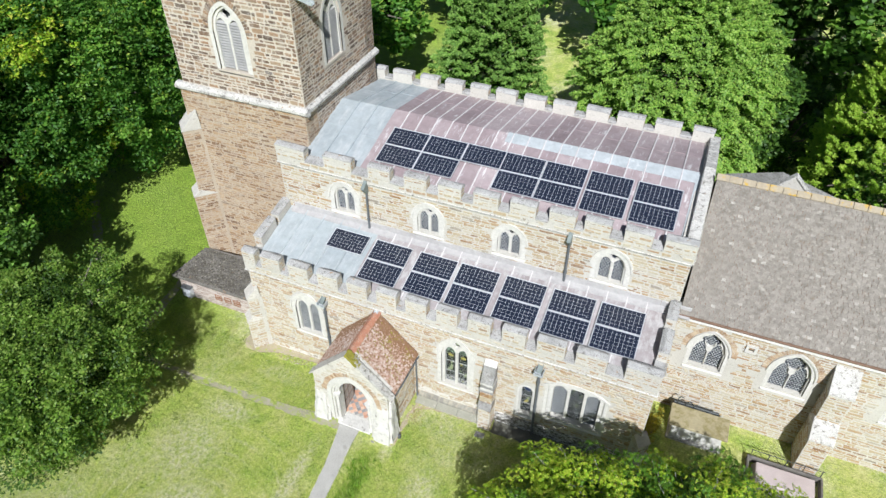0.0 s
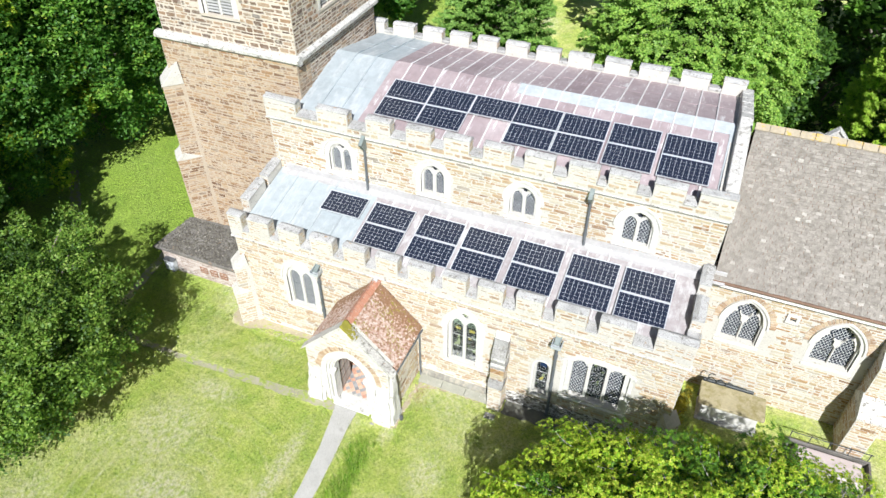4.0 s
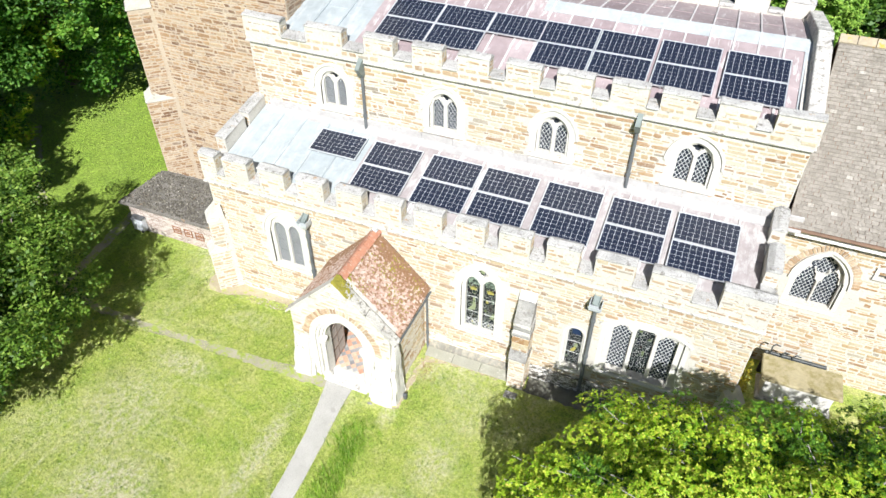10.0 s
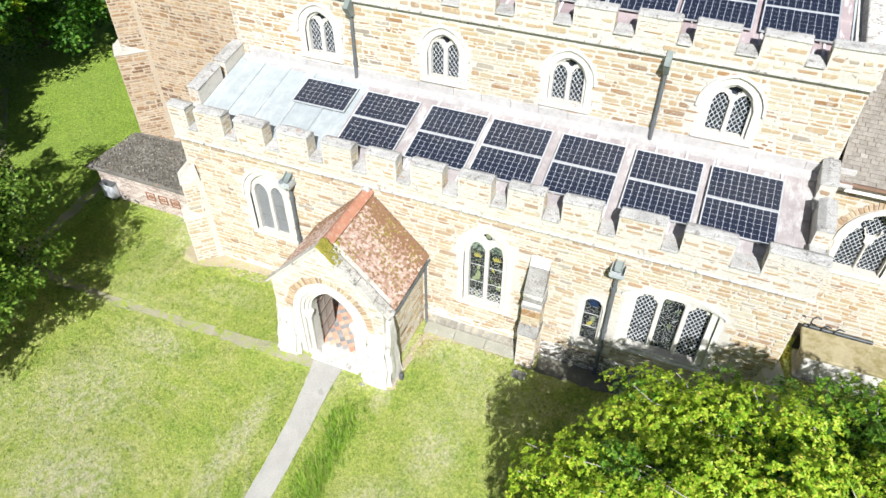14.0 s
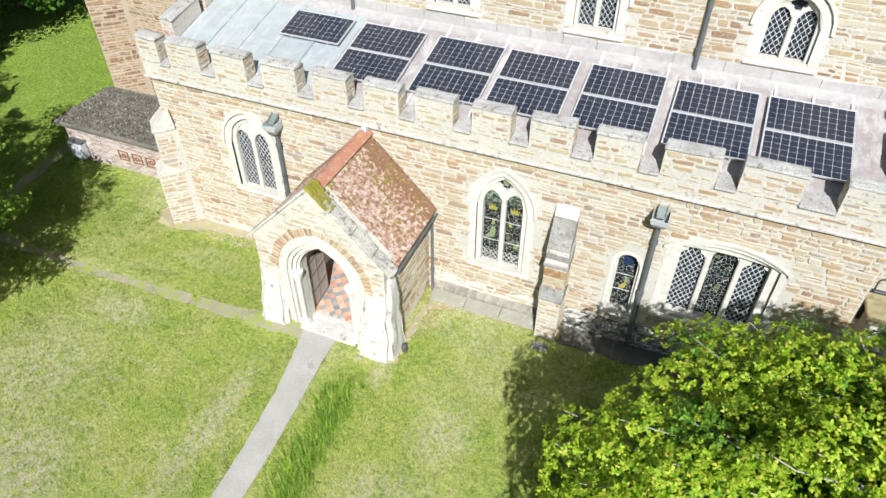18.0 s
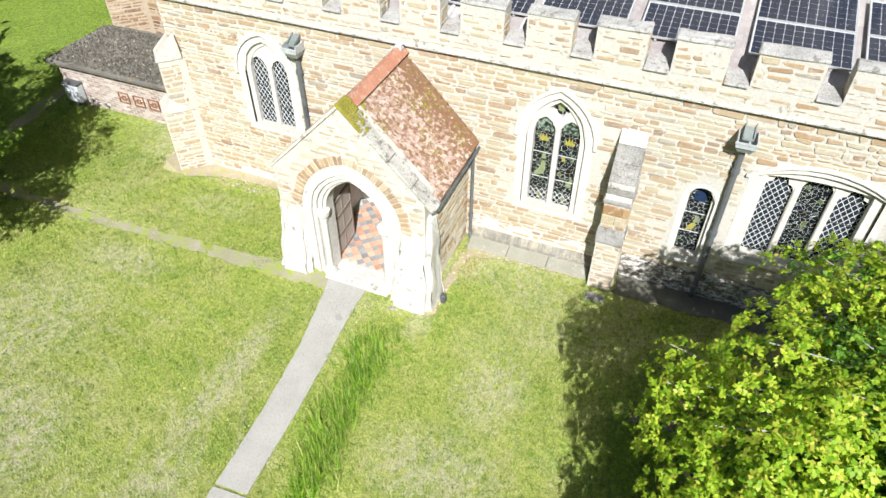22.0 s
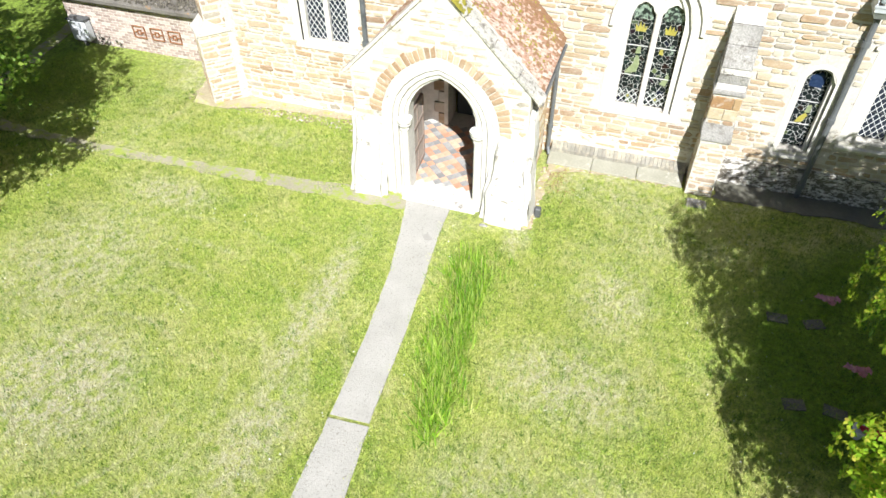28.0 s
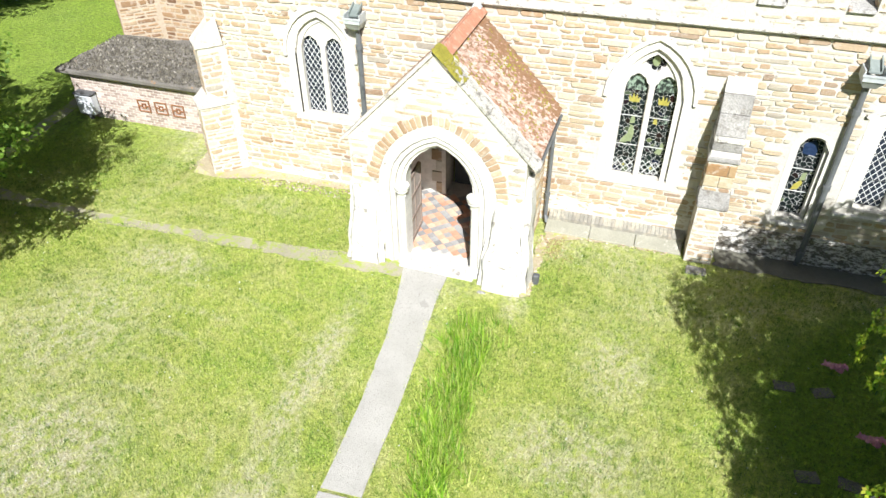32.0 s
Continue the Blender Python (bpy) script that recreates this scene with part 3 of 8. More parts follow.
def rubble(M, u0, u1, v0, top, holes=(), rng=None, course=(0.055, 0.175), length=(0.12, 0.48), joint=0.022, proud=(0.004, 0.015), single=None, skip=0.0):
    """Corners and faces of coursed rubble laid on a wall face: every stone a chamfered block. Stones for which single(u, v) holds are given back apart."""
    rng = rng or random.Random(1)
    tp = top if callable(top) else (lambda u: top)
    verts, faces, apart = [], [], []
    v = v0
    while True:
        h = rng.uniform(*course)
        if v + h > max(tp(u0), tp((u0 + u1) / 2), tp(u1)):
            break
        u = u0 - rng.uniform(0, 0.2)
        while u < u1:
            w = rng.uniform(*length) * (1.25 if h > 0.11 else 0.85)
            a, b = max(u, u0), min(u + w, u1)
            u += w
            if b - a < 0.06 or skip and rng.random() < skip:
                continue
            mid = (a + b) / 2
            if v + h > min(tp(a), tp(b)) + 0.02:
                continue
            if any(hh.has(x, y) for hh in holes for x in (a + 0.01, mid, b - 0.01) for y in (v + 0.01, v + h - 0.01)):
                continue
            wob = 0.035 * noise.noise((mid * 0.8, v * 0.9, 5.0)) + 0.022 * noise.noise((mid * 3.1, v * 4.0, 2.0))
            j = joint * rng.uniform(0.5, 1.7) / 2
            d = rng.uniform(*proud)
            hh = h * rng.uniform(0.82, 1.0)
            if single and single(mid, v) and len(apart) < 300:
                apart.append((a + j, b - j, v + wob + j, hh - 2 * j, d))
                continue
            k = 0.016
            c = min(0.03, (b - a) * 0.12)
            e = 0.016
            lo, hi = v + wob + j, v + wob + hh - j
            q = [(x + rng.uniform(-e, e), y + rng.uniform(-e, e)) for x, y in ((a + j + c, lo), (b - j - c, lo), (b - j, lo + 0.3 * (hi - lo)), (b - j - c * 0.6, hi), (a + j + c * 0.6, hi), (a + j, hi - 0.35 * (hi - lo)))]
            i = len(verts)
            cx, cy = sum(p[0] for p in q) / 6, sum(p[1] for p in q) / 6
            verts += [M @ Vector((x, 0.004, y)) for x, y in q]
            verts += [M @ Vector((x + (k if x < cx else -k), -d, y + (k if y < cy else -k) * 0.7)) for x, y in q]
            faces.append(tuple(range(i + 6, i + 12)))
            faces += [(i + n, i + (n + 1) % 6, i + 6 + (n + 1) % 6, i + 6 + n) for n in range(6)]
        v += h
    return (verts, faces, apart) if single else (verts, faces)


LATER = []


def stone_wall(name, label, M, u0, u1, v0, top, thick, holes=(), seed=1, stone=None, mortar=None, grow=0.13, extra=(), single=None, one=None, **kw):
    """A wall of the church: mortared core with openings, and the rubble on its face."""
    core = part(name, wall_mesh(M, u0, u1, v0, top, thick, holes), mortar or M_MORTAR)
    tagged(core, label, "wall", kind="structure")
    out = rubble(M, u0, u1, v0, top, [h.grown(grow) for h in holes] + list(extra), random.Random(seed), single=single, **kw)
    tagged(raw("stones", out[0], out[1], stone or M_STONE, core), kind="stuff")
    if single:
        LATER.append((M, out[2], one or M_STONE_ONE, core))
    return core


def band(pts_in, pts_out, M, d0, d1):
    """A frame between two open outlines of equal length, from depth d0 to d1."""
    bm = bmesh.new()
    n = len(pts_in)
    rows = [[bm.verts.new(M @ Vector((u, d, v))) for u, v in pts] for pts, d in ((pts_in, d0), (pts_out, d0), (pts_out, d1), (pts_in, d1))]
    for k in range(n - 1):
        for r in range(4):
            a, b = rows[r], rows[(r + 1) % 4]
            bm.faces.new((a[k], a[k + 1], b[k + 1], b[k]))
    bm.faces.new([r[0] for r in rows])
    bm.faces.new([r[-1] for r in rows][::-1])
    return bm


def jamb_line(h, d=0.0, n=12, low=None):
    """The line up one jamb, over the arch and down the other, d outside the opening."""
    a = h.a + d
    lo = h.sill if low is None else low
    pts = [(h.u - a, lo)]
    for k in range(n + 1):
        x = -a * math.cos(math.pi * k / n)
        pts.append((h.u + x, h.spring + arch(a, h.rise + d if h.rise else 0, x) + (d if not h.rise else 0)))
    pts.append((h.u + a, lo))
    return pts


# ---- the ground ----
def height(x, y):
    """Lawn level: nearly flat, falling a little towards the aisle wall."""
    return 0.03 * noise.noise((x * 0.25, y * 0.25, 3.0)) - 0.22 * max(0.0, min(1.0, (y + 2.6) / 2.2)) * (1.0 if -9.6 < x < 8.0 else 0.55)


def ground_sheet():
    xs = sorted({-2500, -600, -200, -100, *np.arange(-60, -20, 5.0).tolist(), *np.arange(-20, 20.1, 0.5).tolist(), *np.arange(25, 61, 5.0).tolist(), 100, 200, 600, 2500})
    ys = sorted({-2500, -600, -200, -100, *np.arange(-60, -20, 5.0).tolist(), *np.arange(-20, 12.1, 0.5).tolist(), *np.arange(15, 61, 5.0).tolist(), 100, 200, 600, 2500})
    v = [(x, y, height(x, y)) for y in ys for x in xs]
    w = len(xs)
    f = [(j * w + i, j * w + i + 1, (j + 1) * w + i + 1, (j + 1) * w + i) for j in range(len(ys) - 1) for i in range(w - 1)]
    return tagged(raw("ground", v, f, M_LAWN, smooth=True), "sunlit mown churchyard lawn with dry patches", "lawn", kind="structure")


ground_sheet()


def ribbon(name, line, mat, label, lift=0.02, thick=0.05, rag=0.04, seed=5, category="path"):
    """A path laid on the lawn along a line of (x, y, width)."""
    rng = random.Random(seed)
    pts = []
    for (x0, y0, w0), (x1, y1, w1) in zip(line, line[1:]):
        k = max(2, int(math.hypot(x1 - x0, y1 - y0) / 0.25))
        pts += [(x0 + (x1 - x0) * j / k, y0 + (y1 - y0) * j / k, w0 + (w1 - w0) * j / k) for j in range(k)]
    pts.append(line[-1])
    v, f = [], []
    for i, (x, y, w) in enumerate(pts):
        p, q = pts[max(i - 1, 0)], pts[min(i + 1, len(pts) - 1)]
        dx, dy = q[0] - p[0], q[1] - p[1]
        s = math.hypot(dx, dy)
        for side in (-1, 1):
            o = side * (w / 2 + rng.uniform(-rag, rag))
            a, b = x - dy / s * o, y + dx / s * o
            v += [(a, b, height(a, b) + lift), (a, b, height(a, b) - thick)]
    for i in range(len(pts) - 1):
        k = 4 * i
        f += [(k, k + 4, k + 6, k + 2), (k, k + 1, k + 5, k + 4), (k + 2, k + 6, k + 7, k + 3)]
    return tagged(raw(name, v, f, mat), label, category, kind="structure")


# ---- south aisle ----
AY, CY = -0.15, 3.05              # faces of the aisle and of the clerestory
AX0, AX1 = -8.85, 7.9
FA, FC = facing(0, AY), facing(0, CY)
win_a = [Hole(-6.19, 0.60, 1.50, 2.85, 0.82), Hole(0.49, 0.60, 1.12, 2.86, 0.92), Hole(3.435, 0.27, 0.78, 2.24, 0.27), Hole(5.30, 1.05, 1.16, 3.05, 0.24)]
aisle_door = Hole(-2.83, 0.62, -0.3, 1.5, 0.75)
aisle = stone_wall("wall_aisle_south", "pale lime-stained rubble aisle wall", FA, AX0, AX1, -0.45, 4.3, 0.55, win_a + [aisle_door], 3, stone=M_STONE_LIME, one=M_STONE_LIME_ONE, single=lambda u, v: -1.0 < u < 4.2 and 0.3 < v < 3.6, proud=(0.008, 0.028), course=(0.055, 0.165), joint=0.019)
stone_wall("wall_aisle_west", "golden ironstone rubble end wall of the aisle", facing(AX0, 0, -90), -CY, -AY - 0.55, -0.45, 4.6, 0.5, (), 4)
stone_wall("wall_aisle_east", "golden ironstone rubble east end of the aisle", facing(AX1, 0, 90), AY + 0.55, CY, -0.45, 4.6, 0.5, (), 5)


def string_course(name, M, u0, u1, z, out, label, h=0.13):
    bm = bmesh.new()
    prof = [(-out, z + h * 0.35), (-out, z + h * 0.7), (-out * 0.3, z + h), (0.1, z + h), (0.1, z), (-out * 0.4, z)]
    n = max(1, int((u1 - u0) / 1.1))
    for k in range(n):
        a, b = u0 + (u1 - u0) * k / n + 0.004, u0 + (u1 - u0) * (k + 1) / n - 0.004
        p = [bm.verts.new(M @ Vector((a, d, v))) for d, v in prof]
        q = [bm.verts.new(M @ Vector((b, d, v))) for d, v in prof]
        bm.faces.new(p)
        bm.faces.new(q[::-1])
        for i in range(6):
            bm.faces.new((p[i], q[i], q[(i + 1) % 6], p[(i + 1) % 6]))
    return tagged(part(name, bm, M_COPING), label, "string course", kind="structure")


string_course("trim_aisle_string", FA, AX0 - 0.1, AX1 + 0.1, 4.26, 0.11, "weathered pale stone string course below the battlements", 0.10)


def battlement(name, M, u0, u1, base, sill, top, merlons, thick, label, seed=7, slope=0.0, face=-0.08, stones=True, stone=None):
    """A parapet: low wall, merlons with coping stones, coped embrasures. slope lifts it along u."""
    lift = lambda u: slope * (u - u0)
    thing_ = tagged(part(name, wall_mesh(M @ pose(0, face, 0), u0, u1, base, (lambda u: sill + lift(u)) if slope else sill, thick), M_MORTAR), label, "parapet", kind="structure")
    rng = random.Random(seed)
    F = M @ pose(0, face, 0)
    if stones:
        v, f = rubble(F, u0, u1, base + 0.08, sill + lift((u0 + u1) / 2) - 0.02, (), rng, joint=0.04, skip=0.25)
        tagged(raw("stones", v, f, stone or M_STONE_CRUST, thing_), kind="stuff")
    for a, b in merlons:
        s, p, q = lift((a + b) / 2), lift(a), lift(b)
        bm = bmesh.new()
        t = top - 0.09
        q += rng.uniform(-0.02, 0.02)
        y0, y1, z0 = (0.004, thick - 0.004, sill + s - 0.2) if slope else (0.0, thick, sill - 0.004)
        hexa(bm, [F @ Vector(c) for c in ((a, y0, z0), (b, y0, z0), (b, y1, z0), (a, y1, z0), (a, y0, t + p), (b, y0, t + q), (b, y1, t + q), (a, y1, t + p))])
        m = part("merlon", bm, M_MORTAR, thing_)
        if stones:
            v, f = rubble(F, a + 0.01, b - 0.01, sill + s - 0.02, t + min(p, q) - 0.01, (), rng, length=(0.16, 0.42), joint=0.04, course=(0.07, 0.16), skip=0.22)
            for SM, e0, e1 in ((F @ pose(a, 0, 0, 0, 0, -90), -thick + 0.02, -0.02), (F @ pose(b, 0, 0, 0, 0, 90), 0.02, thick - 0.02)):
                v2, f2 = rubble(SM, e0, e1, sill + s + 0.06, t + min(p, q) - 0.01, (), rng, length=(0.15, 0.3))
                f += [tuple(i + len(v) for i in c) for c in f2]
                v += v2
            tagged(raw("stones", v, f, stone or M_STONE_CRUST, m), kind="stuff")
        bm = bmesh.new()
        o = 0.028
        hexa(bm, [F @ Vector(c) for c in ((a - o, -o, t + p), (b + o, -o, t + q), (b + o, thick + o, t + q), (a - o, thick + o, t + p), (a - o * 0.4, -o * 0.2, top + p - 0.03), (b + o * 0.4, -o * 0.2, top + q - 0.03), (b + o * 0.4, thick * 0.6, top + q + 0.02), (a - o * 0.4, thick * 0.6, top + p + 0.02))])
        part("coping_stone", rough(bevelled(bm, 0.018), 0.022, 2, 5.0, rng.random() * 9), M_MERLON_CAP, m)
    edges = [u0] + [x for ab in merlons for x in ab] + [u1]
    for a, b in zip(edges[0::2], edges[1::2]):
        if b - a > 0.15:
            s = lift((a + b) / 2)
            bm = bmesh.new()
            hexa(bm, [F @ Vector(q) for q in ((a + 0.01, -0.06, sill + s - 0.02), (b - 0.01, -0.06, sill + s - 0.02), (b - 0.01, thick + 0.04, sill + s - 0.02), (a + 0.01, thick + 0.04, sill + s - 0.02), (a + 0.01, -0.04, sill + s + 0.03), (b - 0.01, -0.04, sill + s + 0.03), (b - 0.01, thick + 0.02, sill + s + 0.09), (a + 0.01, thick + 0.02, sill + s + 0.09))])
            part("sill_stone", bevelled(bm, 0.012), M_MERLON_CAP, thing_)
    return thing_


MER_A = [(-8.9, -8.32), (-8.02, -7.13), (-6.72, -5.83), (-5.38, -4.48), (-4.05, -3.2), (-2.78, -1.95), (-1.55, -0.7), (-0.28, 0.56), (0.97, 1.85), (2.3, 3.18), (3.6, 4.62), (5.02, 6.1), (6.75, 7.95)]
battlement("parapet_aisle_south", FA, AX0 - 0.05, AX1 + 0.05, 4.34, 4.74, 5.42, MER_A, 0.38, "crumbling pale stone battlements crusted with lichen", 8, stone=M_STONE_LIME)
battlement("parapet_aisle_west", facing(AX0, 0, -90), -CY, -AY - 0.3, 4.3, 5.22, 5.86, [(-CY + 0.02, -2.05), (-1.85, -0.72)], 0.36, "stepped lichened stone parapet at the aisle end", 9, slope=-0.16)
battlement("parapet_aisle_east", facing(AX1, 0, 90), AY + 0.3, CY, 4.3, 4.95, 5.46, [(0.75, 1.7), (2.2, CY - 0.02)], 0.36, "stepped lichened stone parapet at the aisle end", 10, slope=0.16)


def lead_roof(name, label, x0, x1, ya, za, yb, zb, mat, pitch, seed):
    """Lead sheets laid up a slope, with a standing roll at each joint."""
    root = thing(name, label, "roof", kind="structure")
    rng = random.Random(seed)
    dz = (zb - za) / (yb - ya)
    n = max(1, round((x1 - x0) / pitch))
    p = (x1 - x0) / n
    for k in range(n):
        a, b = x0 + k * p, x0 + (k + 1) * p
        bm = bmesh.new()
        m = ya + (yb - ya) * rng.uniform(0.4, 0.6)
        for (s, e, up) in ((ya, m + 0.06, 0.0), (m, yb, 0.012)):
            w = rng.uniform(-0.006, 0.006)
            zs, ze = za + dz * (s - ya) + up, za + dz * (e - ya) + up
            hexa(bm, [(a, s, zs - 0.03), (b, s, zs - 0.03), (b, e, ze - 0.03), (a, e, ze - 0.03), (a, s, zs + w), (b, s, zs - w), (b, e, ze + w), (a, e, ze)])
        part("lead_sheet", bm, mat, root)
        if k:
            bm = bmesh.new()
            tube(bm, (a, ya, za + 0.022), (a, yb, zb + 0.034), 0.032, seg=8)
            part("roll", bm, mat if mat is M_LEAD_SILVER else M_LEADROLL, root)
    return root


RA = lambda y: 4.86 + 0.226 * (y - 0.5)
lead_roof("roof_aisle_west", "newer pale grey lead sheets on the aisle roof", AX0 + 0.3, -4.2, 0.2, RA(0.2), CY, RA(CY), M_LEAD_SILVER, 0.85, 3)
lead_roof("roof_aisle", "pale grey and pinkish lead sheets with rolls on the aisle roof", -4.2, AX1 - 0.3, 0.2, RA(0.2), CY, RA(CY), M_LEAD_GREY, 0.72, 4)
bm = boxes((AX0 + 0.4, AX1 - 0.4, 2.78, CY + 0.02, RA(2.8) + 0.02, RA(2.8) + 0.05))
for v in bm.verts:
    v.co.z += 0.25 * (v.co.y - 2.78)
tagged(part("trim_aisle_flashing", bm, M_LEAD_PALE), "pale lead flashing along the clerestory foot", "flashing", kind="structure")

# ---- clerestory and nave ----
NX0, NX1 = -8.75, 7.92
win_c = [Hole(-5.80, 0.48, 5.93, 6.62, 0.58), Hole(-2.01, 0.48, 5.93, 6.62, 0.58), Hole(1.38, 0.48, 5.93, 6.62, 0.58), Hole(5.30, 0.52, 5.93, 6.66, 0.62)]
stone_wall("wall_clerestory", "golden ironstone rubble clerestory wall with pale joints", FC, NX0, NX1, 4.2, 7.68, 0.6, win_c, 11, single=lambda u, v: -1.2 < u < 4.6 and v > 5.5)
stone_wall("wall_nave_west", "ironstone rubble return wall beside the tower", facing(NX0, 0, -90), -5.0, -CY - 0.6, -0.3, 7.68, 0.5, (), 12)
stone_wall("wall_nave_east", "ironstone rubble gable between nave and chancel", facing(NX1, 0, 90), CY + 0.6, 10.9, -0.3, lambda u: 8.1 + 0.75 * (1 - abs(u - 6.95) / 3.9), 0.5, (), 13)
stone_wall("wall_nave_north", "ironstone rubble north wall of the nave", facing(0, 10.9, 180), -NX1, -NX0, -0.3, 7.9, 0.5, (), 14)
string_course("trim_nave_string", FC, NX0 - 0.08, NX1 + 0.08, 7.67, 0.11, "weathered pale stone string course under the nave battlements", 0.10)
MER_C = [(-8.8, -7.45), (-6.55, -5.3), (-4.55, -3.6), (-2.98, -2.05), (-1.55, -0.62), (-0.12, 0.86), (1.32, 2.3), (2.8, 3.76), (4.1, 5.03), (5.52, 6.48), (6.9, 7.97)]
battlement("parapet_nave_south", FC, NX0 - 0.05, NX1 + 0.05, 7.74, 8.06, 8.62, MER_C, 0.38, "pale stone nave battlements with lichened copings", 15, stone=M_STONE_LIME)
MER_N = [(-7.67, -6.83), (-6.33, -5.27), (-4.79, -3.65), (-3.28, -2.28), (-1.76, -0.78), (-0.41, 0.57), (0.96, 1.91), (2.3, 3.16), (3.56, 4.43), (4.81, 5.7), (6.14, 7.13), (7.57, 8.36)]
battlement("parapet_nave_north", facing(0, 10.9, 180), -NX1, -NX0, 7.8, 8.2, 8.68, MER_N, 0.4, "pale stone battlements along the north side of the nave", 16)
bm = bmesh.new()
for a, b, c, d in ((CY - 0.05, 8.15, 6.95, 9.05), (6.95, 9.05, 10.85, 8.2)):
    n = 6
    for k in range(n):
        y0, y1 = a + (c - a) * k / n + 0.006, a + (c - a) * (k + 1) / n - 0.006
        z0, z1 = b + (d - b) * k / n, b + (d - b) * (k + 1) / n
        hexa(bm, [(NX1 - 0.42, y0, z0 - 0.3), (NX1 + 0.1, y0, z0 - 0.3), (NX1 + 0.1, y1, z1 - 0.3), (NX1 - 0.42, y1, z1 - 0.3), (NX1 - 0.36, y0, z0 + 0.16), (NX1 + 0.04, y0, z0 + 0.16), (NX1 + 0.04, y1, z1 + 0.16), (NX1 - 0.36, y1, z1 + 0.16)])
tagged(part("trim_nave_gable_coping", bevelled(bm, 0.02), M_COPING), "lichened raking coping of the nave gable", "coping", kind="structure")
RN = lambda y: 8.12 + 0.24 * (y - 3.9)
RIDGE = 6.95
lead_roof("roof_nave_west", "newer pale grey lead sheets beside the tower", -7.82, -5.2, 3.4, RN(3.4), RIDGE, RN(RIDGE), M_LEAD_SILVER, 0.9, 6)
lead_roof("roof_nave_south", "old purplish lead sheets with rolls on the nave roof", -5.2, NX1 - 0.42, 3.4, RN(3.4), RIDGE, RN(RIDGE), M_LEAD, 0.66, 7)
lead_roof("roof_nave_north_west", "newer pale grey lead sheets beside the tower", -7.82, -5.2, RIDGE, RN(RIDGE), 10.55, RN(RIDGE) - 0.75, M_LEAD_SILVER, 0.9, 8)
lead_roof("roof_nave_north", "old purplish lead sheets with rolls on the nave roof", -5.2, NX1 - 0.42, RIDGE, RN(RIDGE), 10.55, RN(RIDGE) - 0.75, M_LEAD, 0.66, 9)
bm = bmesh.new()
for k in range(8):
    a = -0.1 + k * 0.94
    hexa(bm, [(a, 6.45, RN(6.45) + 0.02), (a + 0.95, 6.45, RN(6.45) + 0.02), (a + 0.95, 6.95, RN(6.95) + 0.02), (a, 6.95, RN(6.95) + 0.02), (a, 6.45, RN(6.45) + 0.035), (a + 0.95, 6.45, RN(6.45) + 0.03), (a + 0.95, 6.97, RN(6.97) + 0.05), (a, 6.97, RN(6.97) + 0.055)])
tagged(part("trim_nave_ridge_flashing", bm, M_LEAD_BLUE), "pale bluish lead strip along the nave ridge", "flashing", kind="structure")
bm = boxes((NX1 - 0.56, NX1 - 0.40, 3.5, 6.9, 8.0, 8.03))
for v in bm.verts:
    v.co.z += 0.24 * (v.co.y - 3.9) + 0.13
tagged(part("trim_nave_gutter_flashing", bm, M_LEAD_BLUE), "pale lead upstand beside the gable", "flashing", kind="structure")

# ---- tower ----
TX0, TX1, TY = -13.88, -7.82, 4.07
TYN = TY + 6.1
FT = facing(0, TY)
belfry_s = Hole(-10.93, 0.70, 10.84, 12.5, 1.05)
belfry_e = Hole(6.75, 0.70, 10.84, 12.5, 1.05)
KT = dict(stone=M_TOWER, mortar=M_MORTAR_T, course=(0.09, 0.21), length=(0.12, 0.46), joint=0.032)
stone_wall("wall_tower_south", "brown ironstone rubble tower wall", FT, TX0, TX1, 9.75, 17.5, 0.8, [belfry_s], 21, **KT)
stone_wall("wall_tower_east", "brown ironstone rubble tower wall above the nave roof", facing(TX1, 0, 90), TY + 0.8, TYN, 7.9, 17.5, 0.8, [belfry_e], 22, **KT)
bm_v, bm_f = rubble(facing(TX1, 0, 90), TY + 0.02, TY + 0.8, 9.9, 17.5, (), random.Random(26))
tagged(raw("stones", bm_v, bm_f, M_TOWER, bpy.data.objects["wall_tower_east"]), kind="stuff")
bm_v, bm_f = rubble(facing(TX1 + 0.02, 0, 90), TY - 0.1, TY + 0.78, 7.9, 9.5, (), random.Random(27))
tagged(raw("stones", bm_v, bm_f, M_TOWER_LOW, bpy.data.objects["wall_tower_east"]), kind="stuff")
stone_wall("wall_tower_base", "brown and golden ironstone rubble foot of the tower", facing(0, TY - 0.12), TX0 - 0.15, TX1 + 0.02, -0.4, 9.62, 0.9, (), 23, stone=M_TOWER_LOW, mortar=M_MORTAR_LOW)
stone_wall("wall_tower_west", "brown ironstone rubble west wall of the tower", facing(TX0 - 0.1, 0, -90), -TYN, -TY - 0.8, -0.4, 17.5, 0.8, (), 24, **KT)
stone_wall("wall_tower_north", "brown ironstone rubble north wall of the tower", facing(0, TYN, 180), -TX1, -TX0, -0.4, 17.5, 0.8, (), 25, **KT)
tagged(part("roof_tower", boxes((TX0, TX1, TY + 0.4, TYN - 0.4, 17.0, 17.2)), M_LEAD), "plain lead tower roof", "roof", kind="structure")
string_course("trim_tower_string_south", facing(0, TY - 0.05), TX0 - 0.3, TX1 + 0.2, 9.5, 0.2, "pale weathered string course round the tower", 0.34)
string_course("trim_tower_string_east", facing(TX1 - 0.02, 0, 90), TY + 0.02, TYN + 0.1, 9.5, 0.2, "pale weathered string course round the tower", 0.34)


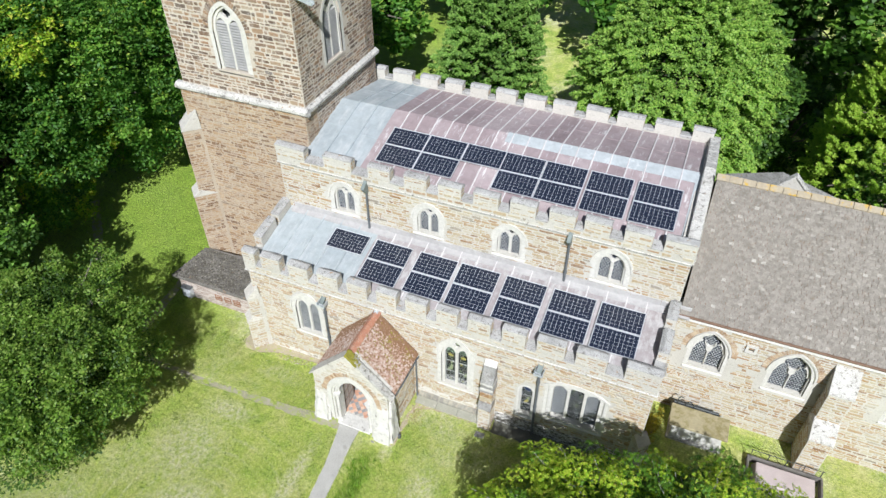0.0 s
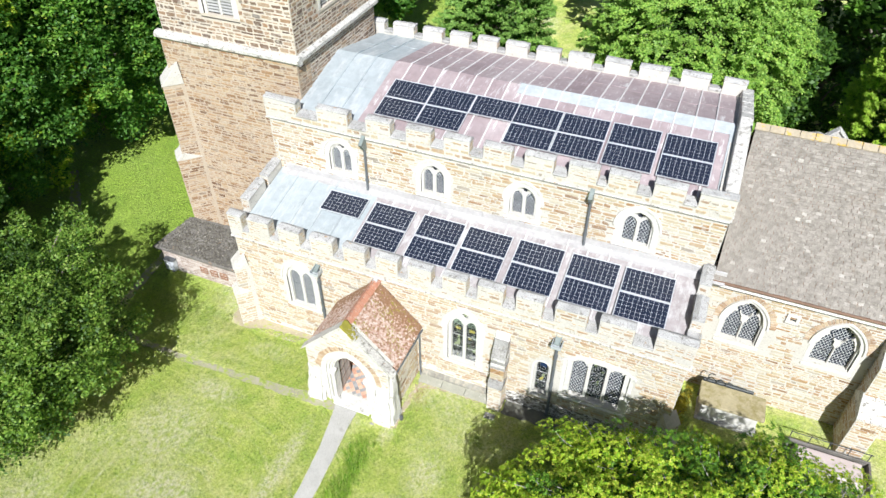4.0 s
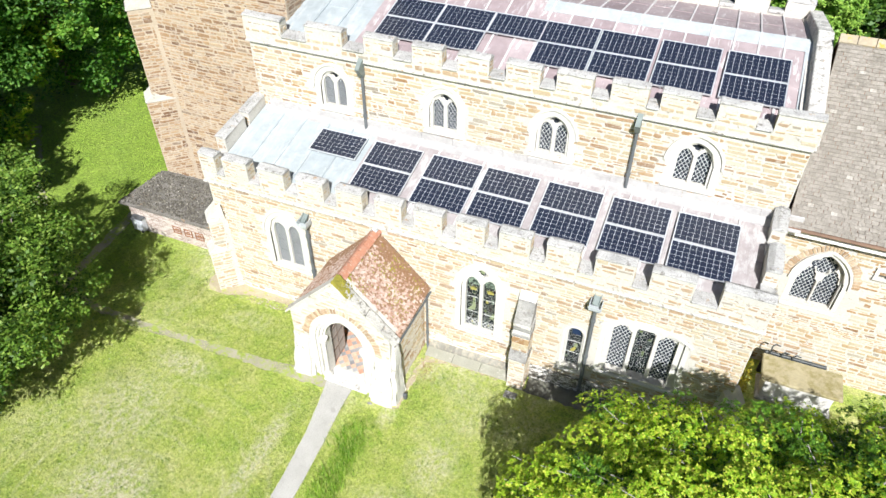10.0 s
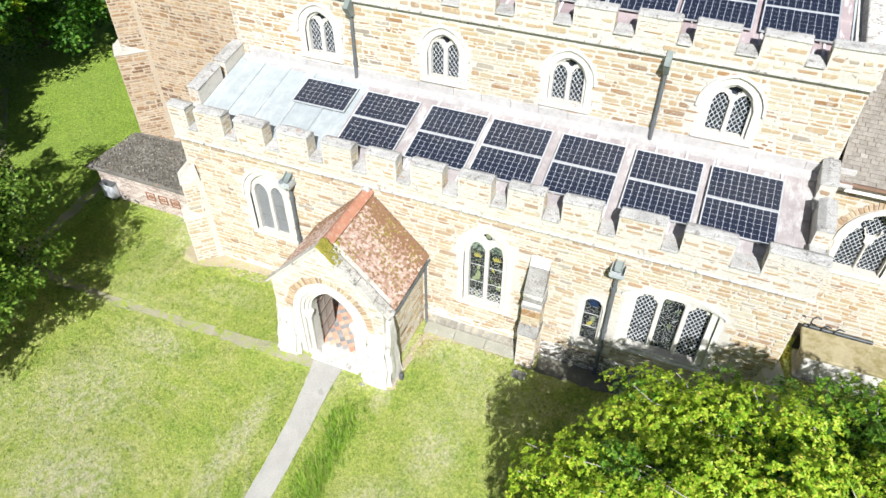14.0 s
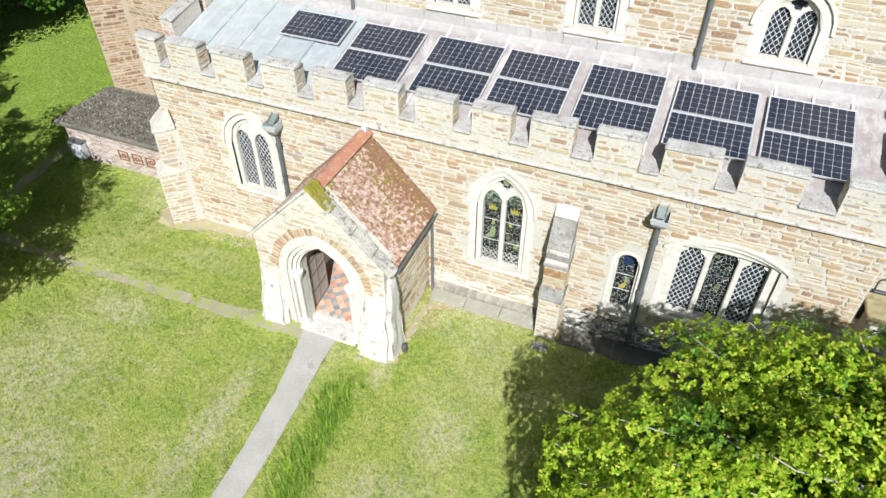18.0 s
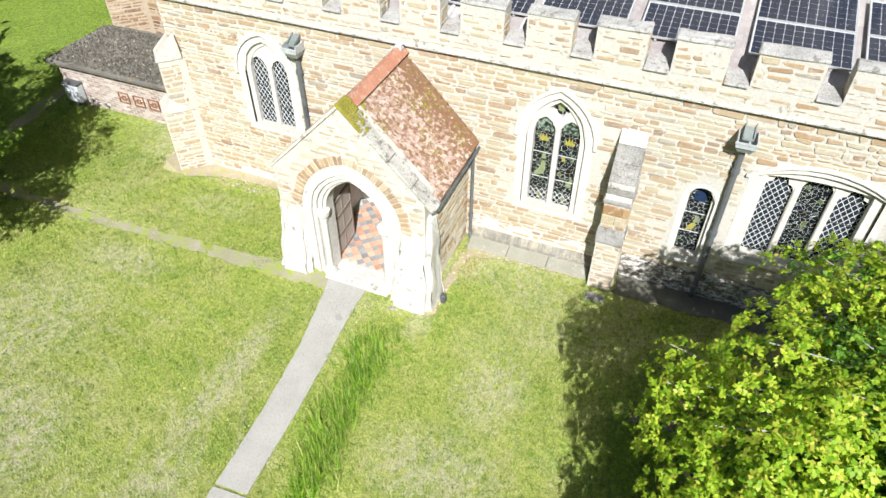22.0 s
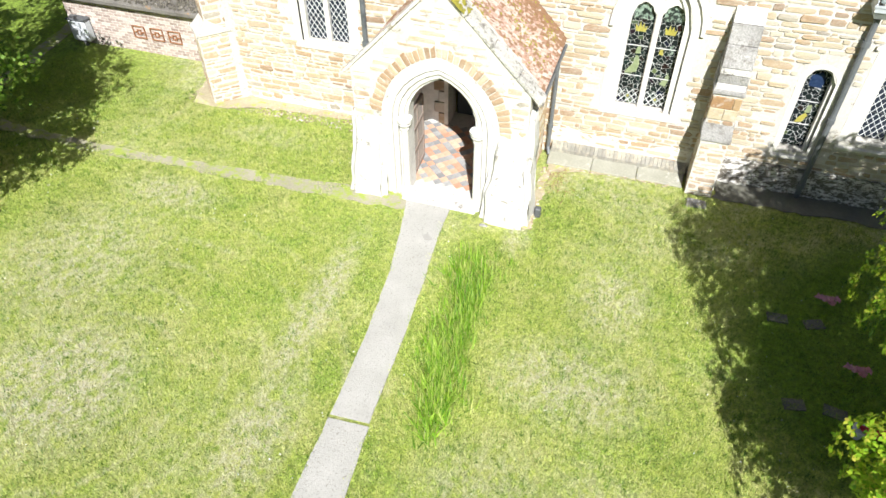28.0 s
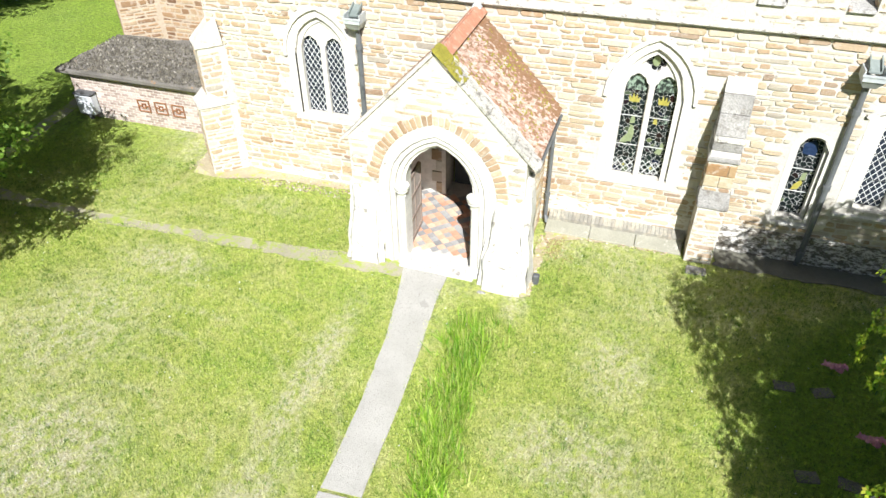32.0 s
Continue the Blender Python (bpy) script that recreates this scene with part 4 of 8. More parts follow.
spout = thing("rain_spout", "grey lead rain spout on the tower corner", "spout")
bm = bmesh.new()
for a, b, lo in ((-0.11, -0.08, 0.14), (0.08, 0.11, 0.14), (-0.08, 0.08, 0.02)):
    hexa(bm, [(TX1 - 0.05, TY + 0.3 + a, 14.25), (TX1 + 0.8, TY + 0.3 + a, 14.02), (TX1 + 0.8, TY + 0.3 + b, 14.02), (TX1 - 0.05, TY + 0.3 + b, 14.25), (TX1 - 0.05, TY + 0.3 + a, 14.25 + lo), (TX1 + 0.8, TY + 0.3 + a, 14.02 + lo), (TX1 + 0.8, TY + 0.3 + b, 14.02 + lo), (TX1 - 0.05, TY + 0.3 + b, 14.25 + lo)])
part("channel", bm, M_LEAD_SILVER, spout)


def buttress(name, label, M, w, stages, stone=None, mortar=None, seed=31, cap=None):
    """A stepped buttress: each stage (depth, z0, z1) with a sloping weathering on top."""
    root = thing(name, label, "buttress", kind="structure")
    rng = random.Random(seed)
    for k, (d, z0, z1) in enumerate(stages):
        nd = stages[k + 1][0] if k + 1 < len(stages) else 0.0
        part("stage", boxes((-w / 2, w / 2, -d, 0.2, z0, z1), M=M), mortar or M_MORTAR, root)
        for face, a, b in ((M @ pose(0, -d, 0), -w / 2, w / 2), (M @ pose(-w / 2, 0, 0, 0, 0, -90), 0.0, d), (M @ pose(w / 2, 0, 0, 0, 0, 90), -d, 0.0)):
            v, f = rubble(face, a, b, z0, z1, (), rng, length=(0.2, 0.5))
            tagged(raw("stones", v, f, stone or M_STONE, root), kind="stuff")
        bm = bmesh.new()
        s = max((d - nd) * 1.3, 0.34)
        o = 0.03
        hexa(bm, [M @ Vector(q) for q in ((-w / 2 - o, -d - 0.04, z1), (w / 2 + o, -d - 0.04, z1), (w / 2 + o, 0.1, z1), (-w / 2 - o, 0.1, z1), (-w / 2 - o, -d - 0.03, z1 + 0.06), (w / 2 + o, -d - 0.03, z1 + 0.06), (w / 2 + o, -nd + 0.05, z1 + s), (-w / 2 - o, -nd + 0.05, z1 + s))])
        part("weathering", rough(bevelled(bm, 0.012), 0.012, 3), cap or M_WEATHER, root)
    return root


bt = buttress("buttress_aisle", "stepped golden stone buttress with grey weathered slopes", facing(1.97, AY), 0.50, [(0.66, -0.45, 1.12), (0.50, 1.12, 2.02)], M_STONE_LIME, seed=32)
MB = facing(1.97, AY)
for nm, d0, z0, d1, z1, mat in (("block", 0.50, 2.02, 0.50, 2.22, M_DRESSED), ("block", 0.49, 2.225, 0.49, 2.40, M_WEATHER), ("block", 0.51, 2.405, 0.50, 2.53, M_COPING), ("slab", 0.52, 2.535, 0.34, 2.88, M_WEATHER), ("slab", 0.335, 2.885, 0.19, 3.20, M_WEATHER), ("slab", 0.185, 3.205, 0.02, 3.46, M_DRESSED)):
    bm = bmesh.new()
    hexa(bm, [MB @ Vector(q) for q in ((-0.255, -d0, z0), (0.255, -d0, z0), (0.255, 0.1, z0), (-0.255, 0.1, z0), (-0.255, -d1, z1), (0.255, -d1, z1), (0.255, 0.1, z1), (-0.255, 0.1, z1))])
    part(nm, rough(bevelled(bm, 0.01), 0.008, 2), mat, bt)
for z0, w in ((1.50, 0.0), (1.74, 0.12)):
    for a, b in ((-0.255, w), (w + 0.008, 0.255)):
        if b - a > 0.05:
            part("block", boxes((a, b, -0.525, -0.4, z0, z0 + 0.23), bevel=0.012, M=MB), M_STONE_ONE, bt)
buttress("buttress_aisle_corner", "diagonal stone buttress at the aisle corner with pale coping", facing(AX0 + 0.08, AY + 0.08, -45), 0.56, [(0.68, -0.4, 1.5), (0.46, 1.5, 2.85)], M_STONE_LIME, seed=33, cap=M_RENDER)
buttress("buttress_aisle_east", "diagonal stone buttress at the aisle corner beside the tomb", facing(AX1 - 0.05, AY + 0.05, 45), 0.5, [(0.5, -0.4, 0.7), (0.3, 0.7, 1.5)], seed=34, cap=M_MORTAR_T)
buttress("buttress_tower", "tall stepped diagonal ironstone buttress on the tower corner with pale coping", facing(TX0 + 0.12, TY + 0.08, -45), 0.82, [(1.02, -0.4, 4.2), (0.74, 4.2, 7.7)], M_TOWER_LOW, M_MORTAR_LOW, seed=35, cap=M_MORTAR)
buttress("buttress_chancel", "deep chancel buttress in pale stone", facing(13.95, 3.25), 0.8, [(1.25, -0.4, 1.9), (0.7, 1.9, 3.9)], seed=36, cap=M_COPING)

# ---- chancel ----
FH = facing(0, 3.25)
CHX1 = 19.0
win_h = [Hole(9.45, 0.62, 2.65, 3.6, 0.95), Hole(12.38, 0.66, 2.65, 3.6, 1.0), Hole(16.4, 0.64, 2.65, 3.6, 1.0)]
stone_wall("wall_chancel_south", "golden ironstone rubble chancel wall", FH, NX1, CHX1, -0.4, 5.45, 0.6, win_h, 41, grow=0.3)
stone_wall("wall_chancel_north", "ironstone rubble north wall of the chancel", facing(0, 9.4, 180), -CHX1, -NX1, -0.4, 5.45, 0.6, (), 42)
stone_wall("wall_chancel_east", "ironstone rubble gable end of the chancel", facing(CHX1, 0, 90), 3.85, 8.8, -0.4, lambda u: 5.4 + 1.2 * (3.1 - abs(u - 6.3)), 0.6, (), 43)

# lead flashing dressed up the foot of the clerestory
flash = thing("trim_clerestory_flashing", "pale lead flashing along the foot of the clerestory", "flashing", kind="structure")
rng = random.Random(93)
x = AX0 + 0.5
while x < AX1 - 0.5:
    w = rng.uniform(0.75, 1.15)
    zf = RA(CY)
    bm = bmesh.new()
    hexa(bm, [(x, CY - 0.045, zf - 0.05), (x + w - 0.01, CY - 0.045, zf - 0.05), (x + w - 0.01, CY + 0.01, zf - 0.05), (x, CY + 0.01, zf - 0.05), (x, CY - 0.035, zf + 0.26 + rng.uniform(-0.03, 0.03)), (x + w - 0.01, CY - 0.035, zf + 0.26 + rng.uniform(-0.03, 0.03)), (x + w - 0.01, CY + 0.01, zf + 0.28), (x, CY + 0.01, zf + 0.28)])
    part("lead_sheet", bm, M_LEAD_PALE, flash)
    bm = bmesh.new()
    hexa(bm, [(x, CY - 0.30, zf - 0.062), (x + w - 0.01, CY - 0.30, zf - 0.062), (x + w - 0.01, CY - 0.03, zf), (x, CY - 0.03, zf), (x, CY - 0.30, zf - 0.03), (x + w - 0.01, CY - 0.30, zf - 0.03), (x + w - 0.01, CY - 0.03, zf + 0.03), (x, CY - 0.03, zf + 0.03)])
    part("lead_apron", bm, M_LEAD_PALE, flash)
    x += w

# ---- north vestry, its gable just over the chancel ridge ----
vestry = thing("vestry", "small stone gable with grey coping behind the chancel roof", "outbuilding", kind="structure")
VX, VY, VZ = 11.05, 9.55, 8.05
bm = bmesh.new()
prism(bm, [(VX - 2.4, -0.3), (VX + 2.4, -0.3), (VX + 2.4, VZ - 2.6), (VX, VZ - 0.08), (VX - 2.4, VZ - 2.6)], facing(0, VY), 0.0, 0.2)
bmesh.ops.recalc_face_normals(bm, faces=bm.faces[:])
part("wall", bm, M_MORTAR, vestry)
for s in (-1, 1):
    bm = bmesh.new()
    for k in range(5):
        a, b = 0.5 * k + 0.005, 0.5 * (k + 1) - 0.005
        hexa(bm, [(VX + s * x, y, VZ - 0.06 - 1.05 * x + h) for h in (0.0, 0.1) for x, y in ((a, VY - 0.06), (b, VY - 0.06), (b, VY + 0.24), (a, VY + 0.24))])
    bmesh.ops.recalc_face_normals(bm, faces=bm.faces[:])
    part("gable_coping", bevelled(bm, 0.012), M_COPING, vestry)
    bm = bmesh.new()
    hexa(bm, [(VX + s * x, y, VZ - 2.2 - 0.3 * x + h) for h in (0.0, 0.06) for x, y in ((0.0, VY + 0.21), (2.6, VY + 0.21), (2.6, VY + 3.7), (0.0, VY + 3.7))])
    bmesh.ops.recalc_face_normals(bm, faces=bm.faces[:])
    part("roof", bm, M_WEATHER, vestry)

# ---- porch ----
PX, PY, PW = -2.82, -2.75, 1.60
FP = facing(0, PY)
gable = lambda u: 4.25 - 1.02 * abs(u - PX)
porch_arch = Hole(PX + 0.02, 0.70, -0.2, 1.72, 0.94)
stone_wall("wall_porch_front", "pale limewashed rubble porch gable with pointed archway", FP, PX - PW, PX + PW, -0.3, gable, 0.5, [porch_arch.grown(0.20, 0)], 51, grow=0.20, stone=M_STONE_WASH, one=M_STONE_WASH_ONE, mortar=M_RENDER, proud=(0.002, 0.012), length=(0.2, 0.5), joint=0.05, single=lambda u, v: v > 2.2)
stone_wall("wall_porch_east", "golden rubble side wall of the porch", facing(PX + PW - 0.1, 0, 90), PY + 0.5, AY, -0.45, 2.3, 0.24, (), 52)
stone_wall("wall_porch_west", "golden rubble side wall of the porch", facing(PX - PW + 0.1, 0, -90), -AY, -PY - 0.5, -0.45, 2.3, 0.24, (), 53)


def raked(bm, x0, z0, x1, z1, y0, y1, t):
    """A slab whose section runs from (x0, z0) to (x1, z1), between y0 and y1, t thick upward."""
    n = Vector((-(z1 - z0), 0, x1 - x0)).normalized() * t
    if n.z < 0:
        n = -n
    a, b = Vector((x0, 0, z0)), Vector((x1, 0, z1))
    p = [a, b, b + n, a + n]
    lo = [Vector((q.x, y0, q.z)) for q in p]
    hi = [Vector((q.x, y1, q.z)) for q in p]
    v = [bm.verts.new(q) for q in lo + hi]
    for f in ((0, 1, 2, 3), (7, 6, 5, 4), (0, 4, 5, 1), (1, 5, 6, 2), (2, 6, 7, 3), (3, 7, 4, 0)):
        bm.faces.new([v[i] for i in f])


M_COPING_P = lichen_stone("grey_porch_coping", (0.36, 0.345, 0.31), (0.54, 0.52, 0.47), (0.52, 0.62))
porch_roof = thing("roof_porch", "steep red clay tiled porch roof with moss and lichen", "roof", kind="structure")
RIDGE_P, SL = 4.13, 1.02
for s in (-1, 1):
    bm = bmesh.new()
    raked(bm, PX, RIDGE_P - 0.02, PX + s * 1.70, RIDGE_P - 0.02 - SL * 1.70, PY + 0.3, AY, 0.05)
    part("roof_boarding", bm, M_TIMBER, porch_roof)
    bm = bmesh.new()
    m = 4
    for k in range(m):
        a, b = 1.77 * k / m + 0.004, 1.77 * (k + 1) / m - 0.004
        raked(bm, PX + s * a, RIDGE_P + 0.13 - SL * a, PX + s * b, RIDGE_P + 0.13 - SL * b, PY - 0.035, PY + 0.29, 0.075 if s > 0 else 0.055)
    tagged(part("gable_coping", rough(bevelled(bm, 0.01), 0.008, 2), M_COPING_P if s > 0 else M_RENDER, porch_roof), "grey lichened gable coping stones")
rng = random.Random(61)
for k in range(8):
    bm = bmesh.new()
    y0 = PY + 0.34 + k * (AY - PY - 0.34) / 8
    for s in (-1, 1):
        raked(bm, PX, RIDGE_P + 0.13, PX + s * 0.16, RIDGE_P - 0.03, y0 + 0.005, y0 + (AY - PY - 0.34) / 8 - 0.005, 0.03)
    part("ridge_tile", bevelled(bm, 0.006), M_CLAY, porch_roof, "orange-red clay ridge tile")
tagged(part("finial", boxes((PX - 0.10, PX + 0.10, AY - 0.22, AY - 0.01, RIDGE_P + 0.08, RIDGE_P + 0.19, 0.05), bevel=0.02), M_LEAD_BLUE, porch_roof), "grey lead flashing at the ridge end")


def tile_material():
    m, n, l, b = material("old_red_clay_tile", 0.9)
    g = n.new("ShaderNodeObjectInfo")
    gi = n.new("ShaderNodeNewGeometry")
    ad = n.new("ShaderNodeMath")
    ad.operation = "ADD"
    l.new(g.outputs["Random"], ad.inputs[0])
    l.new(gi.outputs["Random Per Island"], ad.inputs[1])
    fr = n.new("ShaderNodeMath")
    fr.operation = "FRACT"
    l.new(ad.outputs[0], fr.inputs[0])
    col = ramp(n, l, fr.outputs[0], [(0.0, (0.26, 0.14, 0.085)), (0.3, (0.37, 0.225, 0.155)), (0.65, (0.45, 0.32, 0.25)), (1.0, (0.53, 0.44, 0.375))])
    tc = n.new("ShaderNodeNewGeometry")
    lich = n.new("ShaderNodeTexNoise")
    lich.inputs["Scale"].default_value, lich.inputs["Detail"].default_value = 22.0, 10.0
    l.new(tc.outputs["Position"], lich.inputs["Vector"])
    col = mix(n, l, ramp(n, l, lich.outputs["Fac"], [(0.48, (0, 0, 0)), (0.6, (0.7, 0.7, 0.7))]), col, (0.56, 0.48, 0.43))
    moss = n.new("ShaderNodeTexNoise")
    moss.inputs["Scale"].default_value, moss.inputs["Detail"].default_value = 11.0, 10.0
    l.new(tc.outputs["Position"], moss.inputs["Vector"])
    # rusty moss, thickest towards the church wall
    sp = n.new("ShaderNodeSeparateXYZ")
    l.new(tc.outputs["Position"], sp.inputs[0])
    near = n.new("ShaderNodeMapRange")
    l.new(sp.outputs["Y"], near.inputs[0])
    near.inputs[1].default_value, near.inputs[2].default_value, near.inputs[3].default_value, near.inputs[4].default_value = -1.3, -0.3, 0.0, 0.20
    sm = n.new("ShaderNodeMath")
    l.new(moss.outputs["Fac"], sm.inputs[0])
    l.new(near.outputs[0], sm.inputs[1])
    col = mix(n, l, ramp(n, l, sm.outputs[0], [(0.545, (0, 0, 0)), (0.60, (0.9, 0.9, 0.9))]), col, (0.20, 0.105, 0.045))
    l.new(col, b.inputs["Base Color"])
    bump(n, l, b, lich.outputs["Fac"], 0.5, 0.02)
    return m


M_TILE = tile_material()
NT = Vector((SL, 0, 1)).normalized()


def tile_mesh(w, h):
    me = bpy.data.meshes.new("tile")
    bm = bmesh.new()
    hexa(bm, [(-w / 2, 0, 0), (w / 2, 0, 0), (w / 2, h, 0), (-w / 2, h, 0), (-w / 2 + 0.004, 0.006, 0.044), (w / 2 - 0.006, 0.006, 0.044), (w / 2 - 0.003, h, 0.008), (-w / 2 + 0.003, h, 0.008)])
    bm.to_mesh(me)
    bm.free()
    me.materials.append(M_TILE)
    return me


# ---- the archway ----
arch_thing = thing("archway_porch", "moulded pale stone archway with shafts and capitals", "archway", kind="structure")
for d0, d1, z0 in ((0.0, 0.07, 0.05), (0.07, 0.095, 0.085), (0.095, 0.17, 0.0), (0.17, 0.195, 0.035), (0.195, 0.26, -0.03)):
    part("arch_order", band(jamb_line(porch_arch, d0), jamb_line(porch_arch, d1), FP, z0, 0.5), M_DRESSED, arch_thing)
part("arch_ring", band(jamb_line(porch_arch, 0.26, low=0.3), jamb_line(porch_arch, 0.39, low=0.3), FP, -0.014, 0.06), M_LIMEWASH, arch_thing)
part("inner_order", band(jamb_line(porch_arch, -0.06), jamb_line(porch_arch, 0.02), FP, 0.12, 0.42), M_DRESSED, arch_thing)
for s in (-1, 1):
    bm = bmesh.new()
    x = PX + 0.02 + s * 0.69
    tube(bm, (x, PY + 0.06, 0.0), (x, PY + 0.06, 1.52), 0.066, seg=14)
    part("shaft", bm, M_DRESSED, arch_thing)
    bm = bmesh.new()
    for z0, z1, r0, r1 in ((1.50, 1.53, 0.085, 0.085), (1.53, 1.62, 0.072, 0.115), (1.62, 1.65, 0.13, 0.13), (1.65, 1.68, 0.11, 0.11), (1.68, 1.74, 0.145, 0.15)):
        tube(bm, (x, PY + 0.06, z0), (x, PY + 0.06, z1), r0, r1, seg=16)
    part("capital", bm, M_DRESSED, arch_thing)
    bm = bmesh.new()
    for z0, z1, r0, r1 in ((-0.1, 0.10, 0.15, 0.145), (0.10, 0.14, 0.12, 0.12), (0.14, 0.18, 0.105, 0.08)):
        tube(bm, (x, PY + 0.06, z0), (x, PY + 0.06, z1), r0, r1, seg=16)
    part("shaft_base", bm, M_DRESSED, arch_thing)


M_VOUSS = stone_material("tan_arch_stone", [(0.0, (0.28, 0.185, 0.11)), (0.5, (0.37, 0.265, 0.165)), (1.0, (0.46, 0.37, 0.26))], island=False, wash=0.12)


def voussoirs(root, h, d0, d1, M, n, rng, dep=-0.035, keep=None, mat=None):
    """Wedge stones round an arch, between d0 and d1 outside the opening."""
    for k in range(n):
        a0, a1 = math.pi * (k + 0.08) / n, math.pi * (k + 0.92) / n
        q = []
        for d, a in ((d0, a0), (d1 + rng.uniform(-0.03, 0.03), a0), (d1 + rng.uniform(-0.03, 0.03), a1), (d0, a1)):
            x = -(h.a + d) * math.cos(a)
            q.append((h.u + x, h.spring + arch(h.a + d, h.rise + d, x)))
        if keep and not keep(math.degrees(a0 + a1) / 2):
            continue
        bm = bmesh.new()
        prism(bm, q, M, dep, 0.02)
        bmesh.ops.recalc_face_normals(bm, faces=bm.faces[:])
        part("voussoir", bevelled(bm, 0.012), mat or M_STONE_ONE, root)


voussoirs(arch_thing, porch_arch, 0.40, 0.61, FP, 37, random.Random(71), dep=-0.02, keep=lambda a: 4 < a < 76 or a > 118, mat=M_VOUSS)
voussoirs(arch_thing, porch_arch, 0.40, 0.59, FP, 37, random.Random(72), dep=-0.012, keep=lambda a: 76 <= a <= 118, mat=M_STONE_WASH_ONE)

# clasping corner buttresses of the porch, limewashed, bulging at the foot
for nm, lo, hi, top in (("buttress_porch_west", (-4.62, -3.80, -3.05, -2.1), (-4.50, -3.95, -2.68, -2.3), 1.85), ("buttress_porch_east", (-2.00, -1.0, -3.12, -2.12), (-1.75, -1.16, -2.69, -2.3), 2.3)):
    b = thing(nm, "low worn limewashed corner buttress of the porch", "buttress", kind="structure")
    bm = bmesh.new()
    hexa(bm, [(p[i], p[j], z) for p, z in ((lo, -0.3), (hi, top)) for i, j in ((0, 2), (1, 2), (1, 3), (0, 3))])
    part("mass", rough(bevelled(bm, 0.10, 3), 0.085, 8, 2.4, seed=top), M_LIMEWASH, b).data.shade_smooth()


# ---- windows ----
def lattice(M, lights, depth, step=0.118, w=0.0098, squat=1.45):
    """Diagonal cames clipped to the lights, thin strips with thickness."""
    bm = bmesh.new()
    for h in lights:
        apex = h.spring + h.rise
        cx = h.u
        for sgn in (-1, 1):
            span = (apex - h.sill) / squat + 2 * h.a
            c = -span
            while c < span:
                pts = []
                for k in range(61):
                    v = h.sill + (apex - h.sill) * k / 60
                    u = cx + sgn * ((v - h.sill) / squat) + c
                    if abs(u - h.u) <= h.a and v <= h.top(u):
                        pts.append((u, v))
                if len(pts) > 2:
                    (ua, va), (ub, vb) = pts[0], pts[-1]
                    d = Vector((ub - ua, vb - va)).normalized() * (w / 2)
                    nx, ny = -d.y, d.x
                    prism(bm, [(ua + nx, va + ny), (ua - nx, va - ny), (ub - nx, vb - ny), (ub + nx, vb + ny)], M, depth - 0.006, depth + 0.004)
                c += step
    return bm


def stained_material():
    m, n, l, b = material("stained_glass_panels", 0.15)
    tc = n.new("ShaderNodeTexCoord")
    v = n.new("ShaderNodeTexVoronoi")
    v.inputs["Scale"].default_value = 11.0
    l.new(tc.outputs["Object"], v.inputs["Vector"])
    sep = n.new("ShaderNodeSeparateColor")
    l.new(v.outputs["Color"], sep.inputs[0])
    col = ramp(n, l, sep.outputs[0], [(0.0, (0.008, 0.010, 0.012)), (0.6, (0.014, 0.018, 0.018)), (0.82, (0.012, 0.022, 0.02)), (0.88, (0.02, 0.008, 0.008)), (0.95, (0.008, 0.014, 0.03)), (0.975, (0.12, 0.15, 0.06)), (1.0, (0.05, 0.07, 0.05))])
    e = n.new("ShaderNodeTexVoronoi")
    e.feature = "DISTANCE_TO_EDGE"
    e.inputs["Scale"].default_value = 11.0
    l.new(tc.outputs["Object"], e.inputs["Vector"])
    col = mix(n, l, ramp(n, l, e.outputs["Distance"], [(0.014, (1, 1, 1)), (0.026, (0, 0, 0))]), col, (0.60, 0.61, 0.60))
    l.new(col, b.inputs["Base Color"])
    b.inputs["Specular IOR Level"].default_value = 0.25
    return m


M_STAINED = stained_material()
M_YELLOWGLASS = surface("yellow_glass", (0.26, 0.23, 0.04), (0.42, 0.38, 0.08), 0.3, 18, 9.0, relief=0.1)
M_GREENGLASS = surface("pale_green_glass", (0.16, 0.20, 0.10), (0.28, 0.32, 0.18), 0.3, 18, 9.0, relief=0.1)
M_CANOPYGLASS = surface("leafy_green_glass", (0.18, 0.25, 0.19), (0.32, 0.40, 0.33), 0.3, 18, 9.0, stain=(0.012, 0.018, 0.018), stain_at=(0.47, 0.50), stain_scale=17.0, relief=0.1)
M_BLUEGLASS = surface("deep_blue_glass", (0.012, 0.025, 0.06), (0.03, 0.05, 0.11), 0.2, 18, 9.0, relief=0.1)


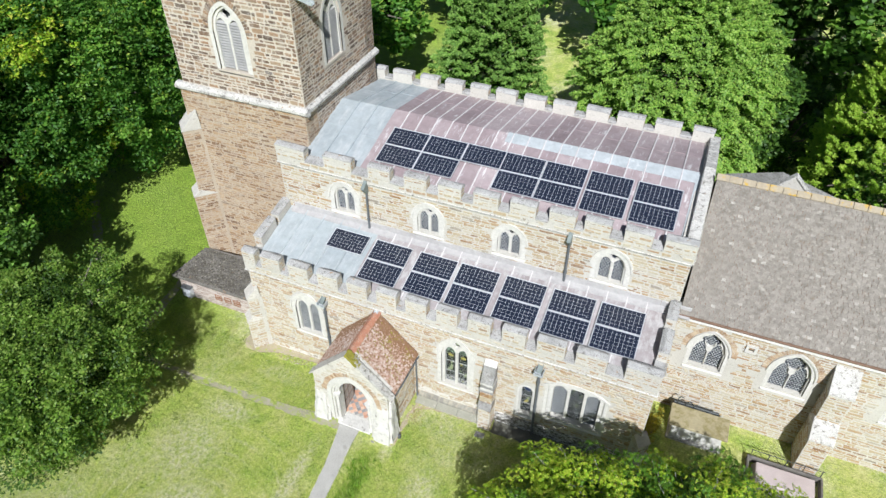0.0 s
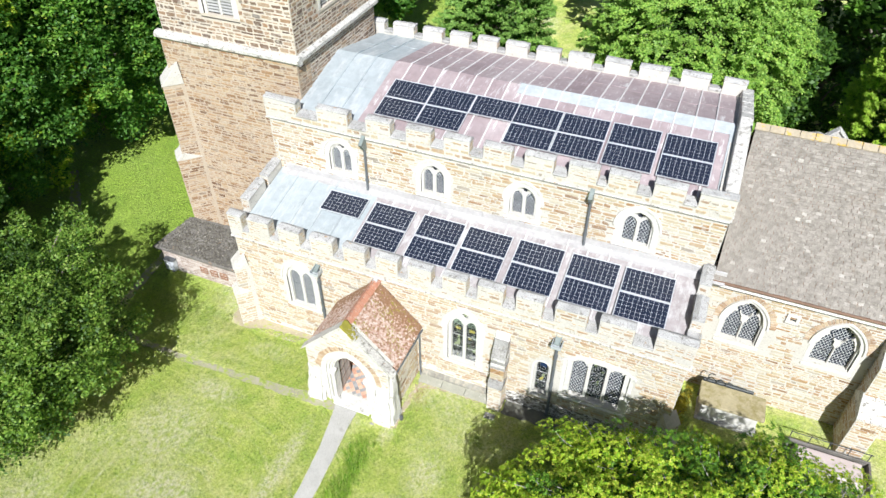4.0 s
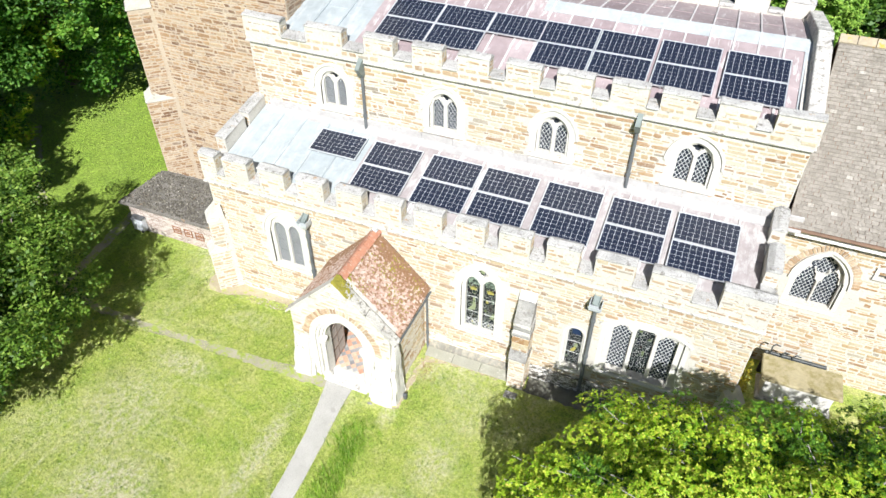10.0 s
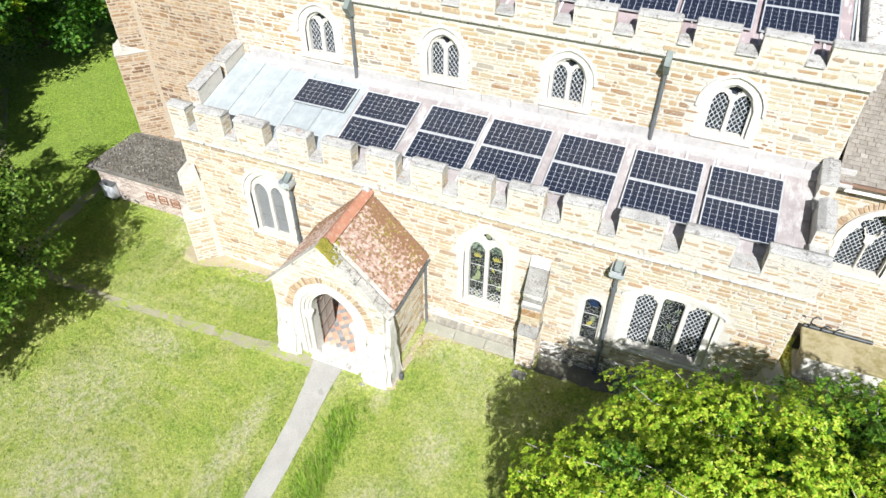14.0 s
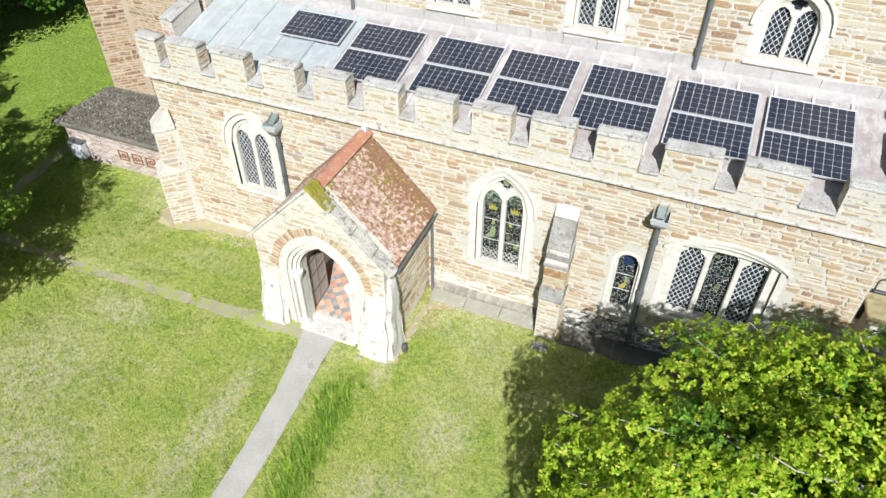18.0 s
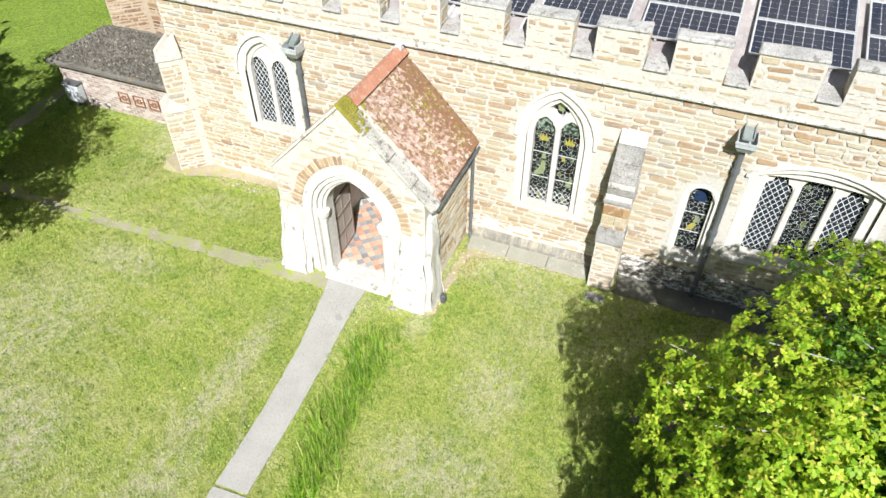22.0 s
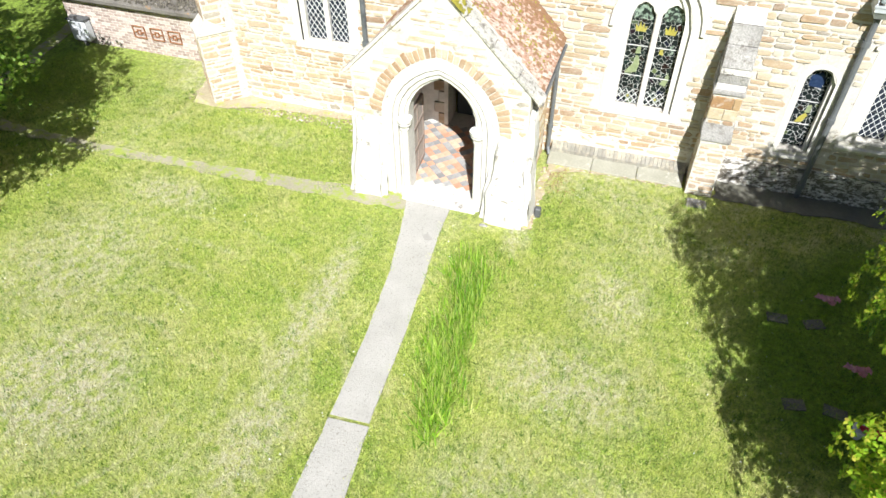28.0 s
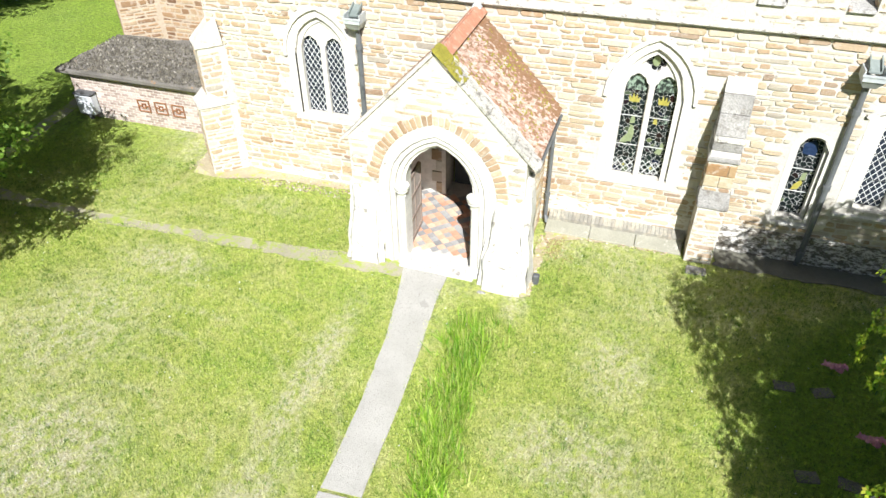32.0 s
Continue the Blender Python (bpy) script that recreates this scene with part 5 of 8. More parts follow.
def stained_pieces(root, M, ls, glass, h, eye_z):
    """Coloured pieces on the dark leaded ground: latticed foot, draped shapes, gold crests, leafy heads."""
    def piece(pts, mat, label, d=0.004):
        bm = bmesh.new()
        prism(bm, pts, M, glass - d, glass)
        bmesh.ops.recalc_face_normals(bm, faces=bm.faces[:])
        tagged(part("glass_piece", bm, mat, root), label)
    for k, q in enumerate(ls):
        z0, tall = q.sill, q.spring - q.sill
        at = lambda *p: [(q.u + x * q.a, z0 + z * tall) for x, z in p]
        if len(ls) == 1:
            piece(at((-0.5, 0.88), (0.5, 0.86), (0.62, 1.0), (0.2, 1.08), (-0.55, 1.02)), M_BLUEGLASS, "deep blue piece of stained glass")
            piece(at((-0.45, 0.34), (0.1, 0.36), (0.35, 0.46), (0.15, 0.5), (-0.3, 0.42)), M_YELLOWGLASS, "yellow piece of stained glass")
            piece(at((0.0, 0.5), (0.45, 0.5), (0.4, 0.62), (0.1, 0.6)), M_GREENGLASS, "pale green piece of stained glass")
            continue
        foot = Hole(q.u, q.a, z0, z0 + 0.30, 0)
        part("lattice", lattice(M, [foot], glass - 0.005, 0.125, 0.008, 1.2), M_LEADCAME, root, "white lead lattice at the window foot")
        c = z0 + 0.155
        for r, mat, d in ((0.085, M_CANOPYGLASS, 0.008), (0.055, M_IRON, 0.010), (0.036, M_YELLOWGLASS, 0.012)):
            piece([(q.u - r * 0.8, c), (q.u, c - r), (q.u + r * 0.8, c), (q.u, c + r)], mat, "diamond of stained glass at the window foot", d)
        if k == 0:
            piece(at((-0.75, 0.34), (0.3, 0.37), (0.45, 0.46), (0.3, 0.55), (0.0, 0.56), (-0.1, 0.46), (-0.5, 0.40)), M_GREENGLASS, "pale green draped piece of stained glass")
            piece(at((-0.1, 0.575), (0.35, 0.58), (0.3, 0.66), (0.0, 0.65)), M_GREENGLASS, "pale green piece of stained glass")
        else:
            piece(at((0.0, 0.27), (0.6, 0.25), (0.78, 0.36), (0.55, 0.40), (0.35, 0.33)), M_GREENGLASS, "pale green draped piece of stained glass")
            piece(at((-0.6, 0.60), (-0.2, 0.59), (-0.3, 0.66), (-0.55, 0.65)), M_YELLOWGLASS, "yellow piece of stained glass")
            piece(at((0.2, 0.6), (0.6, 0.62), (0.5, 0.72), (0.25, 0.7)), M_CANOPYGLASS, "leafy green piece of stained glass")
        piece(at((-0.45, 0.815), (0.4, 0.815), (0.5, 0.88), (0.28, 0.85), (0.18, 0.91), (0.02, 0.86), (-0.14, 0.92), (-0.25, 0.855), (-0.52, 0.89)), M_YELLOWGLASS, "golden yellow crest of stained glass")
        piece(at((-0.82, 0.95), (0.82, 0.95), (0.8, 1.06), (0.35, 1.16), (0.0, 1.22), (-0.35, 1.16), (-0.8, 1.06)), M_CANOPYGLASS, "leafy pale green head of the light", 0.006)
    if eye_z:
        piece([(h.u + 0.075 * math.cos(a * math.tau / 6), eye_z + 0.10 * math.sin(a * math.tau / 6)) for a in range(6)], M_GREENGLASS, "pale green centre of the quatrefoil", -0.03)


def window(name, label, M, h, lights=2, stained=False, glass=0.2, frame_w=0.13, hood=True, louvre=False, thick=0.55, mullion=0.075, tracery=True, sill_out=0.06, eye=1.0, inset=0.05, eyelet=True):
    root = thing(name, label, "window", kind="structure")
    coloured = set(range(lights)) if stained is True else set(stained or ())
    # dressed surround, splayed into the wall
    part("surround", band(jamb_line(h, 0.0), jamb_line(h, frame_w), M, -0.008, 0.06), M_DRESSED, root)
    part("reveal", band(jamb_line(h, -inset - 0.005), jamb_line(h, 0.01), M, 0.07, glass + 0.08), M_DRESSED, root)
    if hood:
        low = h.spring - 0.05
        part("hood_mould", band(jamb_line(h, frame_w, low=low), jamb_line(h, frame_w + 0.07, low=low), M, -0.062, 0.02), M_DRESSED, root)
    bm = bmesh.new()
    hexa(bm, [M @ Vector(q) for q in ((h.u - h.a - frame_w, -sill_out, h.sill - 0.16), (h.u + h.a + frame_w, -sill_out, h.sill - 0.16), (h.u + h.a + frame_w, glass + 0.1, h.sill - 0.16), (h.u - h.a - frame_w, glass + 0.1, h.sill - 0.16), (h.u - h.a - frame_w, -sill_out, h.sill - 0.10), (h.u + h.a + frame_w, -sill_out, h.sill - 0.10), (h.u + h.a + frame_w, glass + 0.1, h.sill + 0.02), (h.u - h.a - frame_w, glass + 0.1, h.sill + 0.02))])
    part("window_sill", bevelled(bm, 0.008), M_DRESSED, root)
    a = h.a - inset
    lw = (2 * a - mullion * (lights - 1)) / lights
    ls = []
    for k in range(lights):
        u = h.u - a + lw / 2 + k * (lw + mullion)
        r = lw * (0.62 if eye == 1.0 else 1.0)
        top = h.spring + arch(a, h.rise - 0.05, max(abs(u - lw / 2 - h.u), abs(u + lw / 2 - h.u)) if lights == 2 else abs(u - h.u))
        sp = (h.spring + (0.14 if eye == 1.0 else -0.20) * h.rise if lights == 2 else min(h.top(u - lw / 2), h.top(u + lw / 2)) - 0.34) if lights > 1 else h.spring
        if lights == 1 or not tracery:
            ls.append(Hole(u, lw / 2, h.sill + 0.02, sp, r if lights > 1 else h.rise - 0.05))
            continue
        w = lw / 2
        if lights == 3:
            ls.append(Foils(u, w, h.sill + 0.02, sp - 0.03, r, [(-w * 0.40, -0.02, w * 0.60), (w * 0.40, -0.02, w * 0.60), (0, r - w * 0.62, w * 0.52)]))
            continue
        ls.append(Foils(u, w, h.sill + 0.02, sp, r, [(-w * 0.58, 0.02, w * 0.42), (w * 0.58, 0.02, w * 0.42), (0, r - w * 0.5, w * 0.46), (-w * 0.36, r * 0.5, w * 0.36), (w * 0.36, r * 0.5, w * 0.36)]))
    for k in range(lights - 1):
        u = h.u - a + lw + mullion / 2 + k * (lw + mullion)
        bm = bmesh.new()
        top = ls[k].spring + 0.1
        prism(bm, [(u - mullion / 2, h.sill), (u + mullion / 2, h.sill), (u + mullion / 2, top), (u - mullion / 2, top)], M, glass - 0.10, glass + 0.06)
        part("mullion", bevelled(bm, 0.02), M_DRESSED, root)
    if lights > 1 and tracery:
        # stone head pierced by the lights and, with two lights, a small eyelet
        hd = Hole(h.u, a + 0.02, min(q.spring for q in ls) - 0.001, h.spring, h.rise)
        holes = list(ls)
        if lights == 2 and eyelet:
            r = 0.165 * eye * h.a / 0.5
            zc = h.spring + h.rise * (0.67 if eye == 1.0 else 0.50)
            k = r * 0.5
            holes.append(Foils(h.u, k * 1.9, zc - r, zc, r, [(-k, 0, k * 0.9), (k, 0, k * 0.9), (0, k, k * 0.9), (0, -k, k * 0.9)], True))
        bm = wall_mesh(M @ pose(0, glass - 0.08, 0), h.u - a - 0.02, h.u + a + 0.02, hd.sill, lambda u: max(hd.top(u), hd.sill + 0.01), 0.12, [Foils(q.u, q.a, -9, q.spring, q.rise, q.lobes) if q in ls else q for q in holes], 0.02)
        part("tracery", bm, M_DRESSED, root)
    if louvre:
        for q in ls:
            z = q.sill + 0.05
            while z < q.spring + q.rise * 0.6:
                w = q.a
                bm = bmesh.new()
                hexa(bm, [M @ Vector(p) for p in ((q.u - w, 0.10, z), (q.u + w, 0.10, z), (q.u + w, 0.30, z + 0.14), (q.u - w, 0.30, z + 0.14), (q.u - w, 0.10, z + 0.02), (q.u + w, 0.10, z + 0.02), (q.u + w, 0.30, z + 0.16), (q.u - w, 0.30, z + 0.16))])
                part("louvre", bm, M_SLATE, root)
                z += 0.115
        part("backing", boxes((h.u - h.a, h.u + h.a, 0.4, 0.43, h.sill, h.spring + h.rise), M=M), M_IRON, root)
    else:
        for k, q in enumerate(ls):
            bm = bmesh.new()
            prism(bm, Hole(q.u, q.a + 0.01, q.sill - 0.01, q.spring, q.rise + (0.05 if lights > 1 else 0)).outline(12), M, glass + 0.001, glass + 0.012)
            bmesh.ops.recalc_face_normals(bm, faces=bm.faces[:])
            part("pane", bm, M_STAINED if k in coloured else M_GLASS, root)
        if lights == 2 and tracery and eyelet:
            bm = bmesh.new()
            prism(bm, [(h.u - h.a * 0.5, h.spring), (h.u + h.a * 0.5, h.spring), (h.u + h.a * 0.5, h.spring + h.rise * 0.9), (h.u - h.a * 0.5, h.spring + h.rise * 0.9)], M, glass + 0.045, glass + 0.05)
            part("pane", bm, M_STAINED if stained else M_GLASS, root)
        if len(coloured) < lights:
            eyes = [Hole(h.u, h.a * 0.42, h.spring + h.rise * 0.15, h.spring + h.rise * 0.6, h.rise * 0.25)] if eye > 1 else []
            tagged(part("lattice", lattice(M, [q for k, q in enumerate(ls) if k not in coloured], glass - 0.004), M_LEADCAME, root), "pale diamond lead lattice")
            if eyes:
                tagged(part("lattice", lattice(M, eyes, glass + 0.041), M_LEADCAME, root), "pale diamond lead lattice")
        for q in ls:
            for k in range(1, 3):
                bm = bmesh.new()
                z = q.sill + (q.spring - q.sill) * k / 3
                box(bm, q.u - q.a, q.u + q.a, glass - 0.02, glass - 0.008, z - 0.0045, z + 0.0045, M=M)
                part("saddle_bar", bm, M_LEADCAME if stained is True else M_IRON, root)
        if stained is True:
            stained_pieces(root, M, ls, glass, h, zc if lights == 2 else None)
    return root


M_SLATE = surface("weathered_grey_louvre", (0.26, 0.26, 0.25), (0.42, 0.41, 0.395), 0.85, 12, 2.0, relief=0.3)
window("window_1", "two-light pointed window with diamond lattice in pale stone", FA, win_a[0], 2, inset=0.11, mullion=0.11, frame_w=0.17, glass=0.18, eyelet=False, sill_out=0.03)
window("window_2", "two-light pointed window with stained glass in pale stone", FA, win_a[1], 2, stained=True, mullion=0.11, inset=0.12, frame_w=0.17, sill_out=0.03)
window("window_3", "narrow single stained glass lancet", FA, win_a[2], 1, stained=True, frame_w=0.08, hood=False)
window("window_4", "wide three-light square-headed window with diamond lattice", FA, win_a[3], 3, mullion=0.12, inset=0.17, stained=(1,), glass=0.26)
for k, h in enumerate(win_c):
    window("window_%d" % (5 + k), "two-light clerestory window with diamond lattice and pale surround", FC, h, 2, frame_w=0.2, hood=True, mullion=0.115, inset=0.075)
for k, h in enumerate(win_h):
    window("window_%d" % (9 + k), "pointed traceried chancel window with pale jambs", FH, h, 2, frame_w=0.12, glass=0.22, mullion=0.055, eye=1.8)
window("window_12", "louvred two-light belfry window in pale stone", FT, belfry_s, 2, louvre=True, frame_w=0.17, hood=False, inset=0.12, mullion=0.10, sill_out=0.0)
window("window_13", "louvred two-light belfry window in pale stone", facing(TX1, 0, 90), belfry_e, 2, louvre=True, frame_w=0.17, hood=False, inset=0.12, mullion=0.10, sill_out=0.0)
for h in win_h[:2]:
    vr = thing("trim_relieving_arch", "golden stone relieving arch over the chancel window", "arch", kind="structure")
    voussoirs(vr, h, 0.20, 0.40, FH, 31, random.Random(75), dep=-0.025, mat=M_VOUSS)
vr = thing("trim_belfry_arch", "brown stone relieving arch over the belfry window", "arch", kind="structure")
voussoirs(vr, belfry_s, 0.18, 0.42, FT, 31, random.Random(76), dep=-0.02, mat=M_TOWER_ONE)


# ---- solar panels ----
def solar_panel(w=1.65, h=0.99):
    root = thing("solar_panel", "dark blue-black solar panel with silver frame", "solar panel", "solar panels on the church roofs")
    fr = bmesh.new()
    for r in ((0, w, 0, 0.018, 0, 0.04), (0, w, h - 0.018, h, 0, 0.04), (0, 0.018, 0.018, h - 0.018, 0, 0.04), (w - 0.018, w, 0.018, h - 0.018, 0, 0.04)):
        box(fr, *r)
    part("frame", fr, M_ALU, root)
    part("backsheet", boxes((0.018, w - 0.018, 0.018, h - 0.018, 0.005, 0.028)), M_BACKSHEET, root)
    cw, ch = (w - 0.06) / 10, (h - 0.06) / 6
    c = 0.010
    me = bpy.data.meshes.new("cell")
    x1, y1 = cw - 0.007, ch - 0.007
    rim = ((c, 0), (x1 - c, 0), (x1, c), (x1, y1 - c), (x1 - c, y1), (c, y1), (0, y1 - c), (0, c))
    me.from_pydata([(x, y, 0.0) for x, y in rim] + [(x, y, 0.003) for x, y in rim], [], [tuple(range(8, 16))] + [(k, (k + 1) % 8, 8 + (k + 1) % 8, 8 + k) for k in range(8)])
    me.materials.append(M_CELL)
    for i in range(10):
        for j in range(6):
            ob = new("cell", me)
            ob.parent = root
            ob.location = (0.03 + i * cw + 0.003, 0.03 + j * ch + 0.003, 0.029)
    for x in (0.3, w - 0.34):
        part("mounting_rail", boxes((x, x + 0.04, 0.02, h - 0.02, -0.07, 0.0)), M_ALU, root)
    return root


tilt_a, tilt_n = math.degrees(math.atan(0.226)), math.degrees(math.atan(0.24))
spots = [(-6.0, 1.51, 4.955 + 0.226 * 1.01, tilt_a)]
for x in (-4.06, -2.09, -0.32, 1.57, 3.46, 5.28):
    spots += [(x, 0.5, 4.955, tilt_a), (x, 1.49, 4.955 + 0.226 * 0.99, tilt_a)]
for k, x in enumerate((-4.72, -3.06, -1.40, 0.21, 1.88, 3.62, 5.42)):
    if k != 2:
        spots.append((x, 3.9, 8.22, tilt_n))
    spots.append((x, 4.88, 8.22 + 0.24 * 0.98, tilt_n))
panel = solar_panel()
for k, (x, y, z, tl) in enumerate(spots):
    if k:
        copy_thing(panel, pose(x, y, z, tl, 0, 0))
panel.matrix_basis = pose(*spots[0][:3], spots[0][3], 0, 0)


# ---- rainwater pipes ----
def downpipe(x, M, z0, z1, label, hopper=True, r=0.055, out=0.1):
    root = thing("downpipe", label, "drainpipe", "drainpipes on the church walls")
    bm = bmesh.new()
    tube(bm, M @ Vector((x, -out, z0)), M @ Vector((x, -out, z1)), r, seg=10)
    part("pipe", bm, M_PIPE, root)
    for z in np.arange(z0 + 0.5, z1, 1.5):
        bm = bmesh.new()
        tube(bm, M @ Vector((x, -out, z - 0.05)), M @ Vector((x, -out, z + 0.05)), r * 1.35, seg=10)
        part("collar", bm, M_PIPE, root)
    if hopper:
        bm = bmesh.new()
        w = 0.17
        hexa(bm, [M @ Vector(q) for q in ((x - w * 0.6, -0.26, z1 - 0.02), (x + w * 0.6, -0.26, z1 - 0.02), (x + w * 0.6, -0.04, z1 - 0.02), (x - w * 0.6, -0.04, z1 - 0.02), (x - w, -0.36, z1 + 0.12), (x + w, -0.36, z1 + 0.12), (x + w, -0.03, z1 + 0.12), (x - w, -0.03, z1 + 0.12))])
        hop = tagged(part("hopper", bm, M_LEAD_BLUE, root), "grey-green lead hopper head")
        bm = bmesh.new()
        for a in (-w, w - 0.02):
            box(bm, x + a, x + a + 0.02, -0.36, -0.03, z1 + 0.12, z1 + 0.30, M=M)
        box(bm, x - w, x + w, -0.37, -0.35, z1 + 0.12, z1 + 0.22, M=M)
        box(bm, x - w - 0.02, x + w + 0.02, -0.385, -0.36, z1 + 0.20, z1 + 0.235, M=M)
        part("hopper_rim", bm, M_LEAD_BLUE, hop)
        bm = bmesh.new()
        for a, b, lo in ((-0.10, -0.075, 0.0), (0.075, 0.10, 0.0), (-0.075, 0.075, -0.01)):
            up = 0.075 if lo == 0.0 else 0.02
            hexa(bm, [M @ Vector(q) for q in ((x + a, -0.27, z1 + 0.24 + lo), (x + b, -0.27, z1 + 0.24 + lo), (x + b, 0.05, z1 + 0.40 + lo), (x + a, 0.05, z1 + 0.40 + lo), (x + a, -0.27, z1 + 0.24 + up), (x + b, -0.27, z1 + 0.24 + up), (x + b, 0.05, z1 + 0.40 + up), (x + a, 0.05, z1 + 0.40 + up))])
        part("spout", bm, M_COPPER, root)
    return root


downpipe(3.85, FA, -0.4, 3.62, "dark iron drainpipe with lead hopper on the aisle wall")
downpipe(-5.25, FA, -0.3, 3.62, "dark iron drainpipe with lead hopper beside the porch")
downpipe(-4.68, FC, 5.42, 7.35, "dark iron drainpipe on the clerestory wall", hopper=False, r=0.05)
downpipe(3.68, FC, 5.42, 7.35, "dark iron drainpipe on the clerestory wall", hopper=False, r=0.05)
for x in (-4.68, 3.68):
    bm = bmesh.new()
    hexa(bm, [FC @ Vector(q) for q in ((x - 0.07, -0.18, 7.3), (x + 0.07, -0.18, 7.3), (x + 0.07, -0.02, 7.3), (x - 0.07, -0.02, 7.3), (x - 0.07, -0.42, 7.62), (x + 0.07, -0.42, 7.62), (x + 0.07, -0.1, 7.86), (x - 0.07, -0.1, 7.86))])
    tagged(part("rain_spout", bm, M_COPPER), "grey lead rain spout on the battlements", "spout")


# ---- trees ----
M_TWIG = surface("pale_grey_twig", (0.26, 0.235, 0.21), (0.40, 0.375, 0.345), 0.9, 20, 3.0, relief=0.2)


def leaf_cloud(name, centres, radii, per, size, mat, root, rng, flat=0.0, long=1.6, fill=0.35):
    """Leaves as small bent diamonds scattered through the outer part of many clumps."""
    n = len(centres) * per
    c = np.repeat(np.array(centres), per, axis=0)
    r = np.repeat(np.array(radii), per)[:, None]
    d = rng.normal(size=(n, 3))
    d /= np.linalg.norm(d, axis=1)[:, None]
    d[:, 2] *= 0.8
    p = c + d * r * (fill + (1 - fill) * rng.random((n, 1)) ** 0.5)
    ax = rng.normal(size=(n, 3)) * (1, 1, 0.55) + d * 0.6
    ax /= np.linalg.norm(ax, axis=1)[:, None]
    up = rng.normal(size=(n, 3)) * 0.55 + (0, 0, 1 - flat) + d * 0.5
    side = np.cross(ax, up)
    side /= np.linalg.norm(side, axis=1)[:, None] + 1e-6
    nrm = np.cross(side, ax)
    s = size * (0.6 + 0.8 * rng.random((n, 1)))
    q = np.stack([p - ax * s * long / 2, p + side * s * 0.45 - nrm * s * 0.12, p + ax * s * long / 2 - nrm * s * 0.15, p - side * s * 0.45 - nrm * s * 0.12], 1).reshape(-1, 3)
    me = bpy.data.meshes.new(name)
    me.vertices.add(len(q))
    me.vertices.foreach_set("co", q.astype(np.float32).ravel())
    me.loops.add(4 * n)
    me.loops.foreach_set("vertex_index", np.arange(4 * n, dtype=np.int32))
    me.polygons.add(n)
    me.polygons.foreach_set("loop_start", np.arange(0, 4 * n, 4, dtype=np.int32))
    me.update()
    me.materials.append(mat)
    ob = new(name, me)
    if root:
        ob.parent = root
    return tagged(ob, kind="stuff")


def limb(bm, a, b, r0, r1, rng, bend=0.15, seg=6, n=4):
    a, b = Vector(a), Vector(b)
    pts = [a]
    for k in range(1, n + 1):
        o = Vector((rng.normal(), rng.normal(), rng.normal() * 0.5)) * bend * (b - a).length / n
        pts.append(a.lerp(b, k / n) + (o if k < n else Vector((0, 0, 0))))
    for k in range(n):
        tube(bm, pts[k], pts[k + 1], r0 + (r1 - r0) * k / n, r0 + (r1 - r0) * (k + 1) / n, seg)


def broadleaf(name, label, x, y, tall, spread, low, clumps, per, size, mat, seed, trunk=0.28, clump=0.16, tips=0, tip_mat=None, tip_leaves=14, patchy=0.0, category="tree"):
    rng = np.random.default_rng(seed)
    root = thing(name, label, category, at=(0, 0, 0))
    z0 = height(x, y) - 0.15
    fork = z0 + max(0.8, low + 0.15 * tall)
    bm = bmesh.new()
    limb(bm, (x, y, z0), (x + rng.normal() * 0.1, y + rng.normal() * 0.1, fork), trunk, trunk * 0.75, rng, 0.05, 10)
    limb(bm, (x, y, fork - 0.05), (x + rng.normal() * 0.3, y + rng.normal() * 0.3, tall * 0.85), trunk * 0.75, 0.04, rng, 0.1, 8, 5)
    part("trunk", bm, M_BARK, root)
    cen, rad = [], []
    mid, half = (tall + low) / 2, (tall - low) / 2
    for k in range(clumps):
        d = rng.normal(size=3)
        d /= np.linalg.norm(d)
        if d[2] < -0.5 and rng.random() < 0.6:
            d[2] *= -1
        f = 0.55 + 0.45 * rng.random() ** 0.6
        lump = 1 + 0.42 * noise.noise((d[0] * 1.7 + seed, d[1] * 1.7, d[2] * 1.7))
        cz = mid + d[2] * half * f * lump
        wide = spread * f * lump * (1.0 if cz > mid else 0.92)
        cen.append((x + d[0] * wide, y + d[1] * wide, cz))
        rad.append(spread * clump * rng.uniform(0.7, 1.35))
    bm = bmesh.new()
    for k in range(0, clumps, max(1, clumps // 34)):
        c = cen[k]
        h = fork + (tall * 0.7 - fork) * rng.random() ** 1.5
        limb(bm, (x, y, min(h, c[2] - 0.1) if c[2] > fork else fork), c, trunk * 0.28, 0.02, rng, 0.18, 5)
    part("branch_work", bm, M_BARK, root)
    leaf_cloud("crown", cen, rad, per, size, mat, root, rng)
    if tips:
        tc, tr = [], []
        axis = np.array((x, y, mid - half * 0.5))
        for c, r in zip(cen, rad):
            out = np.array(c) - axis
            out /= np.linalg.norm(out) + 1e-6
            if np.linalg.norm(np.array(c) - axis) < spread * 0.55:
                continue
            if patchy and noise.noise((c[0] * 0.45, c[1] * 0.45, c[2] * 0.45 + seed)) < patchy:
                continue
            for _ in range(tips):
                d = out + rng.normal(size=3) * 0.6 + (0, 0, 0.25)
                d /= np.linalg.norm(d)
                tc.append(tuple(np.array(c) + d * r * rng.uniform(0.85, 1.3)))
                tr.append(r * rng.uniform(0.24, 0.5))
        tagged(leaf_cloud("young_shoot_layer", tc, tr, tip_leaves, size * 0.95, tip_mat or M_LEAF_TIP, root, rng, fill=0.1), "lighter young leaf shoots")
    return root


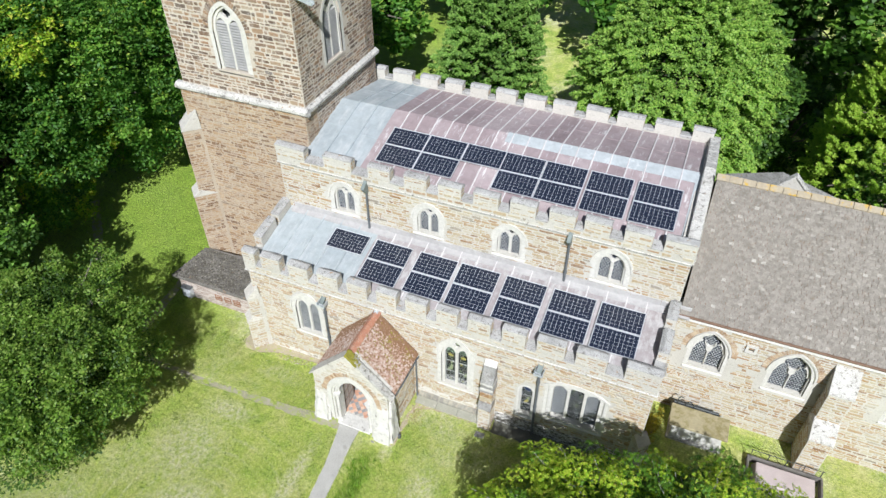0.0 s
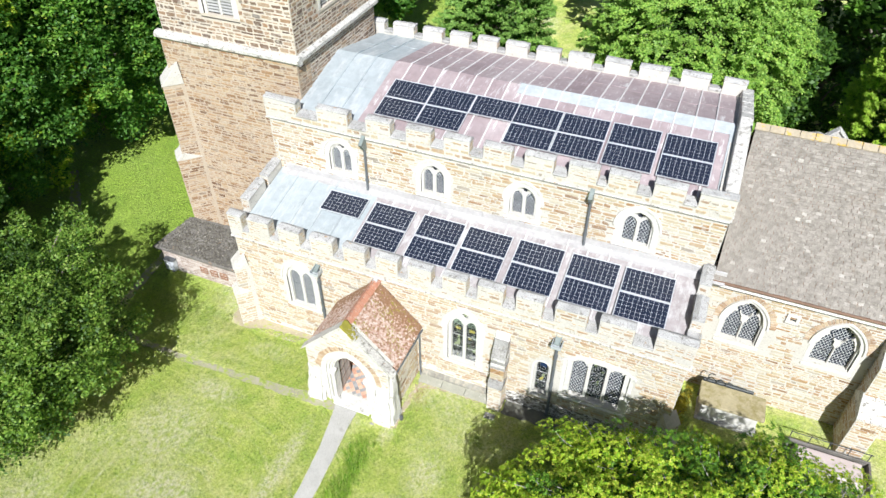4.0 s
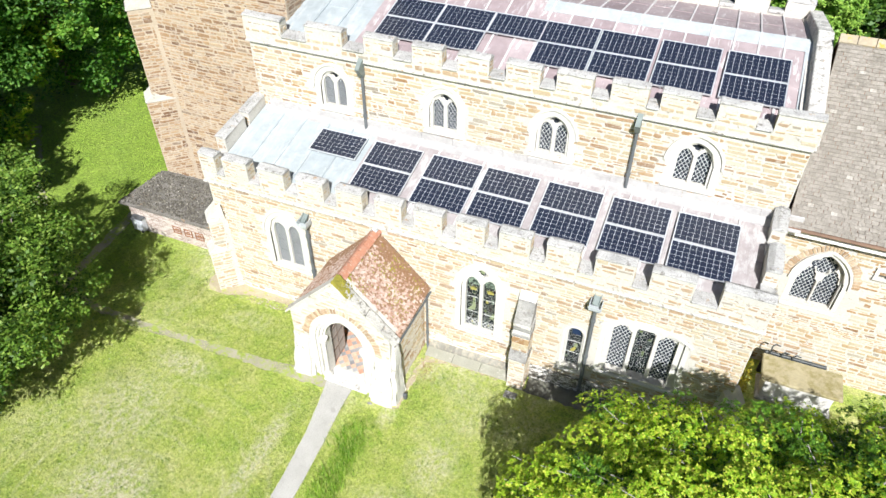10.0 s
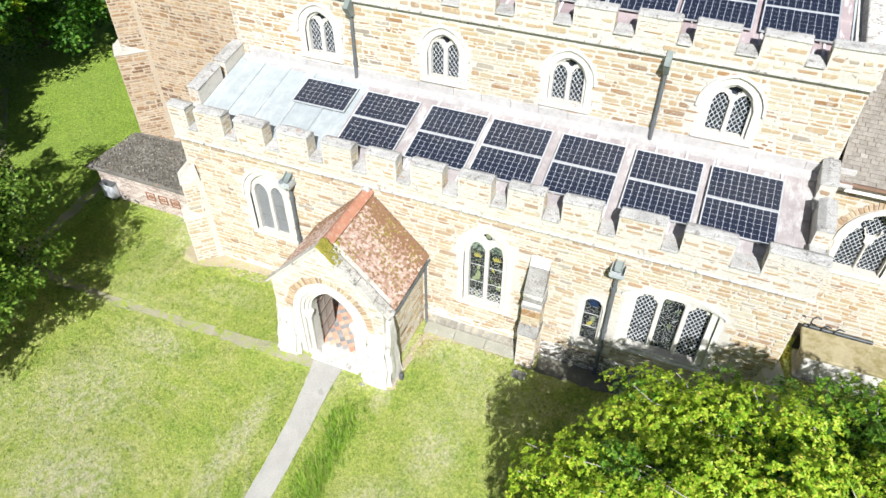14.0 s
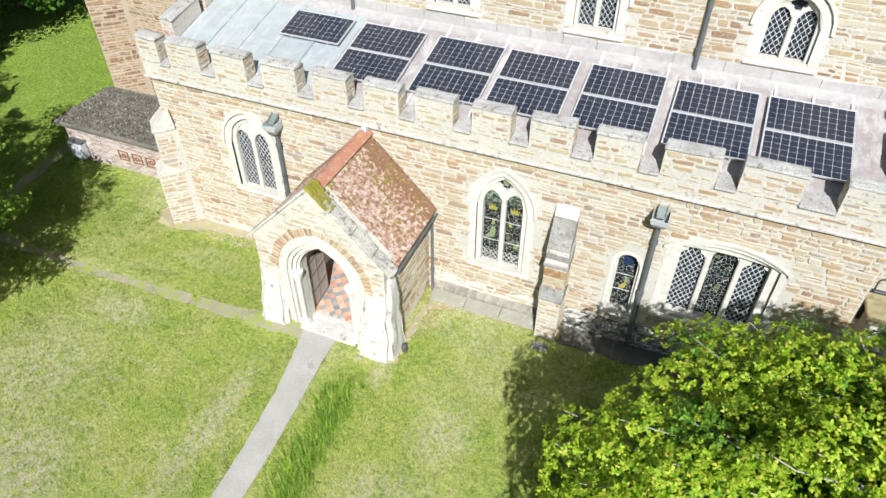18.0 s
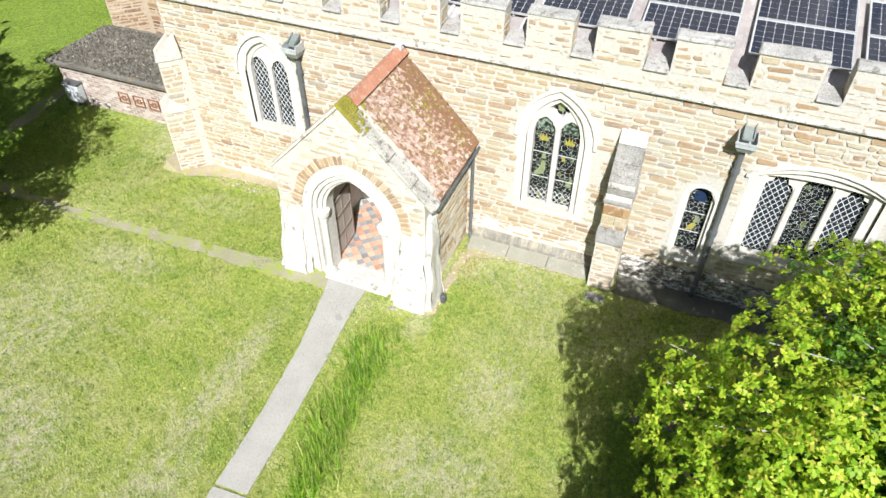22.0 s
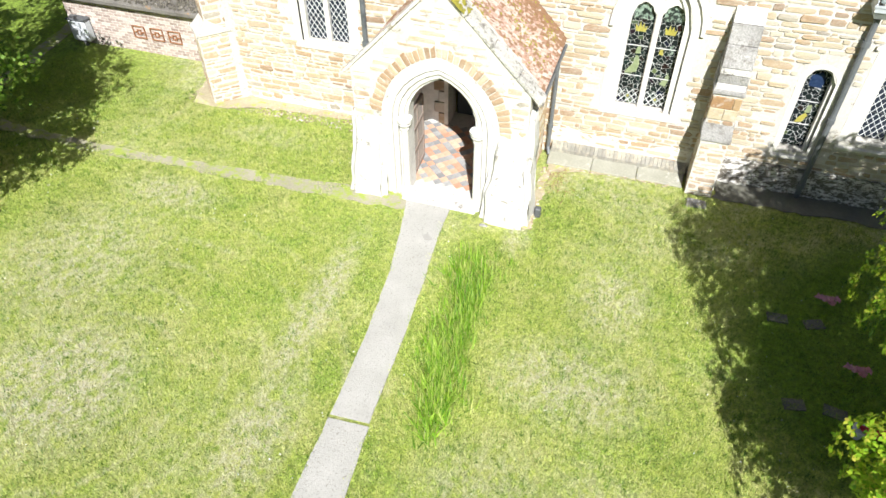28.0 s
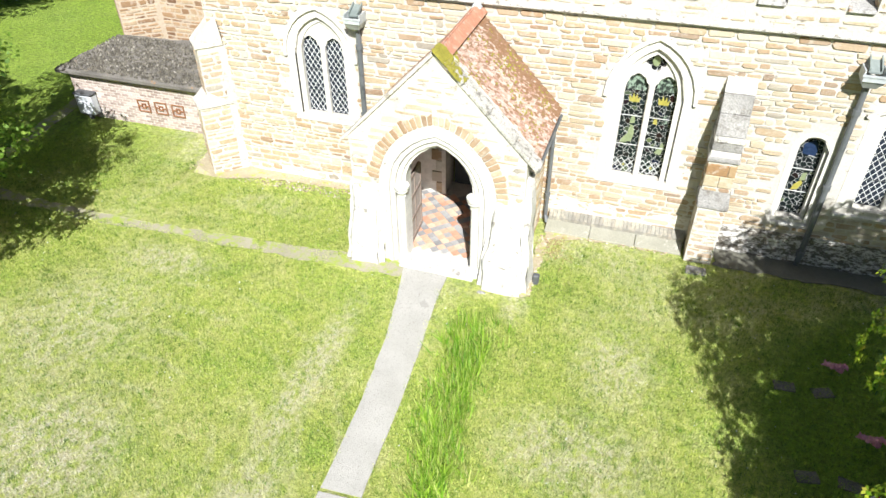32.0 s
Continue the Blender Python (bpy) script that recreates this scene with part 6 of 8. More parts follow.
def shoots(name, base, tip, per, size, mat, root, rng, wide=0.42, face=(0.15, -0.6, 0.7)):
    """Leafy shoots: each a fan of small leaves along a twig, broad at the base and narrowing to the tip."""
    n = len(base) * per
    a, b = np.repeat(base, per, axis=0), np.repeat(tip, per, axis=0)
    d = b - a
    ln = np.linalg.norm(d, axis=1)[:, None]
    d = d / ln
    side = np.cross(d, (0, 0, 1.0)) + 1e-6
    side /= np.linalg.norm(side, axis=1)[:, None]
    up = np.cross(side, d)
    f = rng.random((n, 1)) ** 0.8
    # leaves gather in knots along the twig
    f = (np.floor(f * 5) + 0.5 + rng.normal(size=(n, 1)) * 0.28) / 5
    w = ln * wide * (1.05 - f)
    s0 = rng.choice([-1.0, 0.0, 1.0], size=(n, 1), p=[0.4, 0.2, 0.4]) * w * (0.35 + 0.65 * rng.random((n, 1))) + rng.normal(size=(n, 1)) * 0.025
    p = a + d * ln * f + side * s0 + up * rng.normal(size=(n, 1)) * 0.045 - up * np.abs(s0) * 0.25
    ax = d * 0.6 + side * np.sign(s0) * 0.7 + rng.normal(size=(n, 3)) * 0.4
    ax /= np.linalg.norm(ax, axis=1)[:, None]
    nn = up * 0.6 + np.array(face) + rng.normal(size=(n, 3)) * 0.38
    sd = np.cross(ax, nn)
    sd /= np.linalg.norm(sd, axis=1)[:, None] + 1e-6
    nr = np.cross(sd, ax)
    s = size * (0.6 + 0.8 * rng.random((n, 1)))
    q = np.stack([p - ax * s * 0.6, p + sd * s * 0.5 - nr * s * 0.1, p + ax * s * 0.75 - nr * s * 0.15, p - sd * s * 0.5 - nr * s * 0.1], 1).reshape(-1, 3)
    me = bpy.data.meshes.new(name)
    me.vertices.add(len(q))
    me.vertices.foreach_set("co", q.astype(np.float32).ravel())
    me.loops.add(4 * n)
    me.loops.foreach_set("vertex_index", np.arange(4 * n, dtype=np.int32))
    me.polygons.add(n)
    me.polygons.foreach_set("loop_start", np.arange(0, 4 * n, 4, dtype=np.int32))
    me.update()
    me.materials.append(mat)
    ob = new(name, me)
    ob.parent = root
    return tagged(ob, kind="stuff")


def rosettes(name, c, axis, per, size, mat, root, rng):
    """Whorls of leaves: each spreads its leaves like a cup round its own axis."""
    n = len(c) * per
    c, axis = np.repeat(c, per, axis=0), np.repeat(axis, per, axis=0)
    ref = np.cross(axis, rng.normal(size=(n, 3)))
    ref /= np.linalg.norm(ref, axis=1)[:, None] + 1e-6
    e = rng.uniform(-0.25, 0.6, size=(n, 1))
    ax = ref * np.cos(e) + axis * np.sin(e)
    side = np.cross(ax, axis) + rng.normal(size=(n, 3)) * 0.25
    side /= np.linalg.norm(side, axis=1)[:, None] + 1e-6
    nr = np.cross(side, ax)
    s = size * (0.6 + 0.75 * rng.random((n, 1)))
    p = c + rng.normal(size=(n, 3)) * size * 0.3
    q = np.stack([p + ax * s * 0.1, p + ax * s * 0.72 + side * s * 0.42 - nr * s * 0.08, p + ax * s * 1.35 - nr * s * 0.22, p + ax * s * 0.72 - side * s * 0.42 - nr * s * 0.08], 1).reshape(-1, 3)
    me = bpy.data.meshes.new(name)
    me.vertices.add(len(q))
    me.vertices.foreach_set("co", q.astype(np.float32).ravel())
    me.loops.add(4 * n)
    me.loops.foreach_set("vertex_index", np.arange(4 * n, dtype=np.int32))
    me.polygons.add(n)
    me.polygons.foreach_set("loop_start", np.arange(0, 4 * n, 4, dtype=np.int32))
    me.update()
    me.materials.append(mat)
    ob = new(name, me)
    ob.parent = root
    return tagged(ob, kind="stuff")


def maple(x, y, z, rx, ry, rz, seed):
    """A wide spreading maple: pale limbs from a short trunk, an inner crown coloured darker for its shade, and outer
    pads of young and green leaves that also paint lit and shaded sides.
    """
    rng = np.random.default_rng(seed)
    root = thing("maple_tree", "wide bright yellow-green maple with pale limbs beside the aisle wall", "tree")
    mid, rad = np.array((x, y, z)), np.array((rx, ry, rz))
    bm = bmesh.new()
    limb(bm, (x - 0.5, y + 0.2, -0.3), (x - 0.4, y + 0.2, 1.9), 0.26, 0.20, rng, 0.04, 10)
    part("trunk", bm, M_BARK, root)

    def shell(k, low):
        d = rng.normal(size=(k, 3))
        d[:, 2] = np.where((d[:, 2] < low) & (rng.random(k) < 0.8), -d[:, 2], d[:, 2])
        d /= np.linalg.norm(d, axis=1)[:, None]
        lobe = np.array([0.965 + 0.15 * noise.noise((q[0] * 2.7 + seed, q[1] * 2.0, q[2] * 2.0)) + 0.08 * noise.noise((q[0] * 6 + seed, q[1] * 5, q[2] * 5)) for q in d])
        return d, lobe

    def pads(d, f, radius, per, mid=mid, rad=rad):
        c = mid + d * rad * f[:, None]
        nrm = d / rad
        nrm /= np.linalg.norm(nrm, axis=1)[:, None]
        nrm = nrm * 0.75 + np.array((0, 0, 0.75)) + rng.normal(size=d.shape) * 0.22
        nrm /= np.linalg.norm(nrm, axis=1)[:, None]
        k = len(c)
        u = np.cross(nrm, rng.normal(size=(k, 3)))
        u /= np.linalg.norm(u, axis=1)[:, None]
        v = np.cross(nrm, u)
        c, nrm, u, v = (np.repeat(q, per, axis=0) for q in (c, nrm, u, v))
        a, r = rng.random((k * per, 1)) * math.tau, np.sqrt(rng.random((k * per, 1)))
        big = np.repeat(radius, per)[:, None]
        out = u * np.cos(a) * 1.25 + v * np.sin(a) * 0.8
        p = c + out * r * big - nrm * big * 0.8 * r * r + rng.normal(size=(k * per, 3)) * 0.04
        axis = nrm + out * r * 0.7 + rng.normal(size=(k * per, 3)) * 0.22
        return p, axis / np.linalg.norm(axis, axis=1)[:, None]

    d, lobe = shell(860, -0.45)
    f = lobe * rng.uniform(0.78, 1.02, size=860)
    at = mid + d * rad * f[:, None]
    for gap in ((x - 0.9, y + 1.4, z + 2.9), (x - 1.9, y + 0.9, z + 2.7), (x + 1.1, y + 2.2, z + 2.2), (x - 3.4, y + 0.6, z + 2.4)):
        far = np.linalg.norm(at - np.array(gap), axis=1) > 0.62
        d, f, at = d[far], f[far], at[far]
    # Tone paints light into the leaf colour: brighter on top, duller to the north.
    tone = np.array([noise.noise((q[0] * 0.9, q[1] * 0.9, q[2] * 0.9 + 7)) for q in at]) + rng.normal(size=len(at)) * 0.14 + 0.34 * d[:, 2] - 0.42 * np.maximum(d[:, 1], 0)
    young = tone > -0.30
    for sel, mat, nm in ((young, M_LEAF_TIP, "lit_young_foliage"), (~young, M_LEAF_SHADE, "shaded_green_foliage")):
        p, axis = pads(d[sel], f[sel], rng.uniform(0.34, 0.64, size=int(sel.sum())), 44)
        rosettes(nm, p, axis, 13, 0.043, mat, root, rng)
    # a lower bough reaching south over the graves
    bough, reach = np.array((4.9, -8.0, 2.45)), np.array((1.6, 1.6, 1.3))
    d1, lobe1 = shell(170, -0.5)
    p, axis = pads(d1, lobe1 * rng.uniform(0.5, 1.0, size=170), rng.uniform(0.34, 0.6, size=170), 42, bough, reach)
    rosettes("bough_foliage", p, axis, 13, 0.043, M_LEAF_TIP, root, rng)
    # Inner leaves get a darker green, painting the shade between the outer pads.
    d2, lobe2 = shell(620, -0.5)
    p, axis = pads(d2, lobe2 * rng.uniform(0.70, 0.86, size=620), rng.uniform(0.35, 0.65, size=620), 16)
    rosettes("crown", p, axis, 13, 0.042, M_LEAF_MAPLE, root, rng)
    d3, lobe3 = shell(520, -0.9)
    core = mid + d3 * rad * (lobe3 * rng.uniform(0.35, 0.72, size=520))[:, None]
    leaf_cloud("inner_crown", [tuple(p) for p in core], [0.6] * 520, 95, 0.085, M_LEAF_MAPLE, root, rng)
    bm = bmesh.new()
    base = Vector((x - 0.4, y + 0.2, 1.8))
    for k in range(15):
        e = Vector(mid + d[k * 41] * rad * f[k * 41] * 0.74)
        fork = base.lerp(e, 0.45) + Vector((0, 0, 0.35))
        limb(bm, base, fork, 0.095, 0.06, rng, 0.10, 7, 4)
        limb(bm, fork, e, 0.055, 0.012, rng, 0.5, 6, 9)
    part("branch_work", bm, M_TWIG, root, "pale grey limbs")
    bm = bmesh.new()
    for k in range(0, len(d), 3):
        e = Vector(mid + d[k] * rad * f[k])
        s0 = Vector(mid + d[k] * rad * f[k] * 0.72) + Vector(rng.normal(size=3) * 0.25)
        limb(bm, s0, e, 0.020, 0.006, rng, 0.14, 5, 4)
    tagged(part("twig_work", bm, M_TWIG, root), "pale grey twigs", kind="stuff")
    return root


def spray_tree(name, label, x, y, tall, spread, low, k, per, size, mat, seed, full=2.4, droop=-0.25, reach=(0.6, 1.3), wide=0.36, category="tree"):
    """An evergreen hung with flat sprays; full squares the outline, droop tips the sprays down or up."""
    rng = np.random.default_rng(seed)
    root = thing(name, label, category)
    bm = bmesh.new()
    limb(bm, (x, y, -0.3), (x, y, tall * 0.92), 0.34, 0.05, rng, 0.02, 8)
    part("trunk", bm, M_BARK, root)
    f = rng.random(k) ** 0.85
    a = rng.random(k) * math.tau
    bulge = np.array([1 + 0.20 * noise.noise((math.cos(q) * 1.9 + seed, math.sin(q) * 1.9, h * 3.5)) + 0.12 * noise.noise((math.cos(q) * 5 + seed, math.sin(q) * 5, h * 9)) for q, h in zip(a, f)])
    r = spread * np.maximum(0.05, 1 - f ** full) ** 0.6 * bulge * np.where(rng.random(k) < 0.35, 0.86, 1.0)
    z = low + (tall - low) * f
    tip = np.stack([x + np.cos(a) * r, y + np.sin(a) * r, z], 1)
    aim = np.stack([np.cos(a), np.sin(a), np.full(k, droop) + 0.9 * f ** 3], 1) + rng.normal(size=(k, 3)) * 0.3
    aim /= np.linalg.norm(aim, axis=1)[:, None]
    ln = rng.uniform(*reach, size=(k, 1))
    shoots("crown", tip - aim * ln, tip, per, size, mat, root, rng, wide)
    # Inner leaves coloured darker than the sprays, painting shade into the crown's depth.
    inner = np.stack([x + np.cos(a) * r * 0.62, y + np.sin(a) * r * 0.62, low + (z - low) * 0.93], 1)[::2]
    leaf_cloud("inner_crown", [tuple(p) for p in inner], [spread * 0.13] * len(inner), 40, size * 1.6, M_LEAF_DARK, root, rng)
    bm = bmesh.new()
    for j in range(0, k, 14):
        limb(bm, (x, y, max(0.4, z[j] - 0.3)), tuple(tip[j] - aim[j] * ln[j]), 0.06, 0.015, rng, 0.06, 5, 3)
    part("branch_work", bm, M_BARK, root)
    return root


maple(9.8, -6.38, 3.84, 6.5, 4.08, 3.46, 1)
broadleaf("sycamore_tree", "dense dark green sycamore on the lawn", -13.85, -6.9, 5.85, 4.25, 0.4, 340, 230, 0.075, M_LEAF_OLIVE, 2, 0.3, 0.15, tips=10, tip_mat=M_LEAF_OLIVE_TIP, tip_leaves=22, patchy=-0.12)
broadleaf("lime_tree", "tall leafy tree with yellowish young shoots by the tower", -26.0, 2.4, 13.0, 5.6, 0.3, 420, 330, 0.115, M_LEAF_SYC, 3, 0.4, tips=7, tip_mat=M_LEAF_TIP, tip_leaves=26, patchy=0.06)
broadleaf("lime_tree", "tall leafy tree at the churchyard edge", -25.8, 9.2, 14.0, 6.4, 0.3, 440, 330, 0.12, M_LEAF_SYC, 4, 0.4, tips=6, tip_mat=M_LEAF_TIP2, tip_leaves=26, patchy=0.06)
broadleaf("lime_tree", "tall leafy tree at the churchyard edge", -22.5, -5.5, 9.0, 5.0, 1.0, 320, 230, 0.13, M_LEAF_DARK, 5, 0.4, tips=2, tip_mat=M_LEAF_TIP2)
broadleaf("lime_tree", "tall leafy tree at the churchyard edge", -29.0, -1.5, 14.0, 6.0, 1.5, 220, 90, 0.30, M_LEAF_DARK, 6, 0.4, tips=2, tip_mat=M_LEAF_TIP2)
broadleaf("ash_tree", "leafy tree behind the tower", -17.0, 24.0, 10.0, 5.0, 2.0, 180, 90, 0.26, M_LEAF_SYC, 7, 0.35, tips=2, tip_mat=M_LEAF_TIP2)
spray_tree("yew_tree", "dense green conical conifer behind the nave", -6.1, 22.5, 11.5, 4.2, 0.4, 1100, 110, 0.085, M_LEAF_YEW, 8, full=1.5, droop=0.25, reach=(0.5, 1.0))
spray_tree("cedar_tree", "broad green evergreen with hanging sprays behind the nave", 5.4, 21.0, 12.0, 6.15, 0.5, 1800, 120, 0.085, M_LEAF_CEDAR, 9, full=2.6, droop=-0.3, reach=(0.8, 1.7))
spray_tree("cypress_tree", "yellow-green bushy cypress behind the chancel", 16.9, 17.2, 14.5, 4.9, 0.3, 2100, 110, 0.078, M_LEAF_BOX, 10, full=1.9, droop=0.45, reach=(0.4, 0.85))
# Added foliage fills the gap here; its deep green stands for the shade.
broadleaf("gap_fill_tree", "dark foliage added to fill the dark gap between the conifers", 11.2, 22.5, 6.5, 3.4, 0.2, 170, 110, 0.16, M_LEAF_DARK, 16, 0.3)
broadleaf("beech_tree", "dark leafy tree at the back of the churchyard", 15.0, 31.0, 14.0, 6.5, 1.0, 220, 90, 0.32, M_LEAF_DARK, 11, 0.4, tips=2, tip_mat=M_LEAF_TIP2)
broadleaf("beech_tree", "dark leafy tree at the back of the churchyard", 3.0, 35.0, 13.0, 6.5, 1.0, 200, 80, 0.34, M_LEAF_SYC, 12, 0.4, tips=2, tip_mat=M_LEAF_TIP2)
broadleaf("beech_tree", "dark leafy tree at the back of the churchyard", -12.0, 38.0, 13.0, 6.5, 1.0, 200, 80, 0.34, M_LEAF_SYC, 13, 0.4, tips=2, tip_mat=M_LEAF_TIP2)
broadleaf("beech_tree", "dark leafy tree at the back of the churchyard", 25.0, 27.0, 13.0, 6.0, 1.0, 200, 80, 0.34, M_LEAF_DARK, 14, 0.4, tips=2, tip_mat=M_LEAF_TIP2)
broadleaf("beech_tree", "dark leafy tree at the back of the churchyard", -27.0, 28.0, 14.0, 7.0, 1.0, 200, 80, 0.34, M_LEAF_DARK, 15, 0.4, tips=2, tip_mat=M_LEAF_TIP2)


# ---- chancel roof ----
TILES = [(0.0, (0.20, 0.182, 0.158)), (0.5, (0.235, 0.215, 0.188)), (0.97, (0.265, 0.243, 0.215)), (1.0, (0.38, 0.36, 0.325))]
M_SLATES = stone_material("grey_brown_roof_tile", TILES, wash=0.05, dots=(0.42, 0.40, 0.34))
M_SLATES_ONE = stone_material("grey_brown_roof_tile_piece", TILES, island=False, wash=0.05, dots=(0.42, 0.40, 0.34))
CR0, CR1, CRY, CRZ = 2.92, 9.45, 6.3, 9.38


def tiled_slope(name, label, x0, x1, y0, z0, y1, z1, gauge, width, mat, seed, near=None, one=None):
    rng = random.Random(seed)
    L = math.hypot(y1 - y0, z1 - z0)
    dy, dz = (y1 - y0) / L, (z1 - z0) / L
    up = Vector((0, -dz, dy)) if dy > 0 else Vector((0, dz, -dy))
    single = []
    blank = bpy.data.meshes.new("tile")
    root = tagged(raw(name, [(x0, y0, z0), (x1, y0, z0), (x1, y1, z1), (x0, y1, z1), (x0, y0, z0 - 0.12), (x1, y0, z0 - 0.12), (x1, y1, z1 - 0.12), (x0, y1, z1 - 0.12)], [(0, 1, 2, 3), (7, 6, 5, 4), (0, 4, 5, 1), (2, 6, 7, 3), (0, 3, 7, 4), (1, 5, 6, 2)], M_TIMBER), label, "roof", kind="structure")
    v, f = [], []
    n = int(L / gauge)
    for r in range(n):
        s = L * r / n
        x = x0 - (width / 2 if r % 2 else 0)
        while x < x1:
            a, b = max(x, x0) + 0.004, min(x + width, x1) - 0.004
            x += width * rng.uniform(0.93, 1.07)
            if b - a < 0.03:
                continue
            if near and near[0] < (a + b) / 2 < near[1] and len(single) < 300:
                single.append(((a + b) / 2, b - a, s))
                continue
            i = len(v)
            t = rng.uniform(0.018, 0.032)
            j = rng.uniform(-0.008, 0.008)
            for q, hgt in ((s + j, 0.002), (s + gauge * 1.1, 0.004), (s + j, t), (s + gauge * 1.1, 0.008)):
                for xx in (a, b):
                    p = Vector((xx, y0 + dy * q, z0 + dz * q)) + up * hgt
                    v.append(tuple(p))
            f += [(i + 4, i + 5, i + 7, i + 6), (i, i + 1, i + 5, i + 4), (i + 1, i + 3, i + 7, i + 5), (i, i + 4, i + 6, i + 2)]
    tagged(raw("tiles", v, f, mat, root), kind="stuff")
    if single:
        blank.from_pydata([(-0.5, 0, 0.002), (0.5, 0, 0.002), (-0.5, gauge * 1.1, 0.004), (0.5, gauge * 1.1, 0.004), (-0.5, 0, 0.026), (0.5, 0, 0.026), (-0.5, gauge * 1.1, 0.008), (0.5, gauge * 1.1, 0.008)], [], [(4, 5, 7, 6), (0, 1, 5, 4), (1, 3, 7, 5), (0, 4, 6, 2)])
        blank.materials.append(one)
        turn = Matrix(((1, 0, 0), (0, dy, up.y), (0, dz, up.z))).to_4x4()
        for x, w, q in single:
            ob = new("tile", blank)
            ob.parent = root
            ob.matrix_local = Matrix.Translation((x, y0 + dy * q, z0 + dz * q)) @ turn @ Matrix.Diagonal((w, 1, 1, 1))
    return root


tiled_slope("roof_chancel_south", "grey-brown tiled chancel roof with pale lichen", NX1 + 0.12, CHX1 + 0.2, CR0, 5.45, CRY, CRZ, 0.10, 0.165, M_SLATES, 81, (8.0, 9.5), M_SLATES_ONE)
tiled_slope("roof_chancel_north", "grey-brown tiled chancel roof with pale lichen", NX1 + 0.12, CHX1 + 0.2, CR1 + 0.2, 5.45, CRY, CRZ, 0.3, 0.4, M_SLATES, 82)
M_RIDGE = surface("ochre_lichen_ridge", (0.28, 0.235, 0.165), (0.42, 0.355, 0.26), 0.9, 12, 2.0, stain=(0.46, 0.30, 0.06), stain_at=(0.54, 0.60), stain_scale=3.2, relief=0.5)
ridge = thing("roof_chancel_ridge", "buff ridge tiles with orange lichen on the chancel", "ridge", kind="structure")
k = NX1 + 0.1
while k < CHX1:
    bm = bmesh.new()
    for s in (-1, 1):
        hexa(bm, [(k, CRY, CRZ + 0.02), (k + 0.43, CRY, CRZ + 0.02), (k + 0.43, CRY + s * 0.13, CRZ - 0.14), (k, CRY + s * 0.13, CRZ - 0.14), (k, CRY, CRZ + 0.08), (k + 0.43, CRY, CRZ + 0.08), (k + 0.43, CRY + s * 0.15, CRZ - 0.09), (k, CRY + s * 0.15, CRZ - 0.09)])
    bmesh.ops.recalc_face_normals(bm, faces=bm.faces[:])
    part("ridge_tile", bm, M_RIDGE, ridge)
    k += 0.45
gut = thing("gutter", "pale eaves gutter along the chancel", "gutter")
bm = bmesh.new()
tube(bm, (NX1 + 0.1, CR0 - 0.03, 5.40), (CHX1, CR0 - 0.03, 5.40), 0.05, seg=8)
part("channel", bm, M_TIMBER, gut)
part("fascia", boxes((NX1 + 0.1, CHX1, CR0 + 0.06, CR0 + 0.10, 5.14, 5.36)), M_PLASTER, gut)

# ---- chest tomb and railed grave ----
tomb = thing("chest_tomb", "pale stone chest tomb with mossy flat slab", "tomb")
part("chest", boxes((8.95, 10.85, 1.72, 2.5, -0.3, 0.78), bevel=0.02), M_DRESSED, tomb)
M_MOSSY = surface("mossy_buff_slab", (0.26, 0.22, 0.12), (0.40, 0.35, 0.22), 0.95, 9, 1.5, stain=(0.20, 0.17, 0.06), stain_at=(0.5, 0.65), relief=0.5)
part("slab", boxes((8.78, 11.02, 1.58, 2.64, 0.78, 0.90), bevel=0.03), M_MOSSY, tomb)
part("plinth", boxes((8.85, 10.95, 1.62, 2.6, -0.3, 0.0), bevel=0.02), M_COPING, tomb)
grave = thing("railed_grave", "pink granite ledger inside a stone kerb with iron rails", "grave")
M_PINK = surface("pinkish_granite", (0.38, 0.31, 0.29), (0.56, 0.48, 0.45), 0.5, 40, 2.0, relief=0.1)
for r in ((11.9, 14.6, 0.42, 0.5), (11.9, 14.6, 1.78, 1.86), (11.9, 11.98, 0.5, 1.78), (14.52, 14.6, 0.5, 1.78)):
    part("kerb", boxes((*r, -0.2, 0.2), bevel=0.015), M_FELT, grave)
part("ledger", boxes((12.12, 14.38, 0.62, 1.66, -0.1, 0.3, 0.10), bevel=0.02), M_PINK, grave)
bm = bmesh.new()
for x in np.arange(12.0, 14.6, 0.62):
    tube(bm, (x, 1.82, 0.18), (x, 1.82, 0.62), 0.018, seg=6)
tube(bm, (11.95, 1.82, 0.58), (14.55, 1.82, 0.58), 0.016, seg=6)
part("rail", bm, M_IRON, grave)

for x, z0, z1, tilt in ((8.98, 0.9, 1.28, 0.0), (9.3, 0.9, 1.05, 0.1), (9.62, 0.9, 1.05, 0.1)):
    br = thing("iron_bracket", "small black iron bracket behind the tomb slab", "bracket", "iron brackets behind the tomb")
    bm = bmesh.new()
    tube(bm, (x, 2.72, 0.3), (x, 2.72, z1 - 0.1), 0.022, seg=6)
    tube(bm, (x, 2.72, z1 - 0.1), (x + 0.07, 2.72, z1), 0.022, seg=6)
    tube(bm, (x + 0.07, 2.72, z1), (x + 0.2, 2.70, z1 - 0.02), 0.022, seg=6)
    part("rod", bm, M_IRON, br)
# Near-black slab added where only shade lies behind the tomb.
back = thing("ledger_stone", "near-black slab added for the shade behind the tomb", "stone")
part("slab", boxes((8.85, 10.6, 2.74, 2.84, -0.3, 0.86), bevel=0.015), M_IRON, back)

